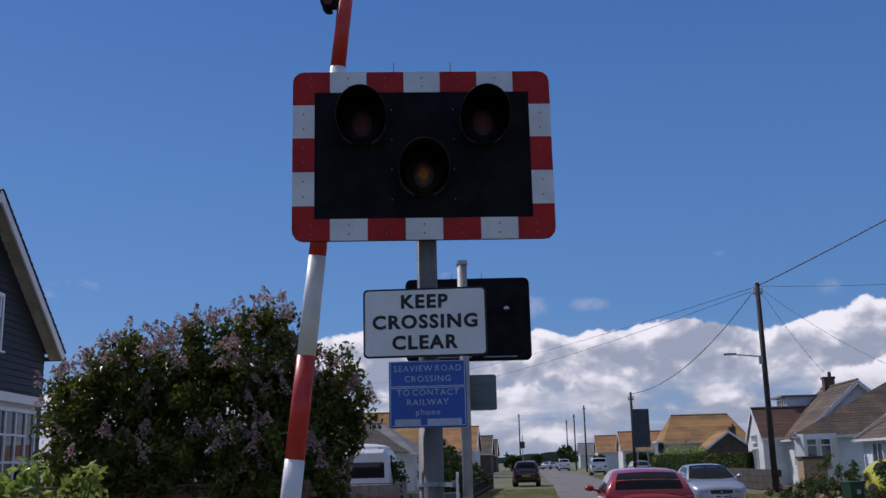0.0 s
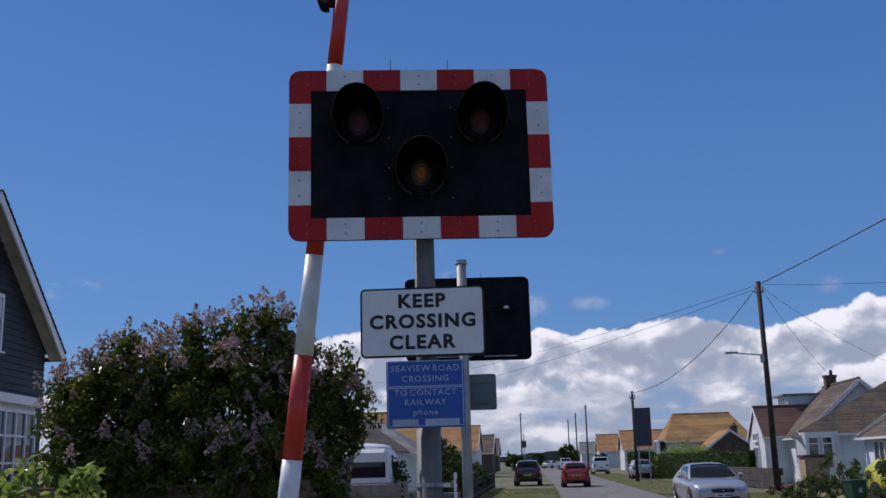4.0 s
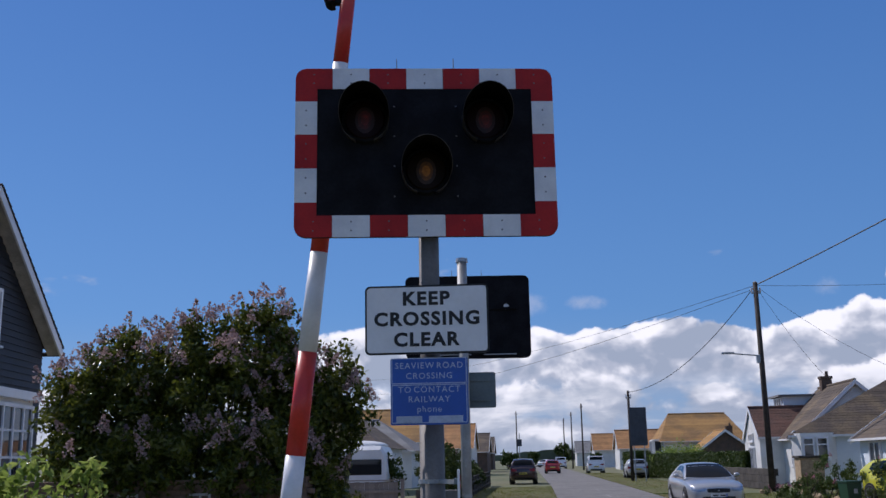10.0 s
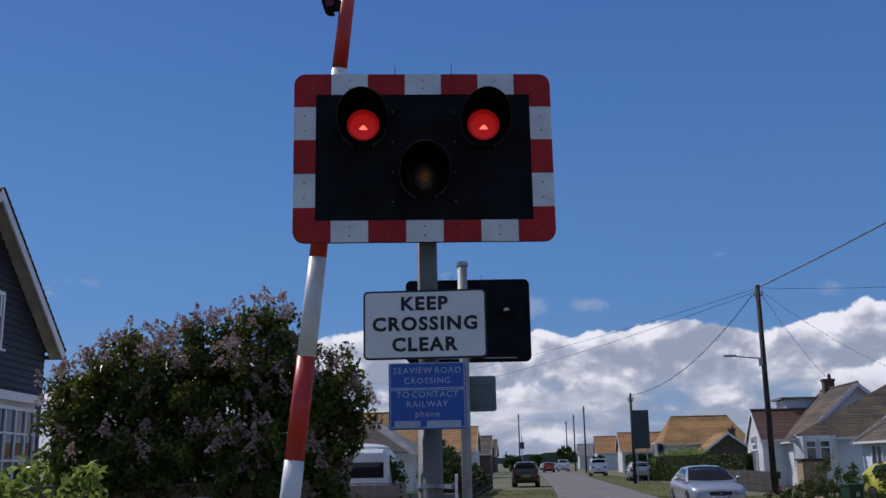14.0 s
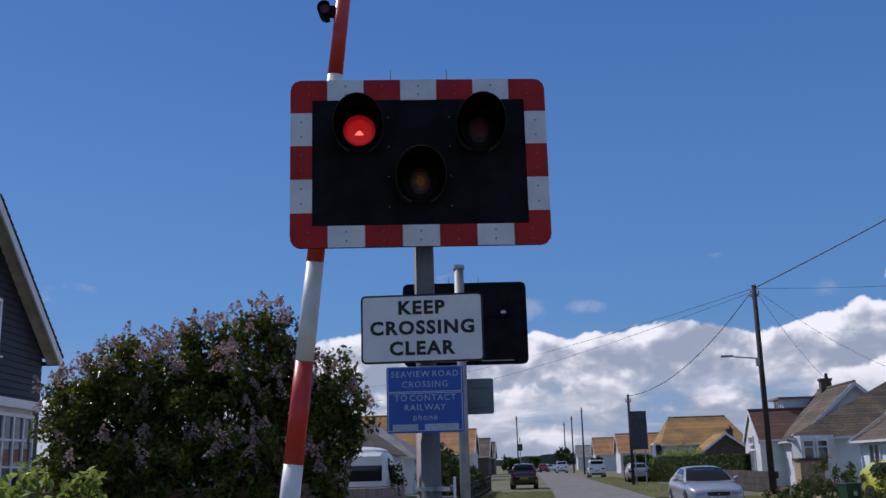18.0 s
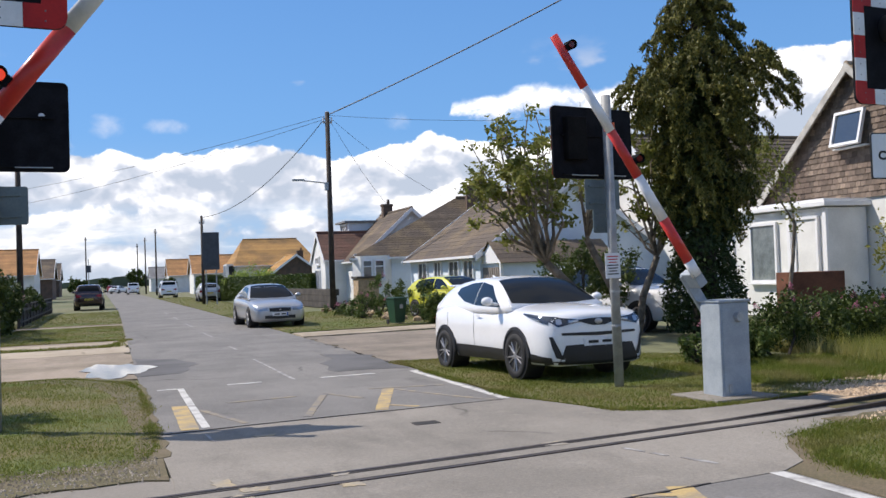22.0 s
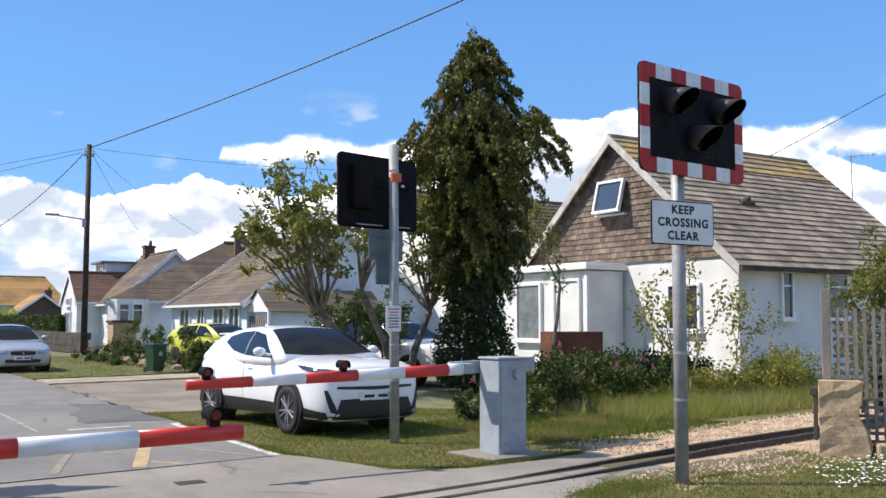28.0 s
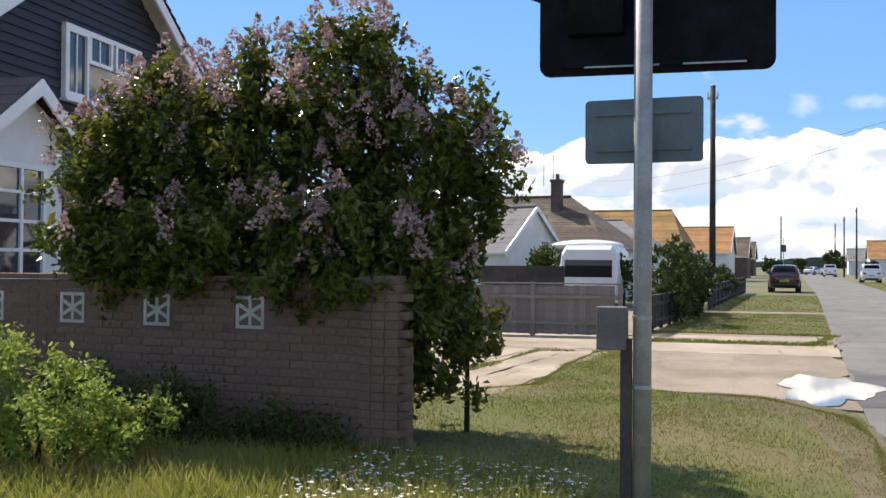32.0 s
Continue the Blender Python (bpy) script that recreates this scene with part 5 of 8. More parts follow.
def barrier(label, m, boom_len, boom_z, segs, mirror, lamps, width=0.44, dx=0.0):
    """A half barrier: cabinet, and a striped boom that turns about its pivot. The boom points to +x (mirror: -x)."""
    s = -1 if mirror else 1
    top = thing("barrier_machine", label, "level crossing barrier", m, "barriers")
    bm = B()
    box(bm, (dx, 0, 0.56), (width, 0.38, 1.12), 0, 0.015)
    cab = part("cabinet", bm, "greypaint", top)
    bm = B()
    box(bm, (dx, 0, 1.135), (width + 0.03, 0.41, 0.03), 0, 0.01)
    part("cabinet_lid", bm, "greypaint", cab)
    bm = B()
    box(bm, (dx, -0.193, 0.55), (width - 0.06, 0.012, 0.98), 0, 0.004)
    door = part("cabinet_door", bm, "greypaint", cab)
    bm = B()
    rod(bm, (dx + 0.04, -0.19, 0.95), (dx + 0.04, -0.25, 0.95), 0.065, 0.05, 20)
    part("pivot_cap", bm, "galv", cab)
    bm = B()
    box(bm, (dx - 0.1, -0.205, 0.12), (0.05, 0.02, 0.1), 0, 0.005)
    part("lock", bm, "galv", cab)
    bm = B()
    box(bm, (dx - 0.05, 0, 0.0), (width + 0.5, 0.85, 0.07), 4, 0.015)
    part("plinth", bm, "concrete", top, "concrete plinth")
    boom = new("boom")
    boom.parent = top
    bm = B()
    box(bm, (s * -0.02, 0.235, 0), (1.1, 0.05, 0.15), 0, 0.012)
    box(bm, (s * 0.45, 0.11, 0), (0.2, 0.28, 0.12), 0, 0.012)
    part("arm", bm, "greypaint", boom)
    bm = B()
    box(bm, (s * -0.55, 0.235, 0), (0.42, 0.04, 0.17), 0, 0.01)
    part("counterweight", bm, "greypaint", boom)
    x0 = 0.5
    x = x0
    total = sum(w for _, w in segs)
    for colour, w in segs:
        x1 = x + (boom_len - x0) * w / total
        bm = B()
        f0, f1 = 1 - 0.25 * (x - x0) / (boom_len - x0), 1 - 0.25 * (x1 - x0) / (boom_len - x0)
        rings = []
        for xx, f in ((x, f0), (x1, f1)):
            rings.append([(s * xx, 0.045 * f * math.cos(a), 0.068 * f * math.sin(a)) for a in (2 * math.pi * k / 16 for k in range(16))])
        loft(bm, rings)
        part("boom_band", bm, "boom" + colour, boom, "", True)
        x = x1
    for f, lens in lamps:
        xl = s * (x0 + (boom_len - x0) * f)
        bm = B()
        box(bm, (xl, 0, 0.07), (0.075, 0.06, 0.05), 0, 0.006)
        rings = []
        zl = 0.118
        for k in range(13):
            a = radians(-125 + 250 * k / 12)
            rings.append([(xl + math.sin(a) * r, y, zl + math.cos(a) * r) for r, y in ((0.052, -0.075), (0.052, 0.075), (0.046, 0.075), (0.046, -0.075))])
        loft(bm, rings)
        rod(bm, (xl, -0.04, zl), (xl, 0.04, zl), 0.046, None, 20)
        lp = part("lamp_casing", bm, "black", boom)
        for q in (-1, 1):
            bm = B()
            rod(bm, (xl, q * 0.041, zl), (xl, q * 0.05, zl), 0.038, 0.034, 20)
            part("lamp_lens", bm, lens, lp, "red lamp lens")
    boom.matrix_local = pose(0, 0, boom_z)
    return top, boom


PIV_A = (-1.66, 6.37)
BOOM_ZA, BOOM_ZC = 0.84, 1.03
BAR_A, BOOM_A = barrier("grey barrier machine with a red and white boom beside the road", pose(PIV_A[0], PIV_A[1], 0, 0, 0, 4), 4.37, BOOM_ZA,
                        [("white", 0.75), ("red", 1), ("white", 1), ("red", 1), ("white", 1.02), ("red", 1.0)], False, ((0.525, "boomlamp"), (0.95, "boomlamp_dim")))
PIV_C = (7.16, 10.15)
BAR_C, BOOM_C = barrier("grey barrier machine with a striped boom on a plinth", pose(PIV_C[0], PIV_C[1], 0, 0, 0, 2), 3.76, BOOM_ZC,
                        [("white", 0.35), ("red", 1), ("white", 1), ("red", 1.05), ("white", 1.0), ("red", 1.15)], True, ((0.475, "boomlamp_dim"), (0.94, "boomlamp_dim")), 0.41, 0.09)

# ---- cars ----
def wheel(parent, x, y, r, w, side, dark=False):
    """A wheel at (x, y); side is +1 or -1, the way its face looks along y."""
    hub = new("wheel")
    hub.parent = parent
    hub.matrix_local = pose(x, y, r)
    bm = B()
    rings = []
    for a, rr in ((-w / 2, r * 0.80), (-w / 2, r * 0.95), (-w * 0.3, r), (w * 0.3, r), (w / 2, r * 0.95), (w / 2, r * 0.70), (w * 0.36, r * 0.66)):
        rings.append([(rr * math.cos(t), side * a, rr * math.sin(t)) for t in (2 * math.pi * k / 28 for k in range(28))])
    loft(bm, rings)
    part("tyre", bm, "tyre", hub, "", True)
    bm = B()
    for k in range(10):
        t = 2 * math.pi * k / 10 + (0.12 if k % 2 else -0.12)
        c, s = math.cos(t), math.sin(t)
        rod(bm, (c * r * 0.1, side * w * 0.42, s * r * 0.1), (c * r * 0.66, side * w * 0.46, s * r * 0.66), r * 0.038, r * 0.03, 6)
    rod(bm, (0, side * w * 0.36, 0), (0, side * w * 0.48, 0), r * 0.12, r * 0.09, 14)
    part("spokes", bm, "alloy", hub)
    bm = B()
    rings = []
    for rr, yy in ((r * 0.64, 0.47), (r * 0.70, 0.5), (r * 0.70, 0.42), (r * 0.64, 0.42), (r * 0.64, 0.47)):
        rings.append([(rr * math.cos(t), side * w * yy, rr * math.sin(t)) for t in (2 * math.pi * k / 28 for k in range(28))])
    loft(bm, rings, False)
    part("rim", bm, "plastic" if dark else "alloy", hub)
    bm = B()
    rod(bm, (0, side * w * 0.30, 0), (0, side * w * 0.34, 0), r * 0.66, None, 20)
    part("brake", bm, "tyre", hub)
    return hub


def section(x, w, zb, zs, zt, crown=0.03):
    """One cross-section of a car's lower body at x: half width, sill, shoulder and top."""
    h = zs - zb
    half = [(w * 0.80, zb), (w * 0.93, zb + 0.03), (w * 0.975, zb + h * 0.16), (w, zb + h * 0.42), (w * 0.995, zb + h * 0.66), (w * 0.975, zs - 0.05), (w * 0.935, zs - 0.005), (w * 0.86, zs + (zt - zs) * 0.45), (w * 0.68, zt - 0.004), (w * 0.36, zt + crown * 0.75)]
    return [(x, y, z) for y, z in half] + [(x, 0, zt + crown)] + [(x, -y, z) for y, z in half[::-1]]


def cabin_ring(x, zb, zt, f, wb, wr, taper=0.0):
    wr *= 1 - taper * max(0.0, min(1.0, (-0.2 - x) / 1.6))
    wb *= 1 - 0.5 * taper * max(0.0, min(1.0, (-0.4 - x) / 1.6))
    wt = wb + (wr - wb) * f
    half = [(wb, zb - 0.12), (wb, zb), (wb + (wt - wb) * 0.5 + 0.012 * f, zb + (zt - zb) * 0.5), (wt + 0.006, zt - 0.07 * f), (wt * 0.95, zt - 0.028 * f), (wt * 0.8, zt - 0.006 * f), (wt * 0.4, zt + 0.012 * f)]
    return [(x, y, z) for y, z in half] + [(x, 0, zt + 0.018 * f)] + [(x, -y, z) for y, z in half[::-1]]


# per kind: sizes, lower body sections (x, half width, sill, shoulder, top), cabin and window outlines
CARS = dict(
    crossover=dict(L=4.36, W=1.80, wb=2.64, fo=0.90, r=0.338,
        body=[(2.18, 0.50, 0.34, 0.64, 0.76), (2.165, 0.66, 0.24, 0.78, 0.87), (2.10, 0.77, 0.20, 0.87, 0.93), (1.95, 0.85, 0.20, 0.93, 0.975), (1.72, 0.895, 0.20, 0.97, 1.01), (1.45, 0.905, 0.20, 0.985, 1.035), (1.2, 0.90, 0.20, 0.99, 1.055), (0.92, 0.865, 0.22, 0.985, 1.07), (0.4, 0.845, 0.22, 0.985, 1.075), (-0.3, 0.845, 0.22, 1.01, 1.09), (-0.8, 0.865, 0.22, 1.04, 1.12), (-1.15, 0.90, 0.22, 1.06, 1.13), (-1.5, 0.905, 0.22, 1.06, 1.12), (-1.8, 0.88, 0.24, 1.02, 1.09), (-2.03, 0.80, 0.28, 0.95, 1.03), (-2.12, 0.70, 0.34, 0.87, 0.95), (-2.155, 0.56, 0.44, 0.78, 0.86)],
        top=[(1.02, 1.06), (0.72, 1.245), (0.40, 1.42), (0.13, 1.505), (-0.35, 1.545), (-0.8, 1.535), (-1.2, 1.50), (-1.6, 1.44), (-1.80, 1.36), (-2.0, 1.10)],
        zb=1.06, wbase=0.82, wroof=0.62, taper=0.16,
        windows=[([(0.66, 1.06), (0.2, 1.075), (-0.30, 1.10)], [(0.42, 1.22), (0.14, 1.405), (-0.27, 1.468)]), ([(-0.33, 1.105), (-0.8, 1.165), (-1.24, 1.30)], [(-0.30, 1.468), (-0.75, 1.455), (-1.20, 1.385)])],
        nose=0.80, lampz=(0.835, 0.93), belt=1.0),
    saloon=dict(L=4.80, W=1.80, wb=2.80, fo=0.90, r=0.325,
        body=[(2.405, 0.50, 0.30, 0.52, 0.58), (2.39, 0.66, 0.22, 0.60, 0.66), (2.3, 0.78, 0.19, 0.67, 0.73), (2.0, 0.87, 0.19, 0.77, 0.82), (1.6, 0.895, 0.20, 0.83, 0.88), (0.95, 0.90, 0.20, 0.87, 0.95), (0, 0.90, 0.20, 0.90, 0.96), (-1.2, 0.90, 0.20, 0.92, 0.98), (-1.9, 0.87, 0.22, 0.92, 0.98), (-2.25, 0.79, 0.26, 0.90, 0.96), (-2.36, 0.68, 0.32, 0.84, 0.90), (-2.405, 0.55, 0.42, 0.72, 0.8)],
        top=[(1.15, 0.93), (0.75, 1.14), (0.35, 1.32), (0.1, 1.39), (-0.35, 1.425), (-0.8, 1.41), (-1.1, 1.35), (-1.45, 1.18), (-1.85, 0.97)],
        zb=0.93, wbase=0.81, wroof=0.60,
        windows=[([(0.72, 0.95), (0.3, 0.96), (-0.2, 0.97)], [(0.5, 1.12), (0.2, 1.30), (-0.17, 1.345)]), ([(-0.26, 0.97), (-0.7, 0.975), (-1.3, 0.99)], [(-0.24, 1.345), (-0.65, 1.34), (-1.12, 1.2)])],
        nose=0.62, lampz=(0.56, 0.70), belt=0.85),
    hatch=dict(L=3.95, W=1.69, wb=2.49, fo=0.78, r=0.30,
        body=[(1.975, 0.46, 0.30, 0.54, 0.62), (1.955, 0.62, 0.22, 0.64, 0.72), (1.86, 0.74, 0.19, 0.74, 0.82), (1.6, 0.81, 0.19, 0.84, 0.91), (1.2, 0.84, 0.19, 0.92, 0.99), (0.8, 0.845, 0.20, 0.93, 1.01), (0, 0.845, 0.20, 0.95, 1.02), (-1.0, 0.845, 0.20, 0.98, 1.04), (-1.55, 0.82, 0.22, 1.0, 1.06), (-1.83, 0.74, 0.28, 0.97, 1.03), (-1.94, 0.64, 0.34, 0.9, 0.98), (-1.975, 0.5, 0.44, 0.8, 0.88)],
        top=[(1.18, 0.99), (0.8, 1.20), (0.45, 1.37), (0.15, 1.45), (-0.3, 1.48), (-0.9, 1.465), (-1.35, 1.42), (-1.65, 1.28), (-1.86, 1.06)],
        zb=0.99, wbase=0.79, wroof=0.61,
        windows=[([(0.78, 1.0), (0.3, 1.01), (-0.2, 1.02)], [(0.55, 1.18), (0.2, 1.36), (-0.18, 1.40)]), ([(-0.26, 1.02), (-0.7, 1.04), (-1.35, 1.1)], [(-0.24, 1.40), (-0.7, 1.39), (-1.25, 1.32)])],
        nose=0.68, lampz=(0.64, 0.80), belt=0.92),
    suv=dict(L=4.55, W=1.84, wb=2.66, fo=0.9, r=0.35,
        body=[(2.275, 0.5, 0.36, 0.6, 0.7), (2.26, 0.68, 0.27, 0.74, 0.84), (2.15, 0.8, 0.24, 0.86, 0.94), (1.9, 0.88, 0.24, 0.96, 1.03), (1.2, 0.915, 0.24, 1.02, 1.1), (0, 0.915, 0.24, 1.03, 1.1), (-1.2, 0.915, 0.24, 1.05, 1.12), (-1.95, 0.88, 0.26, 1.06, 1.12), (-2.18, 0.8, 0.32, 1.03, 1.1), (-2.25, 0.7, 0.4, 0.95, 1.02), (-2.275, 0.56, 0.5, 0.84, 0.92)],
        top=[(1.15, 1.06), (0.8, 1.28), (0.45, 1.52), (0.15, 1.61), (-0.4, 1.655), (-1.2, 1.645), (-1.75, 1.6), (-2.0, 1.4), (-2.15, 1.14)],
        zb=1.06, wbase=0.85, wroof=0.66,
        windows=[([(0.75, 1.08), (0.3, 1.09), (-0.2, 1.09)], [(0.55, 1.3), (0.2, 1.52), (-0.18, 1.57)]), ([(-0.26, 1.09), (-0.9, 1.1), (-1.8, 1.12)], [(-0.24, 1.57), (-0.9, 1.56), (-1.7, 1.5)])],
        nose=0.78, lampz=(0.74, 0.9), belt=1.0),
    van=dict(L=4.5, W=1.83, wb=2.7, fo=0.85, r=0.32,
        body=[(2.25, 0.5, 0.32, 0.62, 0.72), (2.22, 0.7, 0.24, 0.78, 0.88), (2.1, 0.82, 0.22, 0.92, 1.0), (1.75, 0.9, 0.22, 1.0, 1.08), (1.2, 0.915, 0.22, 1.05, 1.12), (0, 0.915, 0.22, 1.06, 1.12), (-2.05, 0.915, 0.22, 1.06, 1.12), (-2.2, 0.88, 0.28, 1.05, 1.12), (-2.245, 0.8, 0.38, 1.0, 1.08)],
        top=[(1.65, 1.07), (1.2, 1.42), (0.85, 1.7), (0.5, 1.81), (-0.2, 1.85), (-1.9, 1.84), (-2.1, 1.78), (-2.22, 1.1)],
        zb=1.07, wbase=0.87, wroof=0.76,
        windows=[([(1.1, 1.1), (0.7, 1.1), (0.2, 1.11)], [(0.9, 1.42), (0.6, 1.65), (0.2, 1.68)]), ([(0.1, 1.11), (-0.8, 1.12), (-1.9, 1.13)], [(0.1, 1.68), (-0.8, 1.67), (-1.85, 1.62)])],
        nose=0.76, lampz=(0.76, 0.92), belt=1.0),
)


def patch(name, tree, low, high, axis, sign, material, parent, off=0.006, nv=5, nu=4, label=""):
    """A panel laid on a surface: its outline runs between two curves, low and high, seen along an axis (0: x, 1: y, 2: z)."""
    def fine(c):
        out = []
        for a, b in zip(c, c[1:]):
            out += [(a[0] + (b[0] - a[0]) * k / nu, a[1] + (b[1] - a[1]) * k / nu) for k in range(nu)]
        return out + [c[-1]]

    lo, hi = fine(low), fine(high)
    V, F = [], []
    for a, b in zip(lo, hi):
        for k in range(nv + 1):
            p = (a[0] + (b[0] - a[0]) * k / nv, a[1] + (b[1] - a[1]) * k / nv)
            o = [0, 0, 0]
            others = [i for i in range(3) if i != axis]
            o[others[0]], o[others[1]] = p
            o[axis] = 6 * sign
            d = [0, 0, 0]
            d[axis] = -sign
            hit = tree.ray_cast(Vector(o), Vector(d))
            q = hit[0] + hit[1] * off * (1 if hit[1][axis] * sign > 0 else -1) if hit[0] else None
            V.append(q)
    m = nv + 1
    for i in range(len(lo) - 1):
        for k in range(nv):
            f = (i * m + k, (i + 1) * m + k, (i + 1) * m + k + 1, i * m + k + 1)
            if all(V[j] is not None for j in f):
                F.append(f)
    V = [tuple(v) if v is not None else (0, 0, 0.5) for v in V]
    ob = quick(name, V, F, material, parent, True)
    if label:
        ob["label"] = label
    return ob


def car(kind, paint, label, m, cladding=False, detail=True):
    k = CARS[kind]
    top = thing("car", label, "car", m, "cars along the road")
    W2, r, F = k["W"] / 2, k["r"], k["L"] / 2
    bm = B()
    loft(bm, [section(*s) for s in k["body"]])
    zr = max(z for _, z in k["top"])
    rings = [cabin_ring(x, k["zb"], z, max(0.0, min(1.0, (z - k["zb"]) / (zr - k["zb"]))), k["wbase"], k["wroof"], k.get("taper", 0.0)) for x, z in k["top"]]
    loft(bm, rings)
    bmesh.ops.recalc_face_normals(bm, faces=bm.faces)
    tree = bvhtree.BVHTree.FromBMesh(bm)
    part("body", bm, paint, top, "", True)
    xs = [x for x, _ in k["top"]]
    x0, x3 = xs[0], xs[-1]
    ws = [x for x, z in k["top"]]
    # windscreen and rear window, seen from above
    a, b = k["top"][0], k["top"][3]
    wl = k["wbase"]
    wr = k["wroof"]
    patch("windscreen", tree, [(a[0] - 0.1, -wl * 0.92), (a[0] - 0.06, -wl * 0.5), (a[0] - 0.04, 0), (a[0] - 0.06, wl * 0.5), (a[0] - 0.1, wl * 0.92)], [(b[0] + 0.04, -wr * 0.93), (b[0] + 0.02, -wr * 0.5), (b[0] + 0.02, 0), (b[0] + 0.02, wr * 0.5), (b[0] + 0.04, wr * 0.93)], 2, 1, "carglass", top, 0.006, 6)
    a, b = k["top"][-1], k["top"][-3]
    patch("rear_window", tree, [(a[0] + 0.05, -wl * 0.78), (a[0] + 0.05, 0), (a[0] + 0.05, wl * 0.78)], [(b[0] - 0.04, -wr * 0.86), (b[0] - 0.04, 0), (b[0] - 0.04, wr * 0.86)], 2, 1, "carglass", top, 0.006, 6)
    for s in (1, -1):
        for lo, hi in k["windows"]:
            patch("side_window", tree, lo, hi, 1, s, "sideglass", top, 0.006, 5)
        bm = B()
        mx, mz = k["windows"][0][0][0][0] - 0.08, k["zb"] + 0.04
        rod(bm, (mx, s * (wl - 0.02), mz), (mx, s * (wl + 0.12), mz + 0.03), 0.025, None, 8)
        bmesh.ops.create_icosphere(bm, subdivisions=2, radius=1, matrix=Matrix.Translation((mx - 0.01, s * (wl + 0.18), mz + 0.06)) @ Matrix.Diagonal((0.075, 0.10, 0.07, 1)))
        part("door_mirror", bm, paint, top, "", True)
        if detail:
            for (lo, hi) in k["windows"]:
                xe = lo[-1][0]
                patch("door_seam", tree, [(xe - 0.008, 0.36), (xe - 0.008, k["belt"])], [(xe + 0.004, 0.36), (xe + 0.004, k["belt"])], 1, s, "plastic", top, 0.002, 1, 6)
            for hx in (k["windows"][0][0][-1][0] + 0.12,):
                patch("door_handle", tree, [(hx, k["belt"] - 0.09), (hx + 0.18, k["belt"] - 0.09)], [(hx, k["belt"] - 0.06), (hx + 0.18, k["belt"] - 0.06)], 1, s, paint, top, 0.03, 2, 2)
    xf = F - k["fo"]
    for x in (xf, xf - k["wb"]):
        for s in (1, -1):
            arc = [radians(-4 + 188 * q / 18) for q in range(19)]
            zc = r + 0.015
            inner = [(x + r * 1.12 * math.cos(t), zc + r * 1.12 * math.sin(t)) for t in arc]
            bm = B()
            rod(bm, (x, s * (W2 - 0.30), zc), (x, s * (W2 + 0.006), zc), r * 1.12, None, 30)
            part("wheel_arch", bm, "plastic", top)
            if cladding:
                bm = B()
                rings = [[(x + rr * math.cos(t), s * yy, zc + rr * math.sin(t)) for rr, yy in ((r * 1.10, W2 + 0.016), (r * 1.24, W2 + 0.01), (r * 1.26, W2 - 0.08), (r * 1.10, W2 - 0.08))] for t in arc]
                loft(bm, rings)
                part("arch_trim", bm, "plastic", top)
            wheel(top, x, s * (W2 - 0.075), r, 0.205, s, cladding)
    for s in (1, -1):
        xa, xb = xf - 1.2 * r, xf - k["wb"] + 1.2 * r
        patch("sill", tree, [(xa, 0.25), (xb, 0.25)], [(xa, 0.42 if cladding else 0.3), (xb, 0.46 if cladding else 0.3)], 1, s, "plastic", top, 0.012, 3, 4)
    z0, z1 = k["lampz"]
    n = k["nose"]
    for s in (1, -1):
        if cladding:
            lo, hi = [(s * 0.30, z0 - 0.005), (s * 0.55, z0 - 0.05), (s * 0.66, z0 - 0.075), (s * 0.815, z1 - 0.05)], [(s * 0.30, z0 + 0.02), (s * 0.55, z0 + 0.05), (s * 0.68, z0 + 0.075), (s * 0.825, z1 + 0.0)]
        else:
            lo, hi = [(s * 0.42, z0), (s * 0.62, z0 - 0.01), (s * 0.80, z0 + 0.03)], [(s * 0.40, z1 - 0.03), (s * 0.62, z1 - 0.015), (s * 0.80, z1)]
        hl = patch("headlight", tree, lo, hi, 0, 1, "headlamp" if cladding else "lamp_clear", top, 0.008, 4, 4, "clear headlamp")
        if cladding:
            patch("projector", tree, [(s * 0.60, z0 - 0.03), (s * 0.64, z0 - 0.04), (s * 0.68, z0 - 0.03)], [(s * 0.60, z0 + 0.03), (s * 0.64, z0 + 0.04), (s * 0.68, z0 + 0.035)], 0, 1, "lamp_clear", hl, 0.014, 3, 3)
            patch("light_strip", tree, [(s * 0.34, z0 + 0.0), (s * 0.5, z0 - 0.012)], [(s * 0.34, z0 + 0.016), (s * 0.5, z0 + 0.02)], 0, 1, "lamp_clear", hl, 0.014, 2, 4)
            patch("headlight_wing", tree, [(1.5, 0.955), (1.72, 0.90), (1.95, 0.835), (2.07, 0.80)], [(1.5, 0.968), (1.72, 0.955), (1.95, 0.925), (2.07, 0.895)], 1, s, "headlamp", hl, 0.008, 4, 4)
            patch("light_strip", tree, [(1.72, 0.905), (1.95, 0.845)], [(1.72, 0.918), (1.95, 0.862)], 1, s, "lamp_clear", hl, 0.014, 2, 4)
        lo = [(s * 0.42, n + 0.12), (s * 0.60, n + 0.06), (s * 0.78, n + 0.06)]
        hi = [(s * 0.42, n + 0.16), (s * 0.60, n + 0.22), (s * 0.77, n + 0.26)]
        patch("tail_light", tree, lo, hi, 0, -1, "tail", top, 0.008, 4, 4, "red tail lamp")
    gz = z0 + 0.01
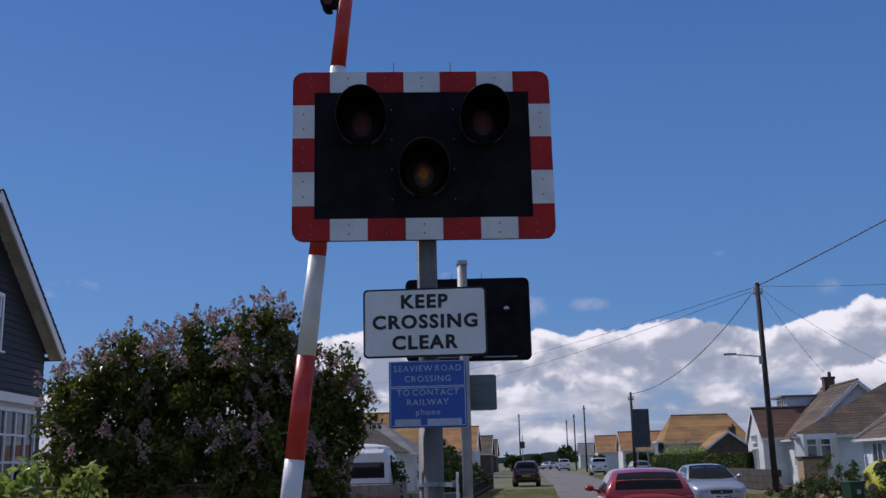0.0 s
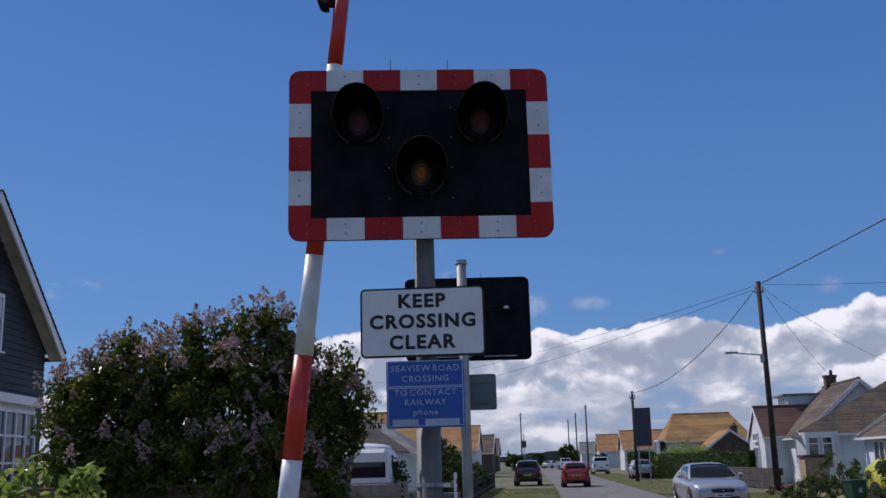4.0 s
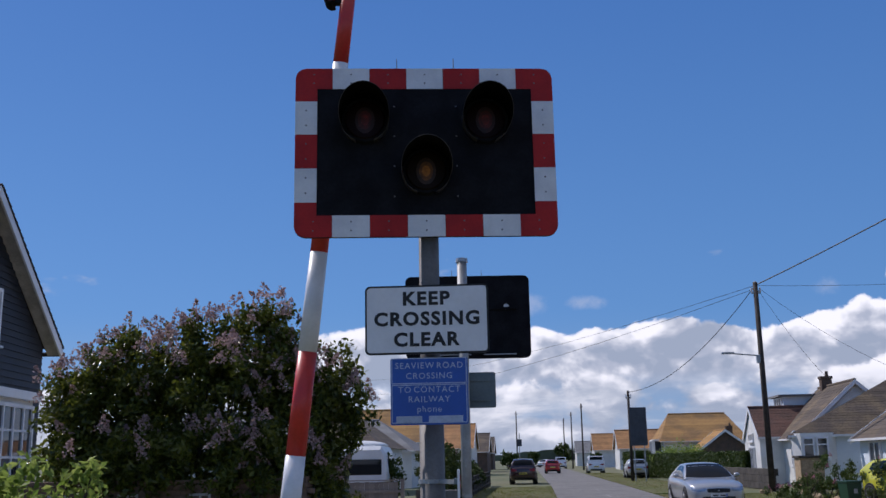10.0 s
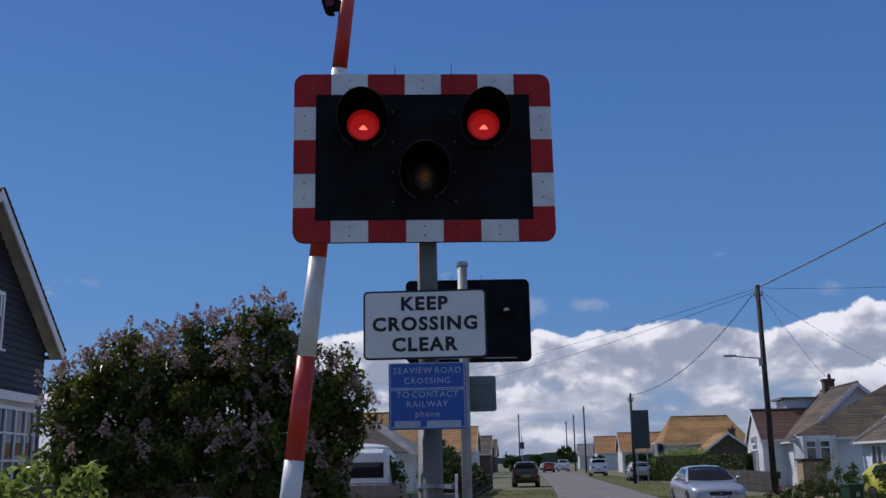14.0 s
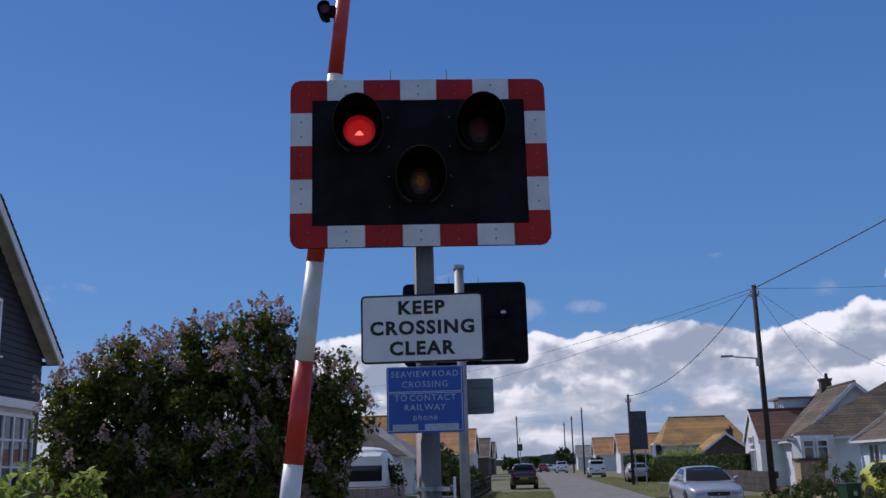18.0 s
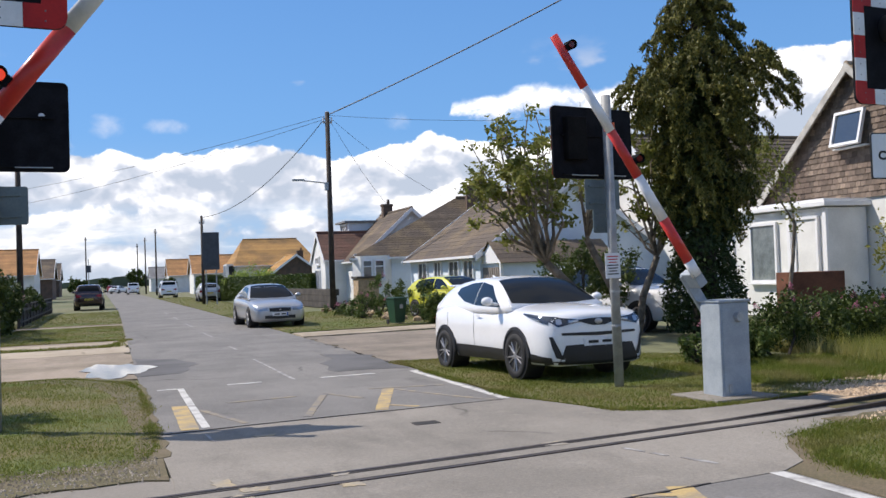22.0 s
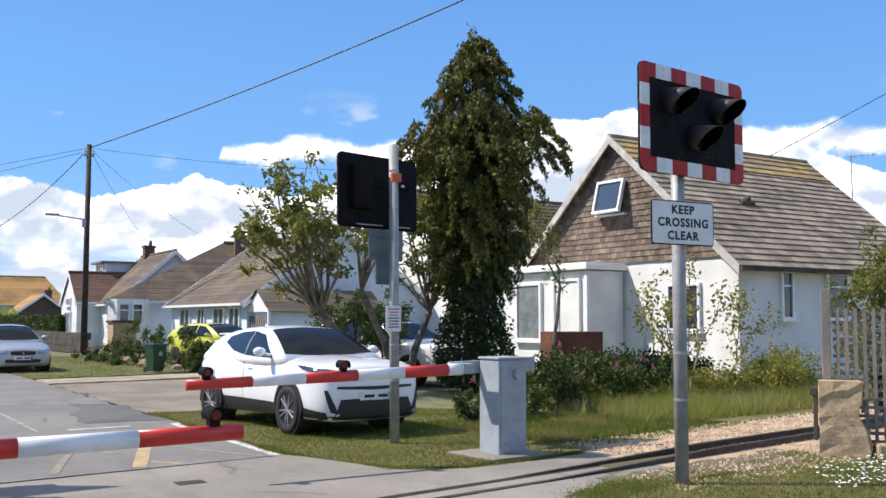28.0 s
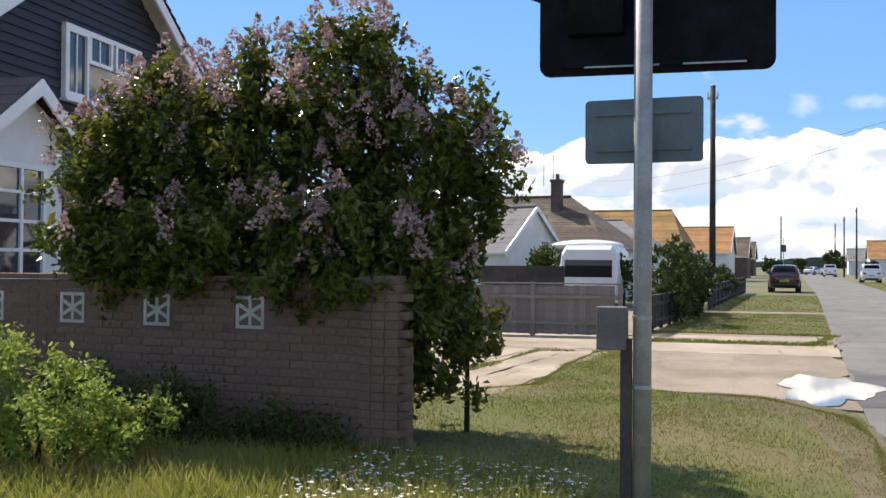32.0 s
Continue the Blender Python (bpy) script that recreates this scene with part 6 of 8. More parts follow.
    if cladding:
        patch("grille", tree, [(-0.34, gz - 0.01), (-0.1, gz - 0.075), (0.1, gz - 0.075), (0.34, gz - 0.01)], [(-0.34, gz + 0.012), (-0.1, gz + 0.03), (0.1, gz + 0.03), (0.34, gz + 0.012)], 0, 1, "plastic", top, 0.008, 3)
        patch("grille_slot", tree, [(-0.62, 0.645), (0, 0.62), (0.62, 0.645)], [(-0.62, 0.68), (0, 0.672), (0.62, 0.68)], 0, 1, "plastic", top, 0.008, 2, 6)
        patch("lower_grille", tree, [(-0.66, 0.26), (0, 0.25), (0.66, 0.26)], [(-0.56, 0.50), (0, 0.51), (0.56, 0.50)], 0, 1, "plastic", top, 0.008, 4, 6)
        patch("bumper_lip", tree, [(-0.74, 0.235), (0, 0.22), (0.74, 0.235)], [(-0.74, 0.28), (0, 0.26), (0.74, 0.28)], 0, 1, "plastic", top, 0.012, 2, 6)
        for s in (1, -1):
            patch("bumper_corner", tree, [(1.66, 0.22), (1.9, 0.22), (2.10, 0.24)], [(1.66, 0.40), (1.9, 0.36), (2.10, 0.33)], 1, s, "plastic", top, 0.012, 3, 4)
            patch("bumper_blade", tree, [(s * 0.60, 0.30), (s * 0.665, 0.46), (s * 0.735, 0.63)], [(s * 0.70, 0.33), (s * 0.755, 0.50), (s * 0.775, 0.63)], 0, 1, "plastic", top, 0.01, 3)
            bm = B()
            rod(bm, (F - 0.10, s * 0.58, 0.345), (F - 0.005, s * 0.58, 0.345), 0.045, 0.04, 14)
            part("fog_lamp", bm, "lamp_clear", top)
        bm = B()
        box(bm, (-1.74, 0, 1.435), (0.44, 1.0, 0.035), 0, 0.012)
        part("spoiler", bm, paint, top)
        bm = B()
        rod(bm, (-1.08, 0, 1.53), (-1.2, 0, 1.585), 0.022, 0.012, 8)
        part("roof_fin", bm, paint, top)
    else:
        patch("grille", tree, [(-0.34, n - 0.09), (0, n - 0.10), (0.34, n - 0.09)], [(-0.36, n + 0.02), (0, n + 0.03), (0.36, n + 0.02)], 0, 1, "plastic", top, 0.008, 3)
        patch("lower_grille", tree, [(-0.5, 0.30), (0, 0.29), (0.5, 0.30)], [(-0.5, 0.40), (0, 0.41), (0.5, 0.40)], 0, 1, "plastic", top, 0.008, 3)
        patch("rear_bumper", tree, [(-0.6, 0.30), (0, 0.29), (0.6, 0.30)], [(-0.62, 0.44), (0, 0.45), (0.62, 0.44)], 0, -1, "plastic", top, 0.01, 3)
    bm = B()
    bmesh.ops.create_icosphere(bm, subdivisions=2, radius=1, matrix=Matrix.Translation((F + 0.0, 0, gz - 0.02 if cladding else n - 0.035)) @ Matrix.Diagonal((0.016, 0.07, 0.045, 1)))
    part("badge", bm, "alloy", top)
    for x, mt, zz in ((F + 0.012, "plate", 0.535 if cladding else 0.44), (-F - 0.010, "plate_y", 0.70)):
        bm = B()
        box(bm, (x, 0, zz), (0.014, 0.52, 0.112))
        pl = part("number_plate", bm, mt, top)
        for a, b in ((-0.2, -0.02), (0.03, 0.2)):
            bm = B()
            box(bm, (x + (0.0085 if x > 0 else -0.0085), (a + b) / 2, zz), (0.002, (b - a) * 0.92, 0.04))
            part("plate_bar", bm, "text", pl)
        if x > 0:
            bm = B()
            box(bm, (x + 0.0085, 0.235, zz), (0.002, 0.045, 0.10))
            part("plate_band", bm, "blue", pl)
    for s in (1, -1):
        bm = B()
        box(bm, (x0 - 0.13, s * 0.3, k["zb"] + 0.055), (0.02, 0.55, 0.012), 10 * s)
        part("wiper", bm, "plastic", top)
    return top

# ---- cars in their places ----
CHR = car("crossover", "car_white", "white crossover car parked on the grass verge", pose(6.64, 14.60, 0.0, 0, 0, -85.2) @ pose(0, 0, 0, 0, -1.1, 0) @ Matrix.Scale(0.965, 4), cladding=True)
car("saloon", "car_silver", "silver saloon parked facing the crossing", pose(5.5, 34.85, 0, 0, 0, -90 + 2))
car("suv", "car_darkred", "dark red estate parked half on the grass", pose(-1.05, 70.2, 0.0, 0, 0, 90))
car("hatch", "car_silver", "silver hatchback parked facing away", pose(7.75, 82, 0, 0, 0, 90))
car("van", "car_white", "small white van parked far up the road", pose(6.2, 112, 0, 0, 0, 90))
car("van", "car_white", "white van far up the road", pose(3.6, 165, 0, 0, 0, 90), detail=False)
car("saloon", "car_white", "white car far up the road", pose(1.6, 195, 0, 0, 0, 60), detail=False)
car("hatch", "car_yellow", "lime yellow small car parked in a drive", pose(12.35, 34.6, 0, 0, 0, -72))
car("suv", "car_white", "white car parked behind the trees", pose(12.9, 23.0, 0, 0, 0, -70))
RED_CAR = car("hatch", "car_red", "red hatchback driving away down the road", pose(2.15, 20.6, 0, 0, 0, 90))

# ---- houses ----
def window(parent, m, w, h, bars=(1, 1), top_bar=0.0, glass="glass", frame_="upvc"):
    """A window with frame, sill and panes; its face looks along -y of m."""
    t = 0.08
    win = new("window")
    win.parent = parent
    win.matrix_local = m
    bm = B()
    for x in (-w / 2 + t / 2, w / 2 - t / 2):
        box(bm, (x, -0.02, 0), (t, 0.1, h))
    for z in (-h / 2 + t / 2, h / 2 - t / 2):
        box(bm, (0, -0.02, z), (w - 2 * t, 0.1, t))
    nx, nz = bars
    for k in range(1, nx):
        box(bm, (-w / 2 + w * k / nx, -0.018, 0), (t * 0.8, 0.08, h - 2 * t))
    for k in range(1, nz):
        box(bm, (0, -0.016, -h / 2 + h * k / nz), (w - 2 * t, 0.07, t * 0.6))
    if top_bar:
        box(bm, (0, -0.017, h / 2 - top_bar), (w - 2 * t, 0.075, t * 0.7))
    part("frame", bm, frame_, win)
    bm = B()
    box(bm, (0, -0.012, 0), (w - t, 0.016, h - t))
    part("pane", bm, glass, win)
    bm = B()
    box(bm, (0, -0.06, -h / 2 - 0.03), (w + 0.12, 0.16, 0.05), 0, 0.008)
    part("sill", bm, frame_, win)
    return win


def roof_side(parent, p0, p1, q0, q1, material, course=0.28, col=0.0, label=""):
    """Tile courses from the eave p0-p1 up to the ridge q0-q1, each course lapping the one below."""
    p0, p1, q0, q1 = [Vector(p) for p in (p0, p1, q0, q1)]
    n = max(3, int((q0 - p0).length / course))
    nrm = (p1 - p0).cross(q0 - p0).normalized()
    if nrm.z < 0:
        nrm = -nrm
    V, F = [], []
    rr = random.Random(int(abs(p0.x * 31 + p0.y * 17)))
    for k in range(n):
        f0, f1 = k / n, min(1.0, (k + 1.25) / n)
        a, b, c, d = p0.lerp(q0, f0), p1.lerp(q1, f0), p1.lerp(q1, f1), p0.lerp(q0, f1)
        m = max(1, int((b - a).length / col)) if col else 1
        for j in range(m):
            u0, u1 = j / m, (j + (0.97 if col else 1)) / m
            lift = nrm * ((0.05 if col else 0.016) + rr.uniform(0, 0.006))
            a_, b_, c_, d_ = a.lerp(b, u0), a.lerp(b, u1), d.lerp(c, u1), d.lerp(c, u0)
            i = len(V)
            V += [a_ + lift, b_ + lift, c_ + nrm * 0.01, d_ + nrm * 0.01, a_ - nrm * 0.01, b_ - nrm * 0.01]
            F += [(i, i + 1, i + 2, i + 3), (i + 4, i + 5, i + 1, i), (i + 4, i, i + 3), (i + 5, i + 2, i + 1)]
    return tagged(quick("roof_tiles", [tuple(v) for v in V], F, material, parent), kind="stuff")


def house(label, m, L, W, eave, ridge, wallmat, roofmat, over=0.25, chimney=None, tile=(0.3, 0.0), hip=0.0, gable_mat=None, group="houses along the road"):
    """A gabled house: front gable in the plane x=0 facing -x, ridge along +x, W wide in y."""
    top = thing("house", label, "house", m, group)
    t = 0.25
    for y in (-W / 2 + t / 2, W / 2 - t / 2):
        bm = B()
        box(bm, (L / 2, y, eave / 2 - 0.1), (L, t, eave + 0.2))
        part("wall", bm, wallmat, top)
    for x in (0.0, L - t):
        bm = B()
        if hip:
            pts = [(x, -W / 2 + t, -0.2), (x, W / 2 - t, -0.2), (x, W / 2 - t, eave), (x, -W / 2 + t, eave)]
        else:
            sl = (ridge - eave) / (W / 2)
            pts = [(x, -W / 2 + t, -0.2), (x, W / 2 - t, -0.2), (x, W / 2 - t, eave + t * sl - 0.03), (x, 0, ridge - 0.06), (x, -W / 2 + t, eave + t * sl - 0.03)]
        poly(bm, pts, (t, 0, 0))
        part("gable_wall", bm, gable_mat or wallmat, top)
    sl = (ridge - eave) / (W / 2)
    o = over
    for s in (-1, 1):
        roof_side(top, (-o + 0.0, s * (W / 2 + o), eave - o * sl), (L + o, s * (W / 2 + o), eave - o * sl), (-o + hip, 0, ridge), (L + o - hip, 0, ridge), roofmat, *tile)
        bm = B()
        box(bm, (L / 2, s * (W / 2 + o + 0.05), eave - o * sl - 0.04), (L + 2 * o, 0.1, 0.1))
        part("gutter", bm, "upvc", top)
    if hip:
        for x, xr in ((-o, -o + hip), (L + o, L + o - hip)):
            roof_side(top, (x, -W / 2 - o, eave - o * sl), (x, W / 2 + o, eave - o * sl), (xr, -0.01, ridge), (xr, 0.01, ridge), roofmat, *tile)
    else:
        for x in (-o - 0.02, L + o + 0.02):
            for s in (-1, 1):
                bm = B()
                a, b = Vector((x, s * (W / 2 + o), eave - o * sl)), Vector((x, 0, ridge))
                poly(bm, [a + Vector((0, 0, -0.22)), b + Vector((0, 0, -0.2)), b + Vector((0, 0, 0.05)), a + Vector((0, 0, 0.05))], (0.04, 0, 0))
                part("bargeboard", bm, "upvc", top)
    bm = B()
    rod(bm, (-o + hip, 0, ridge + 0.02), (L + o - hip, 0, ridge + 0.02), 0.09, None, 8)
    part("ridge_tiles", bm, roofmat, top)
    for cx, cy, ch in chimney or ():
        bm = B()
        z0 = ridge - abs(cy) * sl - 0.5
        box(bm, (cx, cy, (z0 + ch) / 2), (0.5, 0.6, ch - z0))
        box(bm, (cx, cy, ch - 0.05), (0.6, 0.7, 0.14))
        ch_ = part("chimney", bm, "brick_far", top)
        for dy in (-0.1,):
            bm = B()
            rod(bm, (cx, cy + dy, ch), (cx, cy + dy, ch + 0.32), 0.11, 0.09, 12)
            part("chimney_pot", bm, "brick_far", ch_)
    return top


def face(side, u, z, L=0, W=0):
    """The place of a window on a house: side 'f' the front gable, 'n' the wall at -y, 'b' the wall at +y."""
    if side == "f":
        return pose(-0.02, u, z, 0, 0, -90)
    return pose(u, -W / 2 - 0.02, z)


# the near house by the track: white render, tile-hung gable
HD = house("white rendered house with a brown tile-hung gable and lichened tile roof", pose(20.0, 22.15, 0), 8.25, 8.9, 3.2, 6.95, "render", "tile_lichen", 0.3, None, (0.27, 0.33))
for ob_ in HD.children:
    if ob_.name.startswith("bargeboard"):
        ob_.data.materials[0] = M["dirtywhite"]
    if ob_.name.startswith("gutter"):
        ob_.data.materials[0] = M["darkfence"]
bm = B()
V, F = [], []
rr = random.Random(8)
sl = (6.95 - 3.2) / 4.45
z = 3.25
row = 0
while z < 6.8:
    half = (6.95 - z) / sl - 0.12
    y = -half + (0.1 if row % 2 else 0)
    while y < half - 0.05:
        w = min(0.2, half - y)
        i = len(V)
        d = rr.uniform(0, 0.012)
        V += [(-0.055 - d, y, z), (-0.055 - d, y + w * 0.96, z), (-0.03, y + w * 0.96, z + 0.2), (-0.03, y, z + 0.2), (-0.02, y, z), (-0.02, y + w * 0.96, z)]
        F += [(i, i + 1, i + 2, i + 3), (i + 4, i + 5, i + 1, i), (i + 4, i, i + 3), (i + 5, i + 2, i + 1)]
        y += 0.2
    z += 0.165
    row += 1
bm.free()
tagged(quick("hung_tiles", V, F, "shingle", HD), kind="stuff")
TILT = window(HD, pose(-0.11, 0.1, 5.2, 0, 0, -90), 1.15, 1.0, glass="skyglass")
for ob_ in TILT.children:
    if ob_.name.startswith(("pane", "frame")):
        ob_.matrix_local = pose(0, -0.13, 0.0, -14, 0, 0)
# lichen on the upper courses
for s_ in (-1, 1):
    p_, q_ = Vector((0, s_ * 4.75, 2.95)), Vector((0, 0, 6.95))
    a_ = p_.lerp(q_, 0.80)
    roof_side(HD, (-0.29, a_.y, a_.z + 0.03), (8.54, a_.y, a_.z + 0.03), (-0.29, 0, 6.98), (8.54, 0, 6.98), "tile_ridge", 0.27, 0.33)
window(HD, face("f", -2.6, 1.95), 1.2, 1.3, (2, 1))
for u, w, h, b, tb in ((1.8, 0.5, 1.3, (1, 1), 0.40), (3.88, 0.95, 1.3, (1, 1), 0.40)):
    window(HD, face("n", u, 2.26, W=8.9), w, h, b, tb)
bm = B()
rod(bm, (2.6, -2.35, 4.95), (2.9, -2.35, 5.12), 0.09, None, 10)
box(bm, (2.7, -2.3, 4.95), (0.55, 0.5, 0.1), 0, 0.03)
part("roof_vent", bm, "darkfence", HD)
bm = B()
rod(bm, (8.42, -1.85, 3.0), (8.42, -1.85, 6.95), 0.02, None, 8)
AERIAL = part("aerial", bm, "galv", HD, "thin roof aerial on a mast")
bm = B()
rod(bm, (8.36, -1.75, 6.9), (8.84, -2.47, 6.94), 0.012, None, 6)
for k in range(5):
    q_ = 0.1 + 0.2 * k
    c_ = Vector((8.36 + 0.48 * q_, -1.75 - 0.72 * q_, 6.9 + 0.04 * q_))
    rod(bm, c_ + Vector((0, 0, -0.12 + 0.015 * k)), c_ + Vector((0, 0, 0.12 - 0.015 * k)), 0.006, None, 5)
part("aerial_boom", bm, "galv", AERIAL)
porch = new("porch")
porch.parent = HD
porch.matrix_local = pose(-1.35, 1.9, 0)
bm = B()
box(bm, (0.65, 0, 1.5), (1.3, 4.3, 3.0))
part("porch_wall", bm, "render", porch)
bm = B()
box(bm, (0.6, 0, 3.1), (1.6, 4.6, 0.14), 0, 0.02)
box(bm, (0.62, 0, 3.2), (1.5, 4.4, 0.08))
part("porch_roof", bm, "upvc", porch)
for y in (-2.1, -0.6, 2.1):
    bm = B()
    box(bm, (-0.03, y, 1.5), (0.08, 0.14, 3.0))
    part("pilaster", bm, "upvc", porch)
window(porch, pose(-0.03, 0.55, 1.85, 0, 0, -90), 1.25, 1.75, glass="curtain")
window(porch, pose(-0.03, -1.35, 1.85, 0, 0, -90), 1.0, 1.9, glass="render")

HB = house("house with a brown tile roof behind the white house", pose(22.0, 38.2, 0), 9.6, 8.0, 4.0, 7.3, "render", "tile_brown", 0.3, None, (0.3, 0.33))

# bungalows beyond the verge
H3 = house("bungalow with shade-blue tinted walls and a broad brown tile roof", pose(18.3, 36.6, 0, 0, 0, 90), 9.5, 8.2, 2.45, 5.3, "shade_render", "tile_brown", 0.3)
for u, w in ((1.2, 1.2), (3.0, 1.3), (5.2, 1.0), (7.4, 1.4)):
    window(H3, pose(u, 4.12, 1.5, 0, 0, 180), w, 1.25, (2, 1))
window(H3, face("f", 1.6, 1.6), 1.2, 1.2, (2, 1))
p3 = new("porch")
p3.parent = H3
p3.matrix_local = pose(-0.9, 3.9, 0, 0, 0, -90)
bm = B()
box(bm, (2.2, 0, 0.95), (4.4, 2.2, 1.9))
part("porch_wall", bm, "shade_render", p3)
for s in (-1, 1):
    roof_side(p3, (-0.2, s * 1.3, 1.9), (4.7, s * 1.3, 1.9), (-0.2, 0, 2.75), (4.7, 0, 2.75), "tile_brown")
bm = B()
poly(bm, [(-0.06, -1.25, 1.9), (-0.06, 1.25, 1.9), (-0.06, 0, 2.72)], (-0.06, 0, 0))
part("porch_gable", bm, "upvc", p3)
for y in (-1.05, 1.05):
    bm = B()
    box(bm, (-0.08, y, 0.95), (0.12, 0.12, 1.9))
    part("porch_post", bm, "upvc", p3)
bm = B()
box(bm, (-0.06, 0, 0.95), (0.06, 1.9, 0.06))
for k in range(9):
    box(bm, (-0.06, -0.9 + 0.225 * k, 1.3), (0.05, 0.12, 0.9))
part("porch_screen", bm, "fencewood", p3)
H2 = house("pale bungalow with a brown hipped roof and brick chimney", pose(13.05, 53.1, 0, 0, 0, -13), 13.2, 6.4, 2.75, 5.75, "shade_render", "tile_brown", 0.25, [(6.5, -0.7, 6.35)], (0.3, 0.0), 6.0)
bay2 = new("bay")
bay2.parent = H2
bay2.matrix_local = pose(0.85, -3.2, 0)
bm = B()
poly(bm, [(-0.95, -0.05, 0.0), (-0.55, -0.55, 0.0), (0.75, -0.55, 0.0), (1.05, -0.05, 0.0)], (0, 0, 2.62))
part("bay_wall", bm, "render", bay2)
for u, w in ((-0.2, 0.55), (0.42, 0.55)):
    window(bay2, pose(u, -0.58, 1.9), w, 1.05, (1, 1), 0.35)
window(H2, face("f", -1.2, 1.7), 1.6, 1.3, (3, 1))
window(H2, face("f", 1.2, 1.7), 1.4, 1.3, (3, 1))
H2b = house("white bungalow wing with a tiled gable roof and stout chimney", pose(17.15, 55.6, 0, 0, 0, 90), 6.5, 6.2, 2.7, 5.5, "render", "tile_brown", 0.25, [(5.2, 0.0, 6.1)])
H1 = house("white house with a glazed gable porch and red-brown tile roof", pose(12.75, 61.5, 0), 5.5, 4.2, 2.7, 4.4, "render", "tile_red", 0.1)
window(H1, face("f", 0, 1.25), 1.5, 1.7, (4, 1))
window(H1, face("f", 0, 2.65), 1.2, 0.5, (4, 1))
bm = B()
box(bm, (4.0, 1.5, 4.4), (3.8, 2.4, 1.3))
part("dormer", bm, "shade_render", H1)
bm = B()
box(bm, (3.9, 1.5, 5.1), (4.2, 2.8, 0.12))
part("dormer_roof", bm, "slate", H1)
window(H1, pose(2.08, 1.5, 4.65, 0, 0, -90), 1.7, 0.7, (3, 1))
HO1 = house("house with a bright orange tile roof and white bay", pose(13.2, 112, 0), 8.5, 9, 3.4, 6.15, "render", "tile_gold", 0.4, None, (0.4, 0.0), 1.6)
window(HO1, face("f", -2.2, 2.7), 2.4, 1.5, (3, 1))
bm = B()
box(bm, (-0.5, -2.2, 1.7), (1.0, 3.0, 3.4))
part("bay", bm, "render", HO1)
window(HO1, pose(-1.04, -2.2, 2.6, 0, 0, -90), 2.4, 1.4, (3, 1))
window(HO1, pose(-0.5, -3.74, 2.6), 0.8, 1.4)
HO2 = house("small brick annexe with a brown gable roof", pose(18.4, 101, 0, 0, 0, 90), 6.0, 5.0, 2.3, 4.1, "brick_far", "tile_gold", 0.3, [(2.0, -0.8, 4.5)])
HO3 = house("far house with an orange tile roof", pose(11.0, 142, 0), 7.5, 8, 2.9, 5.3, "render", "tile_orange", 0.3)
HO4 = house("far house with an orange tile roof", pose(9.5, 175, 0), 8, 8, 3.0, 5.6, "render", "tile_orange", 0.3)
HO5 = house("far bungalow with a dark slate roof", pose(8.0, 215, 0), 9, 9, 2.8, 5.0, "render", "slate", 0.3)

# left side of the road: gables face the road from the other side
def left_house(label, x, y, **kw):
    return house(label, pose(x, y, 0, 0, 0, 180), **kw)


HL1 = house("white bungalow with a slate gable roof", pose(-11.35, 48.6, 0, 0, 0, 156), L=8.0, W=4.0, eave=2.3, ridge=4.2, wallmat="render", roofmat="slate", over=0.2)
window(HL1, pose(-0.02, -0.7, 2.1, 0, 0, -90), 0.7, 1.2)
HL2 = left_house("bungalow with a brown tile roof and tall dark chimney", -8.2, 56, L=11, W=9, eave=2.5, ridge=5.1, wallmat="render", roofmat="tile_brown", chimney=[(3.6, 1.2, 5.9)], hip=3.4)
HL3 = left_house("low bungalow with a plain grey roof", -8.0, 68, L=10, W=9, eave=2.4, ridge=4.4, wallmat="render", roofmat="slate", hip=3.0)
HL4 = left_house("house with a golden lichened tile roof", -9.4, 92, L=14.0, W=9, eave=3.4, ridge=6.3, wallmat="render", roofmat="tile_gold", hip=1.5)
HL5 = left_house("house with an orange tile roof", -7.1, 113, L=7, W=9, eave=3.0, ridge=5.6, wallmat="render", roofmat="tile_orange")
HL6 = left_house("far bungalow with a brown roof", -6.8, 140, L=8, W=9, eave=2.8, ridge=5.2, wallmat="brick_far", roofmat="tile_brown")
HL7 = left_house("far bungalow with a brown roof", -7.4, 170, L=8, W=9, eave=2.8, ridge=5.3, wallmat="brick_far", roofmat="tile_brown")
bm = B()
for dx, h in ((0, 1.6), (0.5, 1.7)):
    rod(bm, (3.8 + dx, 1.2, 5.6), (3.8 + dx, 1.2, 5.6 + h), 0.02, None, 5)
box(bm, (3.8, 1.2, 7.1), (0.02, 0.9, 0.02))
box(bm, (3.8, 1.2, 6.95), (0.02, 0.6, 0.02))
part("aerial", bm, "galv", HL2)

# dark clad house beside the bush: its gable faces the road
DK = thing("house", "house with dark blue clad gable, white bargeboards and white porch", "house", pose(-13.09, 25.46, 0, 0, 0, 97.5), "houses along the road")
GW, GE, GR, GC = 4.66, 4.8, 8.0, -4.66   # half width, eave, ridge, middle
bm = B()
poly(bm, [(GC - GW + 0.3, 0, -0.2), (GC + GW - 0.3, 0, -0.2), (GC + GW - 0.3, 0, GE), (GC, 0, GR - 0.1), (GC - GW + 0.3, 0, GE)], (0, 0.3, 0))
part("gable_wall", bm, "cladding", DK)
zz = 2.6
while zz < GR - 0.4:
    hw = GW - 0.3 if zz < GE else (GW - 0.3) * (GR - zz) / (GR - GE)
    bm = B()
    poly(bm, [(GC - hw + 0.05, -0.035, zz - 0.08), (GC + hw - 0.05, -0.035, zz - 0.08), (GC + hw - 0.05, -0.008, zz + 0.075), (GC - hw + 0.05, -0.008, zz + 0.075)], (0, 0.03, 0))
    part("cladding_board", bm, "cladding", DK)
    zz += 0.165
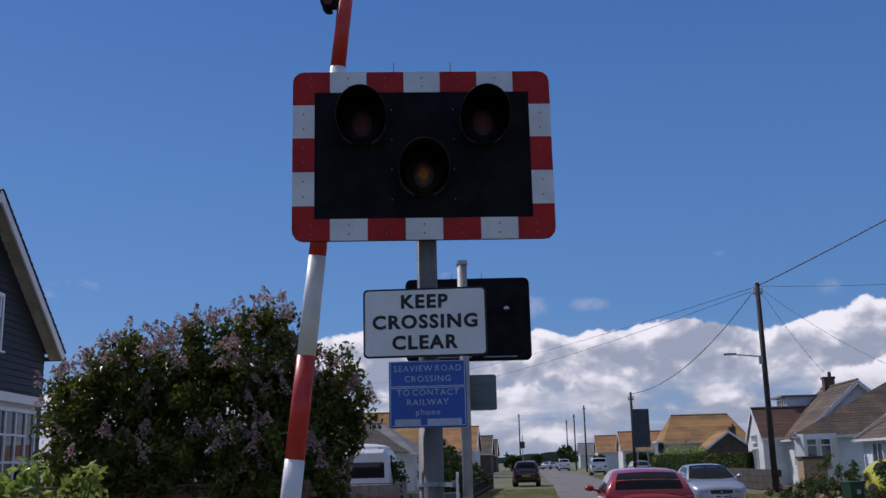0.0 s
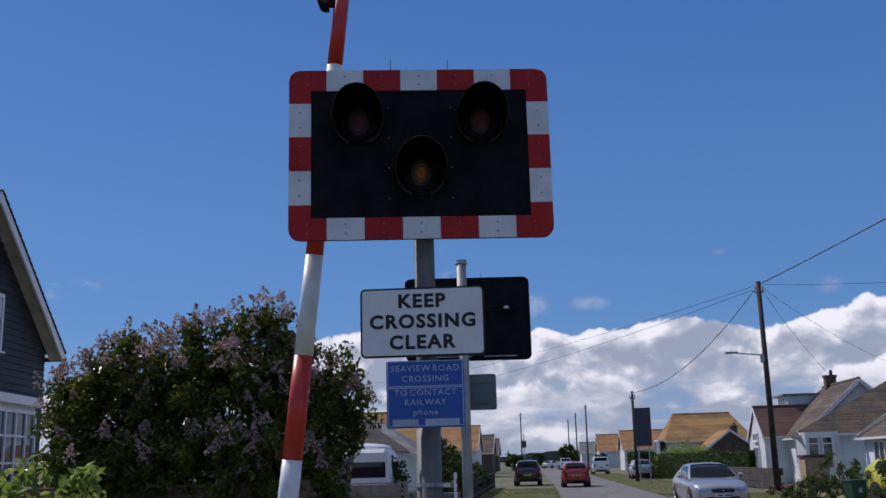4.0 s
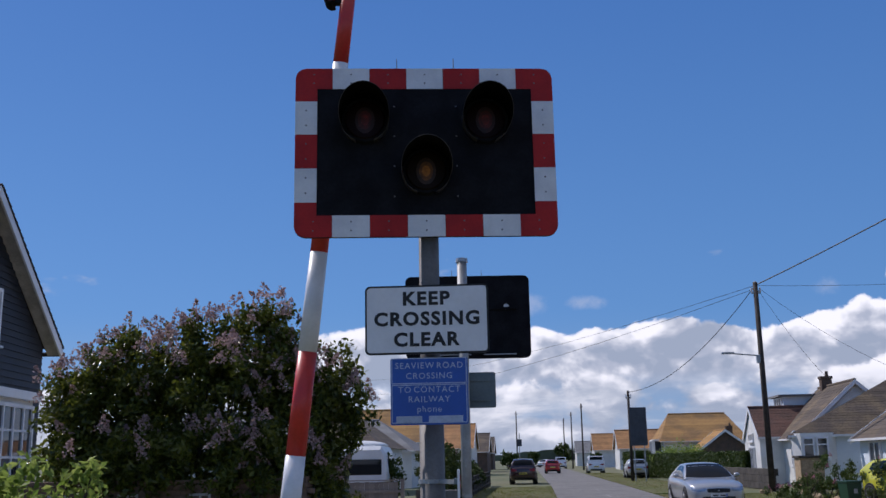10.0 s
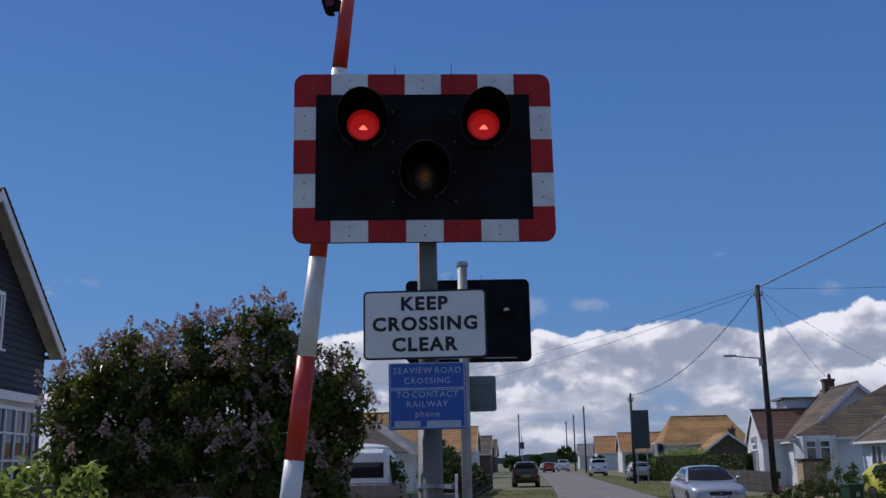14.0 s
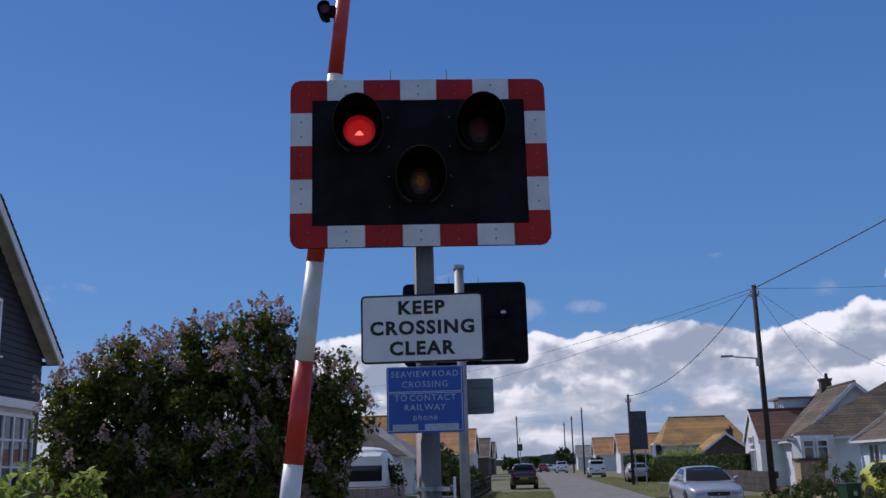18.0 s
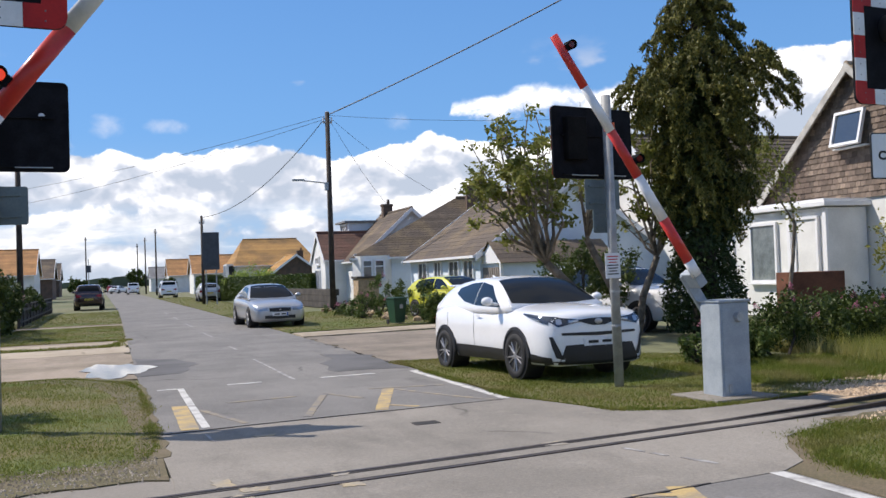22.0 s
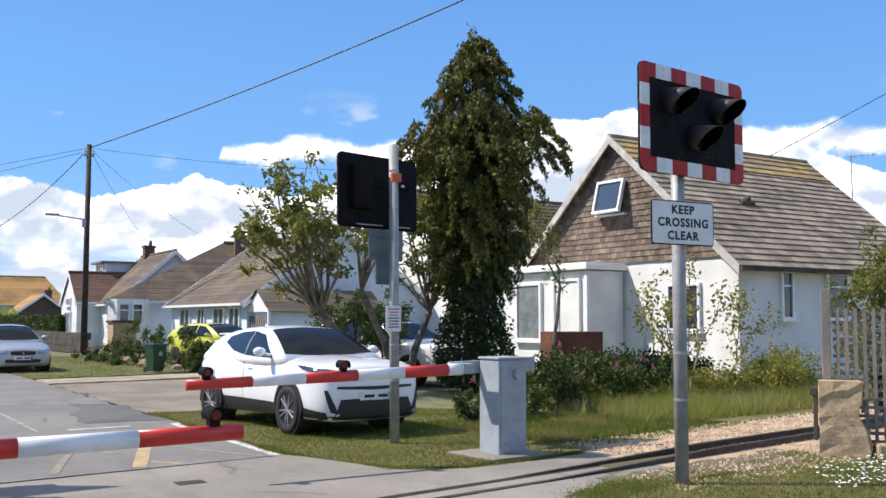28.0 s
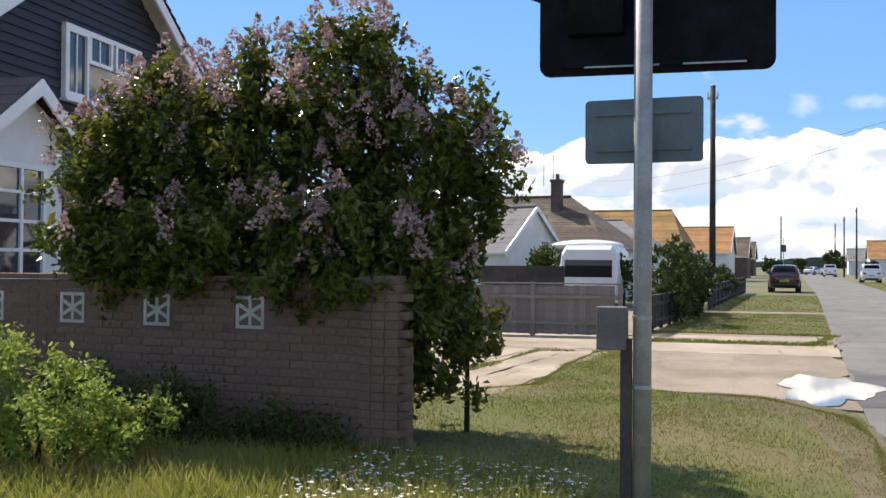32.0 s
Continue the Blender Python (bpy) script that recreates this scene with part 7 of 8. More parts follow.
SLD = (GR - GE) / GW
for q in (-1, 1):
    bm = B()
    box(bm, (GC + q * (GW - 0.45), 4.3, GE / 2), (0.3, 8.0, GE))
    part("wall", bm, "cladding", DK)
    e_ = Vector((GC + q * (GW + 0.12), -0.42, GE - 0.12 * SLD + 0.1))
    roof_side(DK, e_, e_ + Vector((0, 9.0, 0)), (GC, -0.42, GR + 0.1), (GC, 8.58, GR + 0.1), "slate_dark", 0.25, 0.3)
    bm = B()
    b_ = Vector((GC, -0.40, GR + 0.06))
    e_ = e_ + Vector((0, 0.02, -0.04))
    poly(bm, [e_ + Vector((0, 0, -0.26)), b_ + Vector((0, 0, -0.26)), b_, e_], (0, 0.05, 0))
    part("bargeboard", bm, "upvc", DK)
    bm = B()
    poly(bm, [e_ + Vector((0, 0.05, -0.14)), b_ + Vector((0, 0.05, -0.14)), b_ + Vector((0, 0.05, -0.11)), e_ + Vector((0, 0.05, -0.11))], (0, 0.36, 0))
    part("soffit", bm, "dirtywhite", DK)
    bm = B()
    rod(bm, e_ + Vector((q * 0.06, 0, -0.1)), e_ + Vector((q * 0.06, 9, -0.1)), 0.06, None, 8)
    part("gutter", bm, "darkfence", DK)
wd = window(DK, pose(-4.70, -0.05, 5.18), 2.6, 1.35, (1, 1))
for u, w, h, z in ((-0.92, 0.62, 1.15, 0.0), (-0.17, 0.72, 0.5, 0.36), (0.72, 0.72, 0.5, 0.36)):
    bm = B()
    for x in (-w / 2, w / 2):
        box(bm, (u + x, -0.045, z), (0.07, 0.06, h))
    for zz in (-h / 2, h / 2):
        box(bm, (u, -0.045, z + zz), (w + 0.07, 0.058, 0.07))
    box(bm, (u, -0.03, z), (0.03, 0.03, h))
    part("casement", bm, "upvc", wd)
porch_d = new("porch")
porch_d.parent = DK
porch_d.matrix_local = pose(-8.28, -1.0, 0)
bm = B()
poly(bm, [(-0.95, 0.04, 0), (0.95, 0.04, 0), (0.95, 0.04, 3.7), (0, 0.04, 4.2), (-0.95, 0.04, 3.7)], (0, 0.96, 0))
part("porch_wall", bm, "render", porch_d)
for q in (-1, 1):
    roof_side(porch_d, (q * 1.2, -0.25, 3.52), (q * 1.2, 1.02, 3.52), (0, -0.25, 4.4), (0, 1.02, 4.4), "slate_dark")
    bm = B()
    poly(bm, [(q * 1.18, -0.26, 3.30), (0, -0.26, 4.12), (0, -0.26, 4.38), (q * 1.18, -0.26, 3.52)], (0, 0.04, 0))
    part("bargeboard", bm, "upvc", porch_d)
window(porch_d, pose(-0.45, 0.02, 2.2), 1.75, 1.75, (3, 4))
bay_d = new("bay")
bay_d.parent = DK
bay_d.matrix_local = pose(-4.6, -1.0, 0)
bm = B()
box(bm, (0, 0.52, 1.6), (2.5, 0.96, 3.2))
part("bay_wall", bm, "render", bay_d)
bm = B()
box(bm, (0, 0.45, 3.28), (2.75, 1.15, 0.2), 0, 0.01)
part("fascia", bm, "upvc", bay_d)
window(bay_d, pose(0, 0.02, 2.2), 2.3, 1.75, (4, 3))

# ---- plants ----
def grow(bm, p, d, length, r, depth, rng, tips, spread=0.7, up=0.15, kids=(2, 4), shrink=0.72, bend=0.25):
    """A limb with its forks; tips collects where leaves may sit."""
    p, d = Vector(p), Vector(d).normalized()
    steps = 3
    for k in range(steps):
        d2 = (d + Vector([rng.uniform(-bend, bend) for _ in range(3)]) + Vector((0, 0, up * 0.3))).normalized()
        q = p + d2 * length / steps
        r2 = r * (0.86 if depth else 0.7)
        rod(bm, p, q, r, r2, 7 if r > 0.03 else 5, False)
        if depth <= 1:
            tips.append((p + q) / 2)
        p, d, r = q, d2, r2
    tips.append(p)
    if depth > 0:
        for _ in range(rng.randint(*kids)):
            s = Vector([rng.uniform(-1, 1) for _ in range(3)])
            e = (d + s * spread + Vector((0, 0, up))).normalized()
            grow(bm, p, e, length * shrink * rng.uniform(0.8, 1.15), r * 0.75, depth - 1, rng, tips, spread, up, kids, shrink, bend)


def puff(tips, n, sd, g):
    t = np.array([tuple(p) for p in tips])
    i = g.integers(0, len(t), n)
    return t[i] + g.normal(0, sd, (n, 3))


def bush(name, label, m, blobs, n, leaf, material, seed, flowers=None, fsize=0.05, nf=0, stems=True, category="bush", flat=0.0, core=0.0):
    """A shrub: stems and leaves gathered in clumps over rounded masses (x, y, z, rx, ry, rz)."""
    g = np.random.default_rng(seed)
    top = thing(name, label, category, m)
    vol = np.array([b[3] * b[4] * b[5] for b in blobs]) ** 0.67
    centres = []
    for b, c in zip(blobs, vol / vol.sum()):
        k = max(6, int(n / 55 * c))
        v = g.normal(size=(k, 3))
        v /= np.linalg.norm(v, axis=1)[:, None]
        rad = g.uniform(0.0, 1, (k, 1)) ** (1 / 3)
        rad = np.clip(rad * (0.9 + 0.25 * g.normal(size=(k, 1)) * 0.5), core, 1.18)
        centres.append(np.array(b[:3]) + v * rad * np.array(b[3:]))
    centres = np.concatenate(centres)
    centres = centres[centres[:, 2] > 0.05]
    i = g.integers(0, len(centres), n)
    sd = (np.mean([b[3] for b in blobs]) * 0.085)
    pts = centres[i] + g.normal(0, sd, (n, 3)) * np.array([1, 1, 1.15])
    pts = pts[pts[:, 2] > 0.03]
    leaf_mesh("crown", pts, leaf, g, material, top, flat=flat)
    if stems:
        bm = B()
        rr = random.Random(seed)
        for _ in range(14):
            c = centres[rr.randrange(len(centres) // 2)]
            b = min(blobs, key=lambda q: (q[0] - c[0]) ** 2 + (q[1] - c[1]) ** 2)
            a = (b[0] + rr.uniform(-0.3, 0.3) * b[3], max(-0.45, b[1] + rr.uniform(-0.3, 0.3) * b[4]), 0)
            mid = ((a[0] + c[0]) / 2 + rr.uniform(-0.1, 0.1), (a[1] + c[1]) / 2, c[2] * 0.55)
            mid = (mid[0], max(mid[1], -0.5), mid[2])
            rod(bm, a, mid, 0.03, 0.02, 6, False)
            rod(bm, mid, tuple(c), 0.02, 0.008, 5, False)
        tagged(part("stem_tangle", bm, "darkbark", top), kind="stuff")
    if flowers:
        V, F = [], []
        outer = []
        for b, c in zip(blobs, vol / vol.sum()):
            k = int(nf * c) + 1
            v = g.normal(size=(k, 3))
            v[:, 2] = np.abs(v[:, 2]) * 1.1 + 0.35
            v /= np.linalg.norm(v, axis=1)[:, None]
            p_ = np.array(b[:3]) + v * np.array(b[3:]) * g.uniform(0.96, 1.10, (k, 1))
            outer.append(p_[g.uniform(0, 1, k) < np.clip((p_[:, 2] - 1.9) / 1.3, 0.06, 1.0)] if k > 12 else p_)
        outer = np.concatenate(outer)
        petals = []
        for o in outer:
            q, h = 60, g.uniform(0.7, 1.3)
            t = g.uniform(0, 1, q)
            a, rad = g.uniform(0, 2 * np.pi, q), (1.10 - t) * 0.075 * g.uniform(0.5, 1.0, q)
            lean = g.normal(0, 0.25, 2)
            petals.append(o + np.stack([rad * np.cos(a) + lean[0] * t * 0.2, rad * np.sin(a) + lean[1] * t * 0.2, (t - 0.3) * 0.13 * h], 1) * (fsize / 0.06))
        leaf_mesh("blossom", np.concatenate(petals), fsize * 0.42, g, flowers, top, length=1.1)
    return top


bush("lilac_bush", "large lilac bush with faded pinkish blossom over the garden wall", pose(-4.6, 14.0, 0),
     [(-1.2, 0, 1.9, 0.95, 1.0, 1.45), (0.0, 0.2, 2.2, 1.3, 1.2, 1.7), (1.15, 0.2, 1.9, 0.95, 1.0, 1.5), (-1.75, -0.4, 2.3, 0.7, 0.7, 0.95), (-1.9, -0.2, 1.3, 0.6, 0.6, 1.2), (0.75, 0.1, 3.25, 0.6, 0.6, 0.85), (-0.2, 0, 3.05, 0.7, 0.7, 0.75), (-1.15, -0.3, 2.95, 0.65, 0.6, 0.7), (-1.95, -0.3, 2.65, 0.5, 0.5, 0.5), (1.65, 0.3, 2.4, 0.6, 0.7, 0.85), (1.45, 0, 1.0, 0.65, 0.8, 0.95), (-1.2, -0.95, 1.75, 0.9, 0.4, 0.5), (0.2, -0.95, 1.7, 1.0, 0.4, 0.5), (0.95, -0.7, 1.75, 0.7, 0.45, 0.55), (0.9, -1.0, 1.38, 0.55, 0.16, 0.34), (1.5, -0.6, 1.35, 0.4, 0.35, 0.6)],
     76000, 0.058, "lilac_leaf", 21, "lilac_flower", 0.095, 330)
bush("laurel_bush", "glossy yellow-green laurel beside the wall", pose(-4.35, 8.0, 0), [(0, 0, 0.95, 0.85, 0.7, 0.95), (-0.6, 0.1, 1.15, 0.6, 0.6, 0.8)], 7500, 0.06, "laurel", 22)
bush("wild_shrub", "leafy green shrub below the wall", pose(-5.4, 11.6, 0), [(0, 0, 0.45, 0.7, 0.5, 0.55), (0.6, 0.2, 0.25, 0.5, 0.4, 0.35), (-0.7, 0, 0.6, 0.6, 0.5, 0.6)], 9000, 0.034, "laurel", 23)
# weeds given dark leaves to paint in the shade below the wall
bush("wall_weeds", "rank weeds at the foot of the garden wall, darkened for its shade", pose(-4.4, 12.78, 0), [(0.4, 0, 0.18, 0.8, 0.22, 0.26), (-0.7, -0.05, 0.25, 0.7, 0.25, 0.38), (-1.8, 0, 0.3, 0.6, 0.25, 0.4)], 9000, 0.03, "hedge_dark", 37, stems=False, category="weeds")


def conifer():
    g = np.random.default_rng(5)
    rr = random.Random(5)
    top = thing("conifer_tree", "tall dark drooping conifer with an ivy-clad trunk", "tree", pose(12.95, 19.2, 0))
    bm = B()
    rod(bm, (0, 0, -0.1), (0.1, 0, 4.0), 0.30, 0.2, 12)
    rod(bm, (0.1, 0, 4.0), (0.0, 0, 8.0), 0.2, 0.03, 10)
    part("trunk", bm, "darkbark", top)
    pts, limbs = [], B()
    heights, reach = (2.4, 3.4, 4.2, 4.8, 5.3, 5.8, 6.3, 6.9, 7.5, 8.2), (0.75, 0.85, 1.0, 1.4, 1.75, 1.5, 1.12, 0.8, 0.5, 0.1)
    for k in range(170):
        f = (k + 0.5) / 170
        z = 2.5 + 5.6 * f ** 0.95
        a = k * 2.39996 + rr.uniform(-0.4, 0.4)
        R_ = float(np.interp(z, heights, reach)) * (0.94 + 0.10 * math.cos(a)) * rr.choice((0.55, 0.8, 0.95, 1.05, 1.15, 1.25))
        c, s = math.cos(a), math.sin(a)
        root = Vector((0.05, 0, z - 0.25))
        tip = Vector((c * R_, s * R_, z + 0.12 * R_))
        rod(limbs, root, tip, 0.035 * (1 - f) + 0.008, 0.006, 5, False)
        side = np.array((-s, c, 0.0))
        for j in range(max(3, int(5.5 * R_))):
            # a hanging frond: broad at the limb, narrowing to a drooping point
            u = 1.04 - 0.62 * rr.random() ** 1.7
            b = np.array(root.lerp(tip, u)) + side * rr.gauss(0, 0.20) * (0.4 + 0.6 * R_)
            n = 90
            drop = rr.uniform(0.25, 0.60) * (1.0 if f < 0.75 else 0.6)
            wide = rr.uniform(0.13, 0.22)
            t = g.uniform(0, 1, n) ** 0.8
            off = np.outer(g.normal(0, 0.5, n) * wide * (1 - 0.75 * t), side) + g.normal(0, 0.025, (n, 3))
            off[:, 2] -= t * t * drop
            out_ = 0.30 * (t - 0.35)
            off[:, 0] += c * out_
            off[:, 1] += s * out_
            pts.append(b + off)
    for k in range(14):
        b = np.array((rr.uniform(-0.12, 0.12), rr.uniform(-0.12, 0.12), rr.uniform(7.6, 8.25)))
        pts.append(b + g.normal(0, 1, (24, 3)) * np.array([0.05, 0.05, 0.10]))
    tagged(part("branch_mass", limbs, "darkbark", top), kind="stuff")
    leaf_mesh("crown", np.concatenate(pts), 0.048, g, "conifer", top, length=2.4, droop=1.3)
    n = 16000
    a, z = g.uniform(0, 2 * np.pi, n), g.uniform(0.1, 6.0, n)
    r = np.clip(0.72 - 0.06 * z + 0.12 * np.sin(z * 3 + a * 2) + g.normal(0, 0.10, n), 0.2, 1.0)
    leaf_mesh("ivy", np.stack([np.cos(a) * r, np.sin(a) * r, z], 1), 0.075, g, "ivy", top)
    return top


conifer()


def broad_tree(name, label, m, seed, trunk, leafmat, n, leaf, sd, depth=3, bark="bark", start=None):
    rng, g = random.Random(seed), np.random.default_rng(seed)
    top = thing(name, label, "tree", m)
    tips = []
    for p, d, l, r in trunk:
        bm = B()
        grow(bm, p, d, l, r, depth, rng, tips, 0.75, 0.22, (2, 3), 0.74)
        part("trunk", bm, bark, top)
    leaf_mesh("crown", puff(tips, n, sd, g), leaf, g, leafmat, top)
    return top


def open_tree(name, label, m, seed, trunks, dome, n_limbs, leafmat, per, leaf):
    """A tree with bare curving limbs that reach out to a dome, and leaves in loose tufts along their ends."""
    rng, g = random.Random(seed), np.random.default_rng(seed)
    top = thing(name, label, "tree", m)
    c, rad = Vector(dome[:3]), Vector(dome[3:])
    forks = []
    for foot, fork, r in trunks:
        bm = B()
        foot, fork = Vector(foot), Vector(fork)
        mid = foot.lerp(fork, 0.5) + Vector((rng.uniform(-0.15, 0.15), rng.uniform(-0.15, 0.15), 0))
        rod(bm, foot, mid, r, r * 0.85, 9, False)
        rod(bm, mid, fork, r * 0.85, r * 0.7, 9, False)
        forks.append((fork, r * 0.34, part("trunk", bm, "bark", top, "", True)))
    tufts = []

    def limb(bm, a, b, r, lift):
        p, k_ = a, 6
        w = min(0.55, 0.28 * (b - a).length)
        h = a.lerp(b, 0.5) + Vector((rng.uniform(-w, w), rng.uniform(-w, w), lift))
        out = []
        for k in range(1, k_ + 1):
            t = k / k_
            q = a * (1 - t) ** 2 + h * 2 * t * (1 - t) + b * t * t + Vector([rng.uniform(-0.07, 0.07) for _ in range(3)])
            r2 = max(0.006, r * (1 - 0.8 * t))
            rod(bm, p, q, max(0.007, r * (1 - 0.8 * (k - 1) / k_)), r2, 6, False)
            p = q
            out.append(q)
        return out

    for k in range(n_limbs):
        z = rng.uniform(-0.25, 0.97)
        a = k * 2.39996
        w = math.sqrt(1 - z * z) * rng.uniform(0.75, 1.05)
        target = c + Vector((rad.x * w * math.cos(a), rad.y * w * math.sin(a), rad.z * z))
        fork, r, trunk = min(forks, key=lambda f: abs(f[0].x - target.x) + rng.uniform(0, 0.8))
        bm = B()
        pts = limb(bm, fork, target, r, rng.uniform(-0.15, 0.3))
        tufts += pts[4:]
        for _ in range(3):
            s0 = pts[rng.randint(2, 4)]
            e = s0 + Vector((rng.uniform(-0.7, 0.7), rng.uniform(-0.7, 0.7), rng.uniform(0.0, 0.6)))
            tufts += limb(bm, s0, e, 0.018, 0.05)[3:]
        part("limb", bm, "bark", trunk)
    e = np.array([tuple(t) for t in tufts])
    pts = np.repeat(e, per, 0) + g.normal(0, 0.10, (len(e) * per, 3)) * np.array([1, 1, 0.7])
    leaf_mesh("crown", pts, leaf, g, leafmat, top, flat=0.3)
    return top


open_tree("apple_tree", "open spreading tree with bare crooked limbs and tufted yellow-green leaves", pose(10.5, 20.6, 0), 12,
          [((1.2, 0, -0.05), (-0.75, 0, 1.75), 0.13), ((1.4, 0.2, -0.05), (0.35, 0.1, 2.25), 0.11), ((1.6, 0.1, -0.05), (2.0, -0.2, 1.8), 0.10)], (0.0, 0, 2.9, 3.1, 1.6, 2.65), 42, "apple", 14, 0.10)
broad_tree("garden_tree", "thin young tree before the white house", pose(15.95, 20.0, 0), 13, [((0, 0, 0), (0.05, 0, 1), 2.5, 0.06), ((-1.1, 0.3, 0), (-0.1, 0, 1), 2.3, 0.05)], "apple", 1600, 0.075, 0.14, 2)
broad_tree("rose_shrub", "leggy shrub with pale yellow-green leaves", pose(14.6, 14.2, 0), 14, [((0, 0, 0), (0.3, 0, 1), 1.15, 0.03), ((-0.4, 0, 0), (-0.5, 0, 1), 1.0, 0.03), ((0.5, 0, 0), (0.6, 0.1, 1), 1.05, 0.03)], "goldleaf", 1300, 0.062, 0.10, 2)
bush("shrub", "low yellow-green shrubs beside the track", pose(16.9, 14.6, 0), [(0, 0, 0.35, 1.2, 0.8, 0.5), (1.6, 0.4, 0.45, 1.2, 0.8, 0.6), (-1.4, -0.2, 0.25, 1.0, 0.7, 0.38)], 8000, 0.055, "goldleaf", 24)
bush("shrub", "dark green shrubs with pink flowers by the fence", pose(10.6, 14.2, 0), [(0, 0, 0.35, 1.1, 0.7, 0.5), (1.5, 0.3, 0.42, 1.2, 0.8, 0.5), (2.8, 0.5, 0.4, 1.0, 0.7, 0.5), (0.35, -0.3, 0.75, 0.3, 0.25, 0.45)], 9000, 0.055, "hedge_dark", 25, "pinkflower", 0.05, 26)
bush("grey_shrub", "silvery green bush behind the trellis", pose(15.75, 10.9, 0), [(0, 0, 1.5, 0.9, 0.9, 1.2), (0.6, 0.3, 2.2, 0.7, 0.7, 0.9)], 8000, 0.05, "apple", 26)
bush("shrub", "dark tangled bramble below the white house", pose(13.6, 16.2, 0), [(0, 0, 0.4, 1.3, 0.7, 0.5), (1.9, 0.5, 0.42, 1.4, 0.8, 0.5), (3.6, 1.0, 0.3, 1.2, 0.8, 0.5)], 12000, 0.06, "hedge_dark", 37)
bush("shrub", "leafy shrubs at the foot of the conifer", pose(9.1, 13.2, 0), [(0, 0, 0.3, 0.6, 0.5, 0.4), (0.8, 0.4, 0.35, 0.6, 0.5, 0.45)], 3000, 0.055, "shrub", 27)
bush("tree_cluster", "dark tangled shrubs under the apple tree", pose(11.2, 21.6, 0), [(-0.2, 0, 1.5, 0.9, 0.6, 0.9), (1.0, 0.2, 1.3, 0.8, 0.6, 1.0)], 5500, 0.06, "shrub", 28)
bush("flower_bed", "low garden shrubs with pink flowers round the verge", pose(10.0, 34.2, 0), [(-0.6, 2.0, 0.4, 0.8, 1.2, 0.6), (0.6, 3.5, 0.7, 1.0, 1.3, 0.9), (-0.9, 4.5, 0.2, 0.7, 1.2, 0.35), (1.4, 1.0, 0.6, 0.9, 1.0, 0.8)], 6000, 0.07, "shrub", 29, "pinkflower", 0.07, 70)
bush("round_bush", "rounded green bush beside the yellow car", pose(10.25, 30.2, 0), [(0, 0, 0.45, 0.62, 0.6, 0.55)], 4500, 0.06, "shrub", 30)
bush("bush", "pale green bush above the hedge", pose(11.5, 82, 0), [(0, 0, 1.4, 2.3, 2.0, 1.15)], 6000, 0.12, "laurel", 31, stems=False)
bush("garden_hedge", "overgrown flowering hedge along the front gardens", pose(-3.6, 34.0, 0), [(0.35, -1.0, 1.15, 0.75, 1.8, 1.2), (0.4, 2.2, 1.05, 0.75, 2.4, 1.05), (0.2, 5.0, 0.9, 0.7, 2.2, 0.9), (-0.2, 8.0, 0.9, 0.7, 3.0, 0.9), (-0.1, 14, 0.8, 0.7, 4.0, 0.85), (0.0, 21, 0.8, 0.7, 4.5, 0.85)], 34000, 0.075, "hedge_dark", 32, "lilac_flower", 0.06, 90)
bush("garden_bush", "dark green bushes behind the fence", pose(-9.0, 43.0, 0), [(0, 0, 1.3, 1.6, 1.2, 1.1), (2.2, 0, 1.1, 1.3, 1.0, 0.9)], 5000, 0.12, "hedge", 36)


def clipped_hedge(label, m, sx, sy, h, seed):
    g = np.random.default_rng(seed)
    top = thing("hedge", label, "hedge", m)
    n = int((sx * sy + 2 * (sx + sy) * h) * 230)
    u = g.uniform(-0.5, 0.5, (n, 3)) * np.array([sx, sy, h])
    ax = g.integers(0, 3, n)
    sg = np.where(g.uniform(0, 1, n) > 0.5, 0.5, -0.5)
    for k, s in enumerate((sx, sy, h)):
        u[ax == k, k] = sg[ax == k] * s
    u += g.normal(0, 0.05, (n, 3))
    u[:, 2] += h / 2 + 0.06 * np.sin(u[:, 1] * 1.3)
    leaf_mesh("crown", u[u[:, 2] > 0.02], 0.10, g, "hedge", top)
    bm = B()
    box(bm, (0, 0, h / 2 - 0.05), (sx - 0.15, sy - 0.15, h - 0.1))
    part("inner_growth", bm, "ivy", top)
    return top


clipped_hedge("long clipped green hedge along the far gardens", pose(11.0, 75, 0, 0, 0, 8.5), 1.2, 26, 1.75, 33)
clipped_hedge("clipped green hedge behind the parked silver car", pose(8.6, 90, 0), 1.4, 10, 2.0, 34)
g_ = np.random.default_rng(77)
for k, (x, y, r, h) in enumerate(((4.6, 190, 3.2, 4.5), (-4.6, 165, 3.0, 2.8), (7.6, 132, 1.6, 2.2), (-1.0, 250, 3.0, 3.5))):
    bush("roadside_tree", "small rounded tree by the road", pose(x, y, 0), [(0, 0, h * 0.55, r * 0.6, r * 0.6, h * 0.45)], 1500, 0.35, "hedge", 60 + k, stems=True, category="tree")
# wooded rise on the skyline
V, F = [], []
xs = np.linspace(-900, 900, 260)
hs = 5 + 2 * np.sin(xs * 0.011) + 2 * np.sin(xs * 0.043 + 1) + g_.uniform(0, 2.2, 260)
for x, h in zip(xs, hs):
    V += [(x, 900, -1), (x, 900, float(h)), (x, 960, float(h) * 0.7)]
for k in range(259):
    a = 3 * k
    F += [(a, a + 3, a + 4, a + 1), (a + 1, a + 4, a + 5, a + 2)]
tagged(quick("backdrop", V, F, "farhill"), "low wooded rise along the horizon", kind="structure")

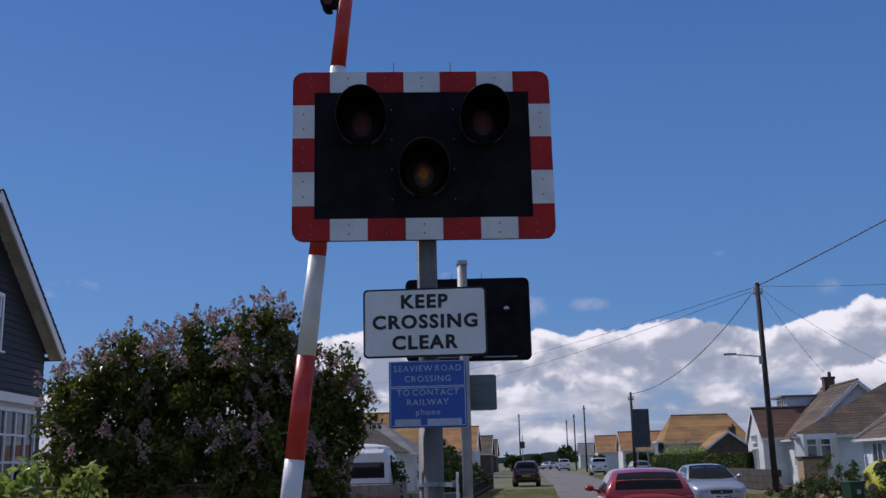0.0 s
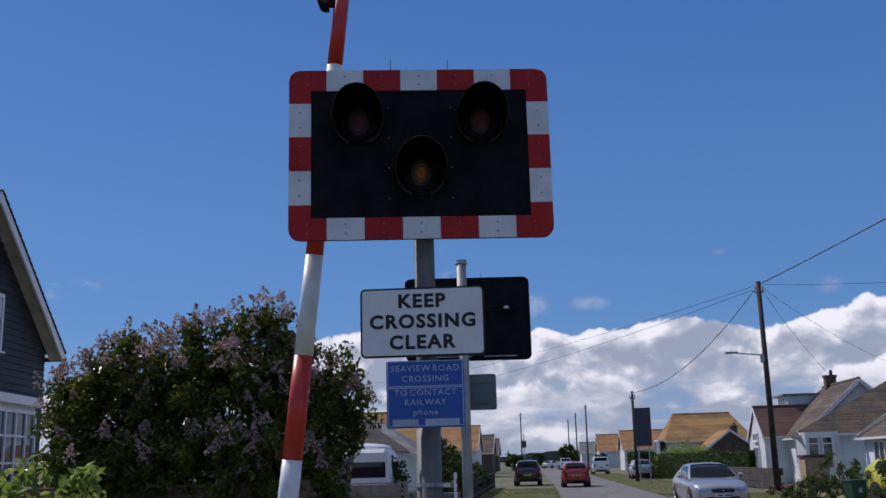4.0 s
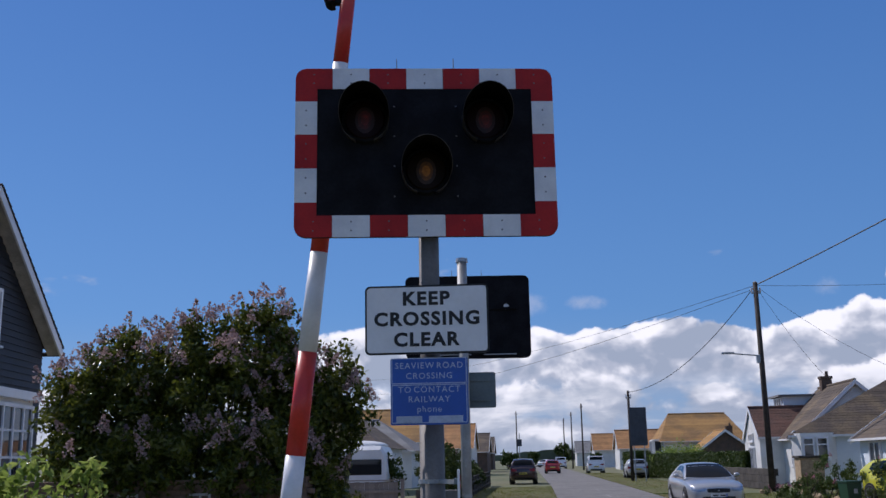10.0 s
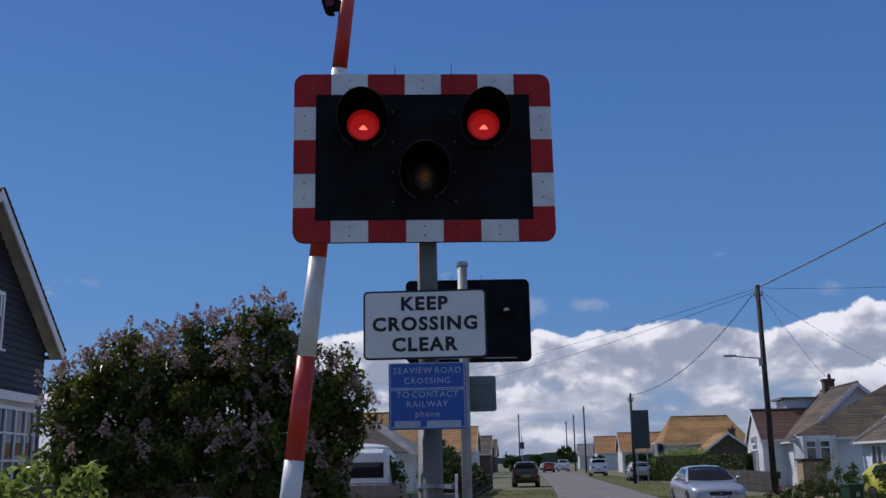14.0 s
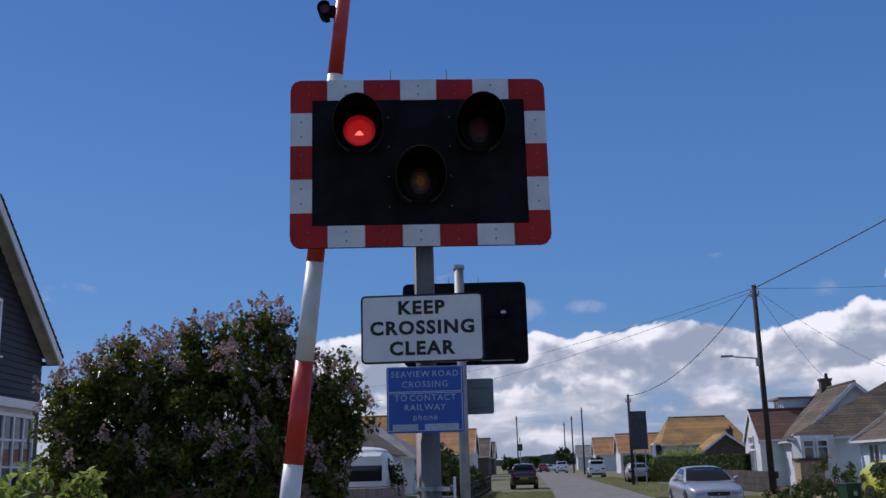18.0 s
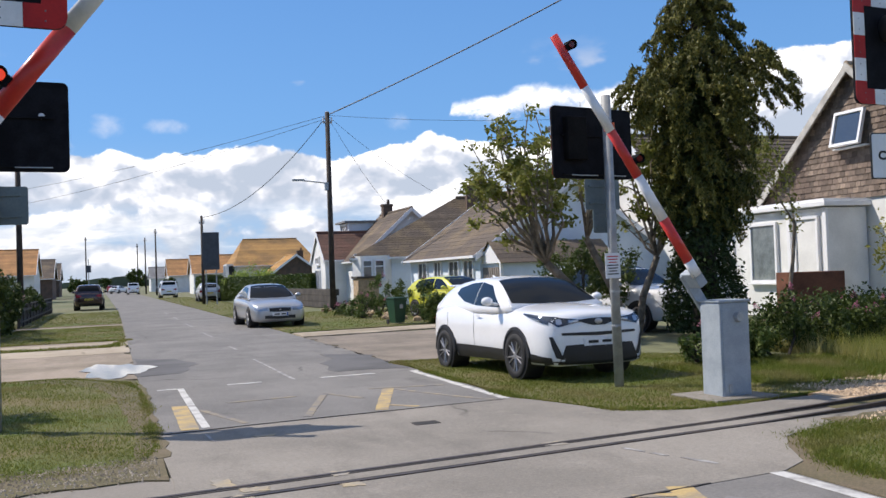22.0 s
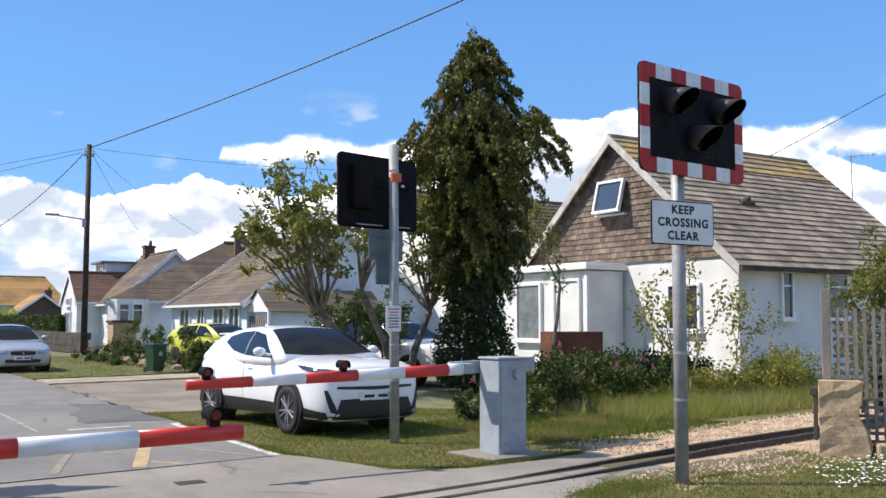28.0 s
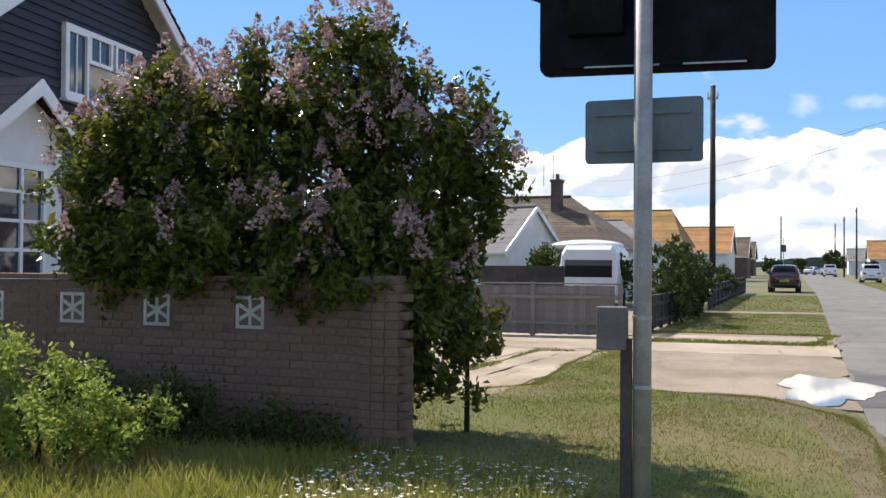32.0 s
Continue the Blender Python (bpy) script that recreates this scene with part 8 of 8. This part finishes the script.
# ---- walls, fences, poles, street things ----
def brick_wall(name, label, a, b, h, t, mat_, piers=()):
    """A wall of real bricks in stretcher bond from a to b."""
    a, b = Vector((*a, 0)), Vector((*b, 0))
    d = (b - a)
    L_ = d.length
    ang = math.degrees(math.atan2(d.y, d.x))
    top = thing(name, label, "wall", pose(a.x, a.y, 0, 0, 0, ang))
    bm = B()
    box(bm, (L_ / 2, 0, h / 2 - 0.1), (L_ - 0.02, t - 0.004, h + 0.16))
    part("mortar_core", bm, "wallmortar", top)
    return top, L_


GWALL, GL = brick_wall("garden_wall", "brown brick garden wall with pale screen blocks", (-3.05, 13.15), (-9.8, 13.3), 1.42, 0.22, "brick")
bm = B()
box(bm, (0, 0, 0), (0.214, 0.106, 0.064), 0, 0.003)
brick_me = None
SCREEN = [(1.42, 1.16), (2.42, 1.16), (3.40, 1.16), (4.4, 1.16), (5.4, 1.16)]
made = 0
rr = random.Random(4)
first = part("brick", bm, "brick", GWALL)
far_bricks = B()
course = 0
z = 0.04
while z < 1.40:
    x = 0.11 if course % 2 == 0 else 0.0
    while x < GL:
        skip = any(abs(x - sx) < 0.15 + 0.09 and abs(z - sz) < 0.15 for sx, sz in SCREEN)
        if not skip:
            m = pose(x, 0.06 + rr.uniform(-0.003, 0.003), z)
            if made < 300 and (x < 3.6) and z > 0.3:
                ob = first if made == 0 else new("brick", first.data)
                ob.parent = GWALL
                ob.matrix_local = m
                made += 1
            else:
                box(far_bricks, (x, 0.06, z), (0.214, 0.106, 0.064))
        x += 0.225
    z += 0.075
    course += 1
tagged(part("brick_rest", far_bricks, "brick", GWALL), kind="stuff")
for sx, sz in SCREEN:
    blk = new("screen_block")
    blk.parent = GWALL
    blk.matrix_local = pose(sx, 0.07, sz)
    bm = B()
    for q in (-1, 1):
        box(bm, (q * 0.13, 0, 0), (0.03, 0.1, 0.29))
        box(bm, (0, 0, q * 0.13), (0.23, 0.1, 0.03))
    for ang in (30, 90, 150):
        box_ = Matrix.Translation((0, 0.02, 0)) @ Matrix.Rotation(radians(ang), 4, "Y") @ Matrix.Diagonal((0.27, 0.05, 0.032, 1))
        bmesh.ops.create_cube(bm, size=1, matrix=box_)
    part("block_pattern", bm, "screenblock", blk)
    # black sheet behind the pattern: paints the shade seen in its holes
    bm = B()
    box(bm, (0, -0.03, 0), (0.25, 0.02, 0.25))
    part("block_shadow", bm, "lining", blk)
bm = B()
box(bm, (GL / 2, 0, 1.455), (GL, 0.28, 0.05), 0, 0.008)
part("coping", bm, "brick", GWALL)
bm = B()
box(bm, (0.15, -0.02, 0.75), (0.335, 0.335, 1.5))
pier_ = part("pier", bm, "wallmortar", GWALL)
for c_ in range(20):
    for k in range(3):
        bm = B()
        u = (k - 1) * 0.122 + (0.006 if c_ % 2 else 0)
        box(bm, (0.15 + u, -0.02 + R.uniform(-0.003, 0.003), 0.037 + 0.075 * c_), (0.114, 0.352, 0.066), 0, 0.003)
        part("brick", bm, "brick", pier_)


def post_fence(name, label, a, b, h, bay, board, mat_, gap=0.012, vertical=True, rails=2, cap=True):
    a, b = Vector((*a, 0)), Vector((*b, 0))
    d = b - a
    L_ = d.length
    top = thing(name, label, "fence", pose(a.x, a.y, 0, 0, 0, math.degrees(math.atan2(d.y, d.x))))
    n = max(1, round(L_ / bay))
    for k in range(n + 1):
        bm = B()
        box(bm, (L_ * k / n, 0, h / 2), (0.1, 0.1, h + 0.06), 0, 0.006)
        part("post", bm, mat_, top)
    for k in range(rails):
        bm = B()
        box(bm, (L_ / 2, -0.045, h * (0.25 + 0.5 * k / max(1, rails - 1))), (L_, 0.04, 0.07))
        part("rail", bm, mat_, top)
    me = None
    m = int(L_ / board)
    for k in range(m):
        x = board * (k + 0.5)
        if me is None:
            bm = B()
            box(bm, (0, 0, h / 2), (board - gap, 0.02, h - 0.08))
            ob = part("board", bm, mat_, top)
            me = ob.data
        else:
            ob = new("board", me)
            ob.parent = top
        ob.matrix_local = pose(x, 0.005 * (k % 2), R.uniform(-0.008, 0.008))
    if cap:
        bm = B()
        box(bm, (L_ / 2, 0, h), (L_, 0.12, 0.03))
        part("cap_rail", bm, mat_, top)
    return top


post_fence("wooden_gate_fence", "weathered boarded fence across the drive", (-9.5, 26.6), (-3.7, 27.3), 1.17, 2.0, 0.13, "fencewood", 0.003)
post_fence("dark_fence", "dark low fence along the front gardens", (-3.4, 28.3), (-3.2, 40), 0.85, 1.5, 0.2, "darkfence", 0.06)
post_fence("front_fence", "low garden fence along the verge", (-3.1, 42), (-3.2, 66), 0.9, 2.0, 0.25, "darkfence", 0.08)
slab("low_panel", [(-8.8, 33.0), (-6.35, 33.15), (-6.35, 33.25), (-8.8, 33.1)], 1.55, 1.55, "darkfence", "dark low garden screen panel", kind="", category="fence")


def trellis():
    top = thing("trellis_screen", "weathered square trellis behind a rough buff stone pier", "trellis", pose(10.62, 8.20, 0, 0, 0, -52))
    bm = B()
    box(bm, (0.0, 0.02, 0.98), (0.10, 0.10, 1.96), 0, 0.006)
    part("post", bm, "fencewood", top)
    for k in range(17):
        bm = B()
        box(bm, (0.13 + k * 0.1, 0.0, 0.92), (0.04, 0.013, 1.62))
        part("slat", bm, "lattice", top)
    for k in range(16):
        bm = B()
        box(bm, (0.95, 0.016, 0.16 + k * 0.1), (1.75, 0.013, 0.04))
        part("slat", bm, "lattice", top)
    bm = B()
    rings = []
    for k in range(10):
        z = -0.05 + 0.93 * k / 9
        wide = 0.54 if k < 4 else (0.42 if k in (5, 6) else 0.47)
        ring = []
        for u, v in ((0, 0), (0.33, 0), (0.66, 0), (1, 0), (1, 0.5), (1, 1), (0.66, 1), (0.33, 1), (0, 1), (0, 0.5)):
            j = 0.012 if u < 1 else 0.035
            ring.append((-0.10 + u * wide + R.uniform(-j, j), -0.36 + v * 0.3 + R.uniform(-0.012, 0.012), z + (R.uniform(-0.015, 0.015) if 0 < k < 9 else 0)))
        rings.append(ring)
    loft(bm, rings)
    part("stone_pier", bm, "stoneblock", top, "rough broken buff stone pier")
    bm = B()
    box(bm, (0.62, -0.25, 0.08), (0.28, 0.22, 0.2), 15, 0.03)
    part("fallen_block", bm, "stoneblock", top)
    bm = B()
    box(bm, (-0.14, -0.15, 0.45), (0.05, 0.06, 0.55), 0, 0.01)
    box(bm, (-0.16, -0.15, 0.75), (0.09, 0.08, 0.10), 0, 0.01)
    part("small_lamp", bm, "darkfence", top)
    return top


trellis()


def pole(label, x, y, h, lean=(0, 0), arm=None, r=0.14):
    top = thing("utility_pole", label, "utility pole", pose(x, y, 0, lean[0], lean[1], 0), "utility poles")
    bm = B()
    rod(bm, (0, 0, -0.3), (0, 0, h), r, r * 0.72, 14)
    part("pole_shaft", bm, "pole", top, "", True)
    bm = B()
    rod(bm, (0, 0, h), (0, 0, h + 0.05), r * 0.8, r * 0.3, 12)
    part("pole_cap", bm, "galv", top)
    bm = B()
    box(bm, (0, 0, h - 0.5), (r * 3.0, 0.12, 0.10))
    part("pole_bracket", bm, "galv", top)
    for s in (-1, 1):
        bm = B()
        rod(bm, (s * r * 1.4, 0, h - 0.45), (s * r * 1.4, 0, h - 0.25), 0.05, 0.03, 8)
        part("insulator", bm, "white", top)
    if arm:
        z, ln = arm
        bm = B()
        rod(bm, (0, 0, z), (-ln, 0, z + 0.14), 0.035, 0.03, 8)
        a = part("lamp_arm", bm, "galv", top)
        bm = B()
        box(bm, (-ln - 0.25, 0, z + 0.17), (0.6, 0.18, 0.1), 0, 0.03)
        part("lamp_head", bm, "greypaint", a)
        bm = B()
        box(bm, (-0.12, 0, z - 0.15), (0.22, 0.2, 0.4), 0, 0.02)
        part("control_box", bm, "greypaint", top)
    return top


pole("dark wooden utility pole with a street lamp arm", 10.75, 48.2, 9.8, (0, 0), (6.25, 1.3), 0.15)
pole("dark wooden utility pole among the garden hedges", -3.35, 46.2, 8.8)
pole("thin far wooden utility pole", -3.6, 176, 9.8, r=0.13)
pole("far dark wooden utility pole", 6.6, 72.5, 6.3, r=0.12)
pole("thin far wooden utility pole", 6.2, 140, 9.0, r=0.13)
pole("thin far wooden utility pole", 5.6, 165, 9.0, r=0.13)
pole("thin far wooden utility pole", 5.0, 190, 9.0, r=0.13)


def cable(a, b, sag, r=0.012, label="thin black overhead cable between poles"):
    a, b = Vector(a), Vector(b)
    bm = B()
    n = 14
    p = [a.lerp(b, k / n) - Vector((0, 0, sag * 4 * (k / n) * (1 - k / n))) for k in range(n + 1)]
    side = Vector((b.y - a.y, a.x - b.x, 0)).normalized()
    loft(bm, [[q + side * r * math.cos(t) + Vector((0, 0, r * math.sin(t))) for t in (0, 1.2566, 2.5133, 3.7699, 5.0265)] for q in p])
    tagged(part("overhead_cable", bm, "cable"), label, "cable")


TOPR = (10.75, 48.2, 9.65)
cable(TOPR, (24.0, 26.0, 15.55), 0.35, 0.03)
cable(TOPR, (6.6, 72.5, 6.2), 1.1, 0.02)
cable(TOPR, (-30, 150, 14), 1.5, 0.012)
cable((10.75, 48.2, 9.5), (-32, 150, 12), 2.0, 0.012)
cable(TOPR, (16.5, 57.5, 5.6), 0.3, 0.009)
cable(TOPR, (18.4, 53.0, 5.9), 0.3, 0.009)
cable(TOPR, (30.0, 40.0, 9.2), 0.5, 0.009)
cable((26.6, 22.15, 6.97), (40, 22.15, 13.1), 0.05, 0.015, "thin black cable down to the house ridge")


def big_sign():
    top = thing("road_sign", "dark back of a tall road sign on two posts", "road sign", pose(6.95, 70.0, 0))
    bm = B()
    box(bm, (0, 0, 3.7), (1.15, 0.06, 2.6), 0, 0.01)
    part("sign_panel", bm, "signdark", top)
    for x in (-0.35, 0.35):
        bm = B()
        rod(bm, (x, 0.07, -0.1), (x, 0.07, 4.6), 0.045, None, 10)
        part("post", bm, "galv", top)
    for z in (2.8, 4.4):
        bm = B()
        box(bm, (0, -0.05, z), (1.0, 0.04, 0.06))
        part("channel", bm, "signdark", top)


big_sign()
bm = B()
SP = thing("small_road_sign", "small far road sign on a thin post", "road sign", pose(-2.7, 150, 0))
rod(bm, (0, 0, 0), (0, 0, 5.5), 0.06, None, 8)
part("post", bm, "galv", SP)
bm = B()
box(bm, (0, -0.06, 4.0), (0.7, 0.04, 1.0))
part("sign_panel", bm, "signdark", SP)

PIER = thing("gate_pier", "buff block gate pier with a flat cap", "gate pier", pose(11.3, 43.6, 0))
bm = B()
box(bm, (0, 0, 0.75), (0.95, 0.95, 1.5))
part("pier_core", bm, "stoneblock", PIER)
bm = B()
box(bm, (0, 0, 1.53), (1.1, 1.1, 0.1), 0, 0.02)
part("pier_cap", bm, "darkfence", PIER)
LW = thing("low_wall", "low dark block wall along the garden", "wall", pose(10.7, 58, 0, 0, 0, 92))
for k in range(22):
    for j in range(3):
        bm = B()
        box(bm, (-9 + 0.9 * k + (0.45 if j % 2 else 0), 0, 0.17 + 0.33 * j), (0.88, 0.25, 0.32), 0, 0.012)
        part("block", bm, "darkfence", LW)
BIN = thing("wheelie_bin", "dark green plastic wheelie bin", "wheelie bin", pose(9.05, 30.7, 0, 0, 0, 12) @ Matrix.Scale(0.82, 4))
bm = B()
loft(bm, [[(-0.2, -0.24, 0.06), (0.2, -0.24, 0.06), (0.2, 0.24, 0.06), (-0.2, 0.24, 0.06)], [(-0.28, -0.32, 0.98), (0.28, -0.32, 0.98), (0.28, 0.34, 0.98), (-0.28, 0.34, 0.98)]])
part("bin_body", bm, "green_bin", BIN)
bm = B()
box(bm, (0, 0, 1.02), (0.62, 0.72, 0.07), 0, 0.02)
box(bm, (0, 0.38, 1.0), (0.5, 0.08, 0.05), 0, 0.01)
part("bin_lid", bm, "green_bin", BIN)
bm = B()
box(bm, (0.02, -0.345, 0.7), (0.14, 0.01, 0.16))
part("bin_label", bm, "galv", BIN)
for s in (-1, 1):
    bm = B()
    rod(bm, (s * 0.24, 0.28, 0.1), (s * 0.29, 0.28, 0.1), 0.1, None, 14)
    part("bin_wheel", bm, "tyre", BIN)
for k in range(26):
    a = R.uniform(0, 1)
    x, y = 10.0 + 0.5 * math.sin(k) + 0.2 * a, 31.8 + k * 0.55
    bm = B()
    bmesh.ops.create_icosphere(bm, subdivisions=1, radius=1, matrix=Matrix.Translation((x, y, 0.08)) @ Matrix.Diagonal((R.uniform(0.08, 0.19), R.uniform(0.08, 0.19), R.uniform(0.07, 0.14), 1)))
    tagged(part("edging_stone", bm, "stoneblock"), "pale rounded stone edging the verge", "stone", "edging stones")
# caravan
CV = thing("caravan", "white touring caravan parked behind the fence", "caravan", pose(-7.45, 43.3, 0, 0, 0, 4))
bm = B()
prof = [(-1.05, 0.5), (-1.1, 1.3), (-1.0, 2.05), (-0.85, 2.3), (0.85, 2.3), (1.0, 2.05), (1.1, 1.3), (1.05, 0.5)]
loft(bm, [[(x * s, y, z * f) for x, z in prof] for y, s, f in ((-2.3, 0.95, 0.93), (-2.05, 1, 1), (2.3, 1, 1), (2.5, 0.96, 0.95))])
part("caravan_body", bm, "caravan", CV)
bm = B()
box(bm, (0, -2.27, 1.45), (1.75, 0.08, 0.65), 0, 0.03)
part("front_window", bm, "sideglass", CV)
for y in (-1.0, 1.2):
    for s in (-1, 1):
        bm = B()
        box(bm, (s * 1.085, y, 1.5), (0.05, 0.9, 0.6), 0, 0.02)
        part("side_window", bm, "carglass", CV)
bm = B()
box(bm, (0, 0.3, 2.33), (0.7, 0.9, 0.09), 0, 0.03)
part("roof_hatch", bm, "caravan", CV)
for s in (-1, 1):
    bm = B()
    rod(bm, (s * 0.9, 0.2, 0.32), (s * 1.08, 0.2, 0.32), 0.32, None, 18)
    part("caravan_wheel", bm, "tyre", CV)
bm = B()
box(bm, (0, -2.9, 0.45), (0.12, 1.4, 0.1))
part("drawbar", bm, "galv", CV)
BOAT = thing("boat", "pale covered boat on a cradle behind the caravan", "boat", pose(-8.7, 47.5, 0))
bm = B()
bmesh.ops.create_icosphere(bm, subdivisions=3, radius=1, matrix=Matrix.Translation((0, 0, 2.4)) @ Matrix.Diagonal((1.6, 0.8, 0.27, 1)))
part("boat_cover", bm, "caravan", BOAT, "", True)
for x in (-1.0, 1.0):
    bm = B()
    box(bm, (x, 0, 1.05), (0.12, 1.2, 2.1))
    part("cradle", bm, "darkfence", BOAT)
bm = B()
box(bm, (17.2, 20.9, 0.85), (1.5, 0.7, 0.9), -10, 0.02)
tagged(part("garden_box", bm, "rust"), "rust brown garden box before the porch", "box")
bm = B()
for k in range(7):
    box(bm, (18.4 + 0.05 * k, 19.4 - 0.25 * k, 0.9), (0.03, 0.03, 0.9))
box(bm, (18.55, 18.65, 1.33), (0.05, 1.6, 0.06), -11)
tagged(part("garden_bench", bm, "greypaint"), "pale painted garden bench", "bench")

# ---- what moves ----
def motions():
    # booms come down
    angles_a = ((0, 84), (18, 84), (18.5, 83.2), (19, 81.4), (19.5, 79.8), (20, 78), (20.5, 75.5), (21, 73), (21.5, 64.5), (22, 52.2), (22.4, 43.4), (22.8, 35.4), (23.2, 25.8), (23.6, 15.5), (24, 6.0), (24.4, 1.3), (24.8, 0.5), (25, 0.3), (32, 0.3))
    walk(BOOM_A, [(t, pose(0.0625, 0, BOOM_ZA - 0.0625, 0, -a, 0) @ Matrix.Translation((-0.0625, 0, 0.0625))) for t, a in angles_a])
    angles_c = ((0, 82), (18, 82), (18.5, 81), (19.5, 78.6), (20, 77.6), (20.5, 75.3), (21, 69.8), (21.5, 65), (22, 57.2), (22.5, 47.3), (23, 36.1), (23.5, 23), (24, 9.3), (24.5, 1.5), (24.8, -0.8), (25, -1.3), (32, -1.3))
    walk(BOOM_C, [(t, pose(0, 0, BOOM_ZC, 0, a, 0)) for t, a in angles_c])
    # red car drives off down the road
    way = ((0, 18.6), (0.5, 23.2), (1, 28.3), (1.5, 33.6), (2, 39.0), (2.5, 44.8), (3, 50.5), (3.5, 56), (5.5, 76), (6, 81), (7, 90), (8, 98), (10, 113), (13, 140), (14, 150), (17, 178), (21, 215), (25, 240), (32, 255))
    rows = []
    for t, y in way:
        x = 1.95 if y < 60 else 1.95 - 1.4 * ((y - 60) / 140) ** 1.3
        rows.append((t, pose(x, y + 2.0, 0.0, 0, 0, 90 + (0.4 if y > 70 else 0))))
    walk(RED_CAR, rows)

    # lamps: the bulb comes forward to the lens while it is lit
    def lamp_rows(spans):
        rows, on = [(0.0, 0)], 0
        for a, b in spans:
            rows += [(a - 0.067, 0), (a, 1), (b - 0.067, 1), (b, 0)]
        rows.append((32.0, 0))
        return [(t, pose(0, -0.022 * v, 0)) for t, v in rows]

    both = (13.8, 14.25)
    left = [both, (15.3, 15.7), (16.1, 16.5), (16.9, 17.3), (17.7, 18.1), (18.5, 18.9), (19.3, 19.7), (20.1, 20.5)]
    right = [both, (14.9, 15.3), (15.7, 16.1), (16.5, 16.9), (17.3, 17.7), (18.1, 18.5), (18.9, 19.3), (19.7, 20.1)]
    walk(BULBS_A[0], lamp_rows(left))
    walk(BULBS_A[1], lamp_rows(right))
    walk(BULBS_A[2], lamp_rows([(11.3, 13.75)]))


motions()
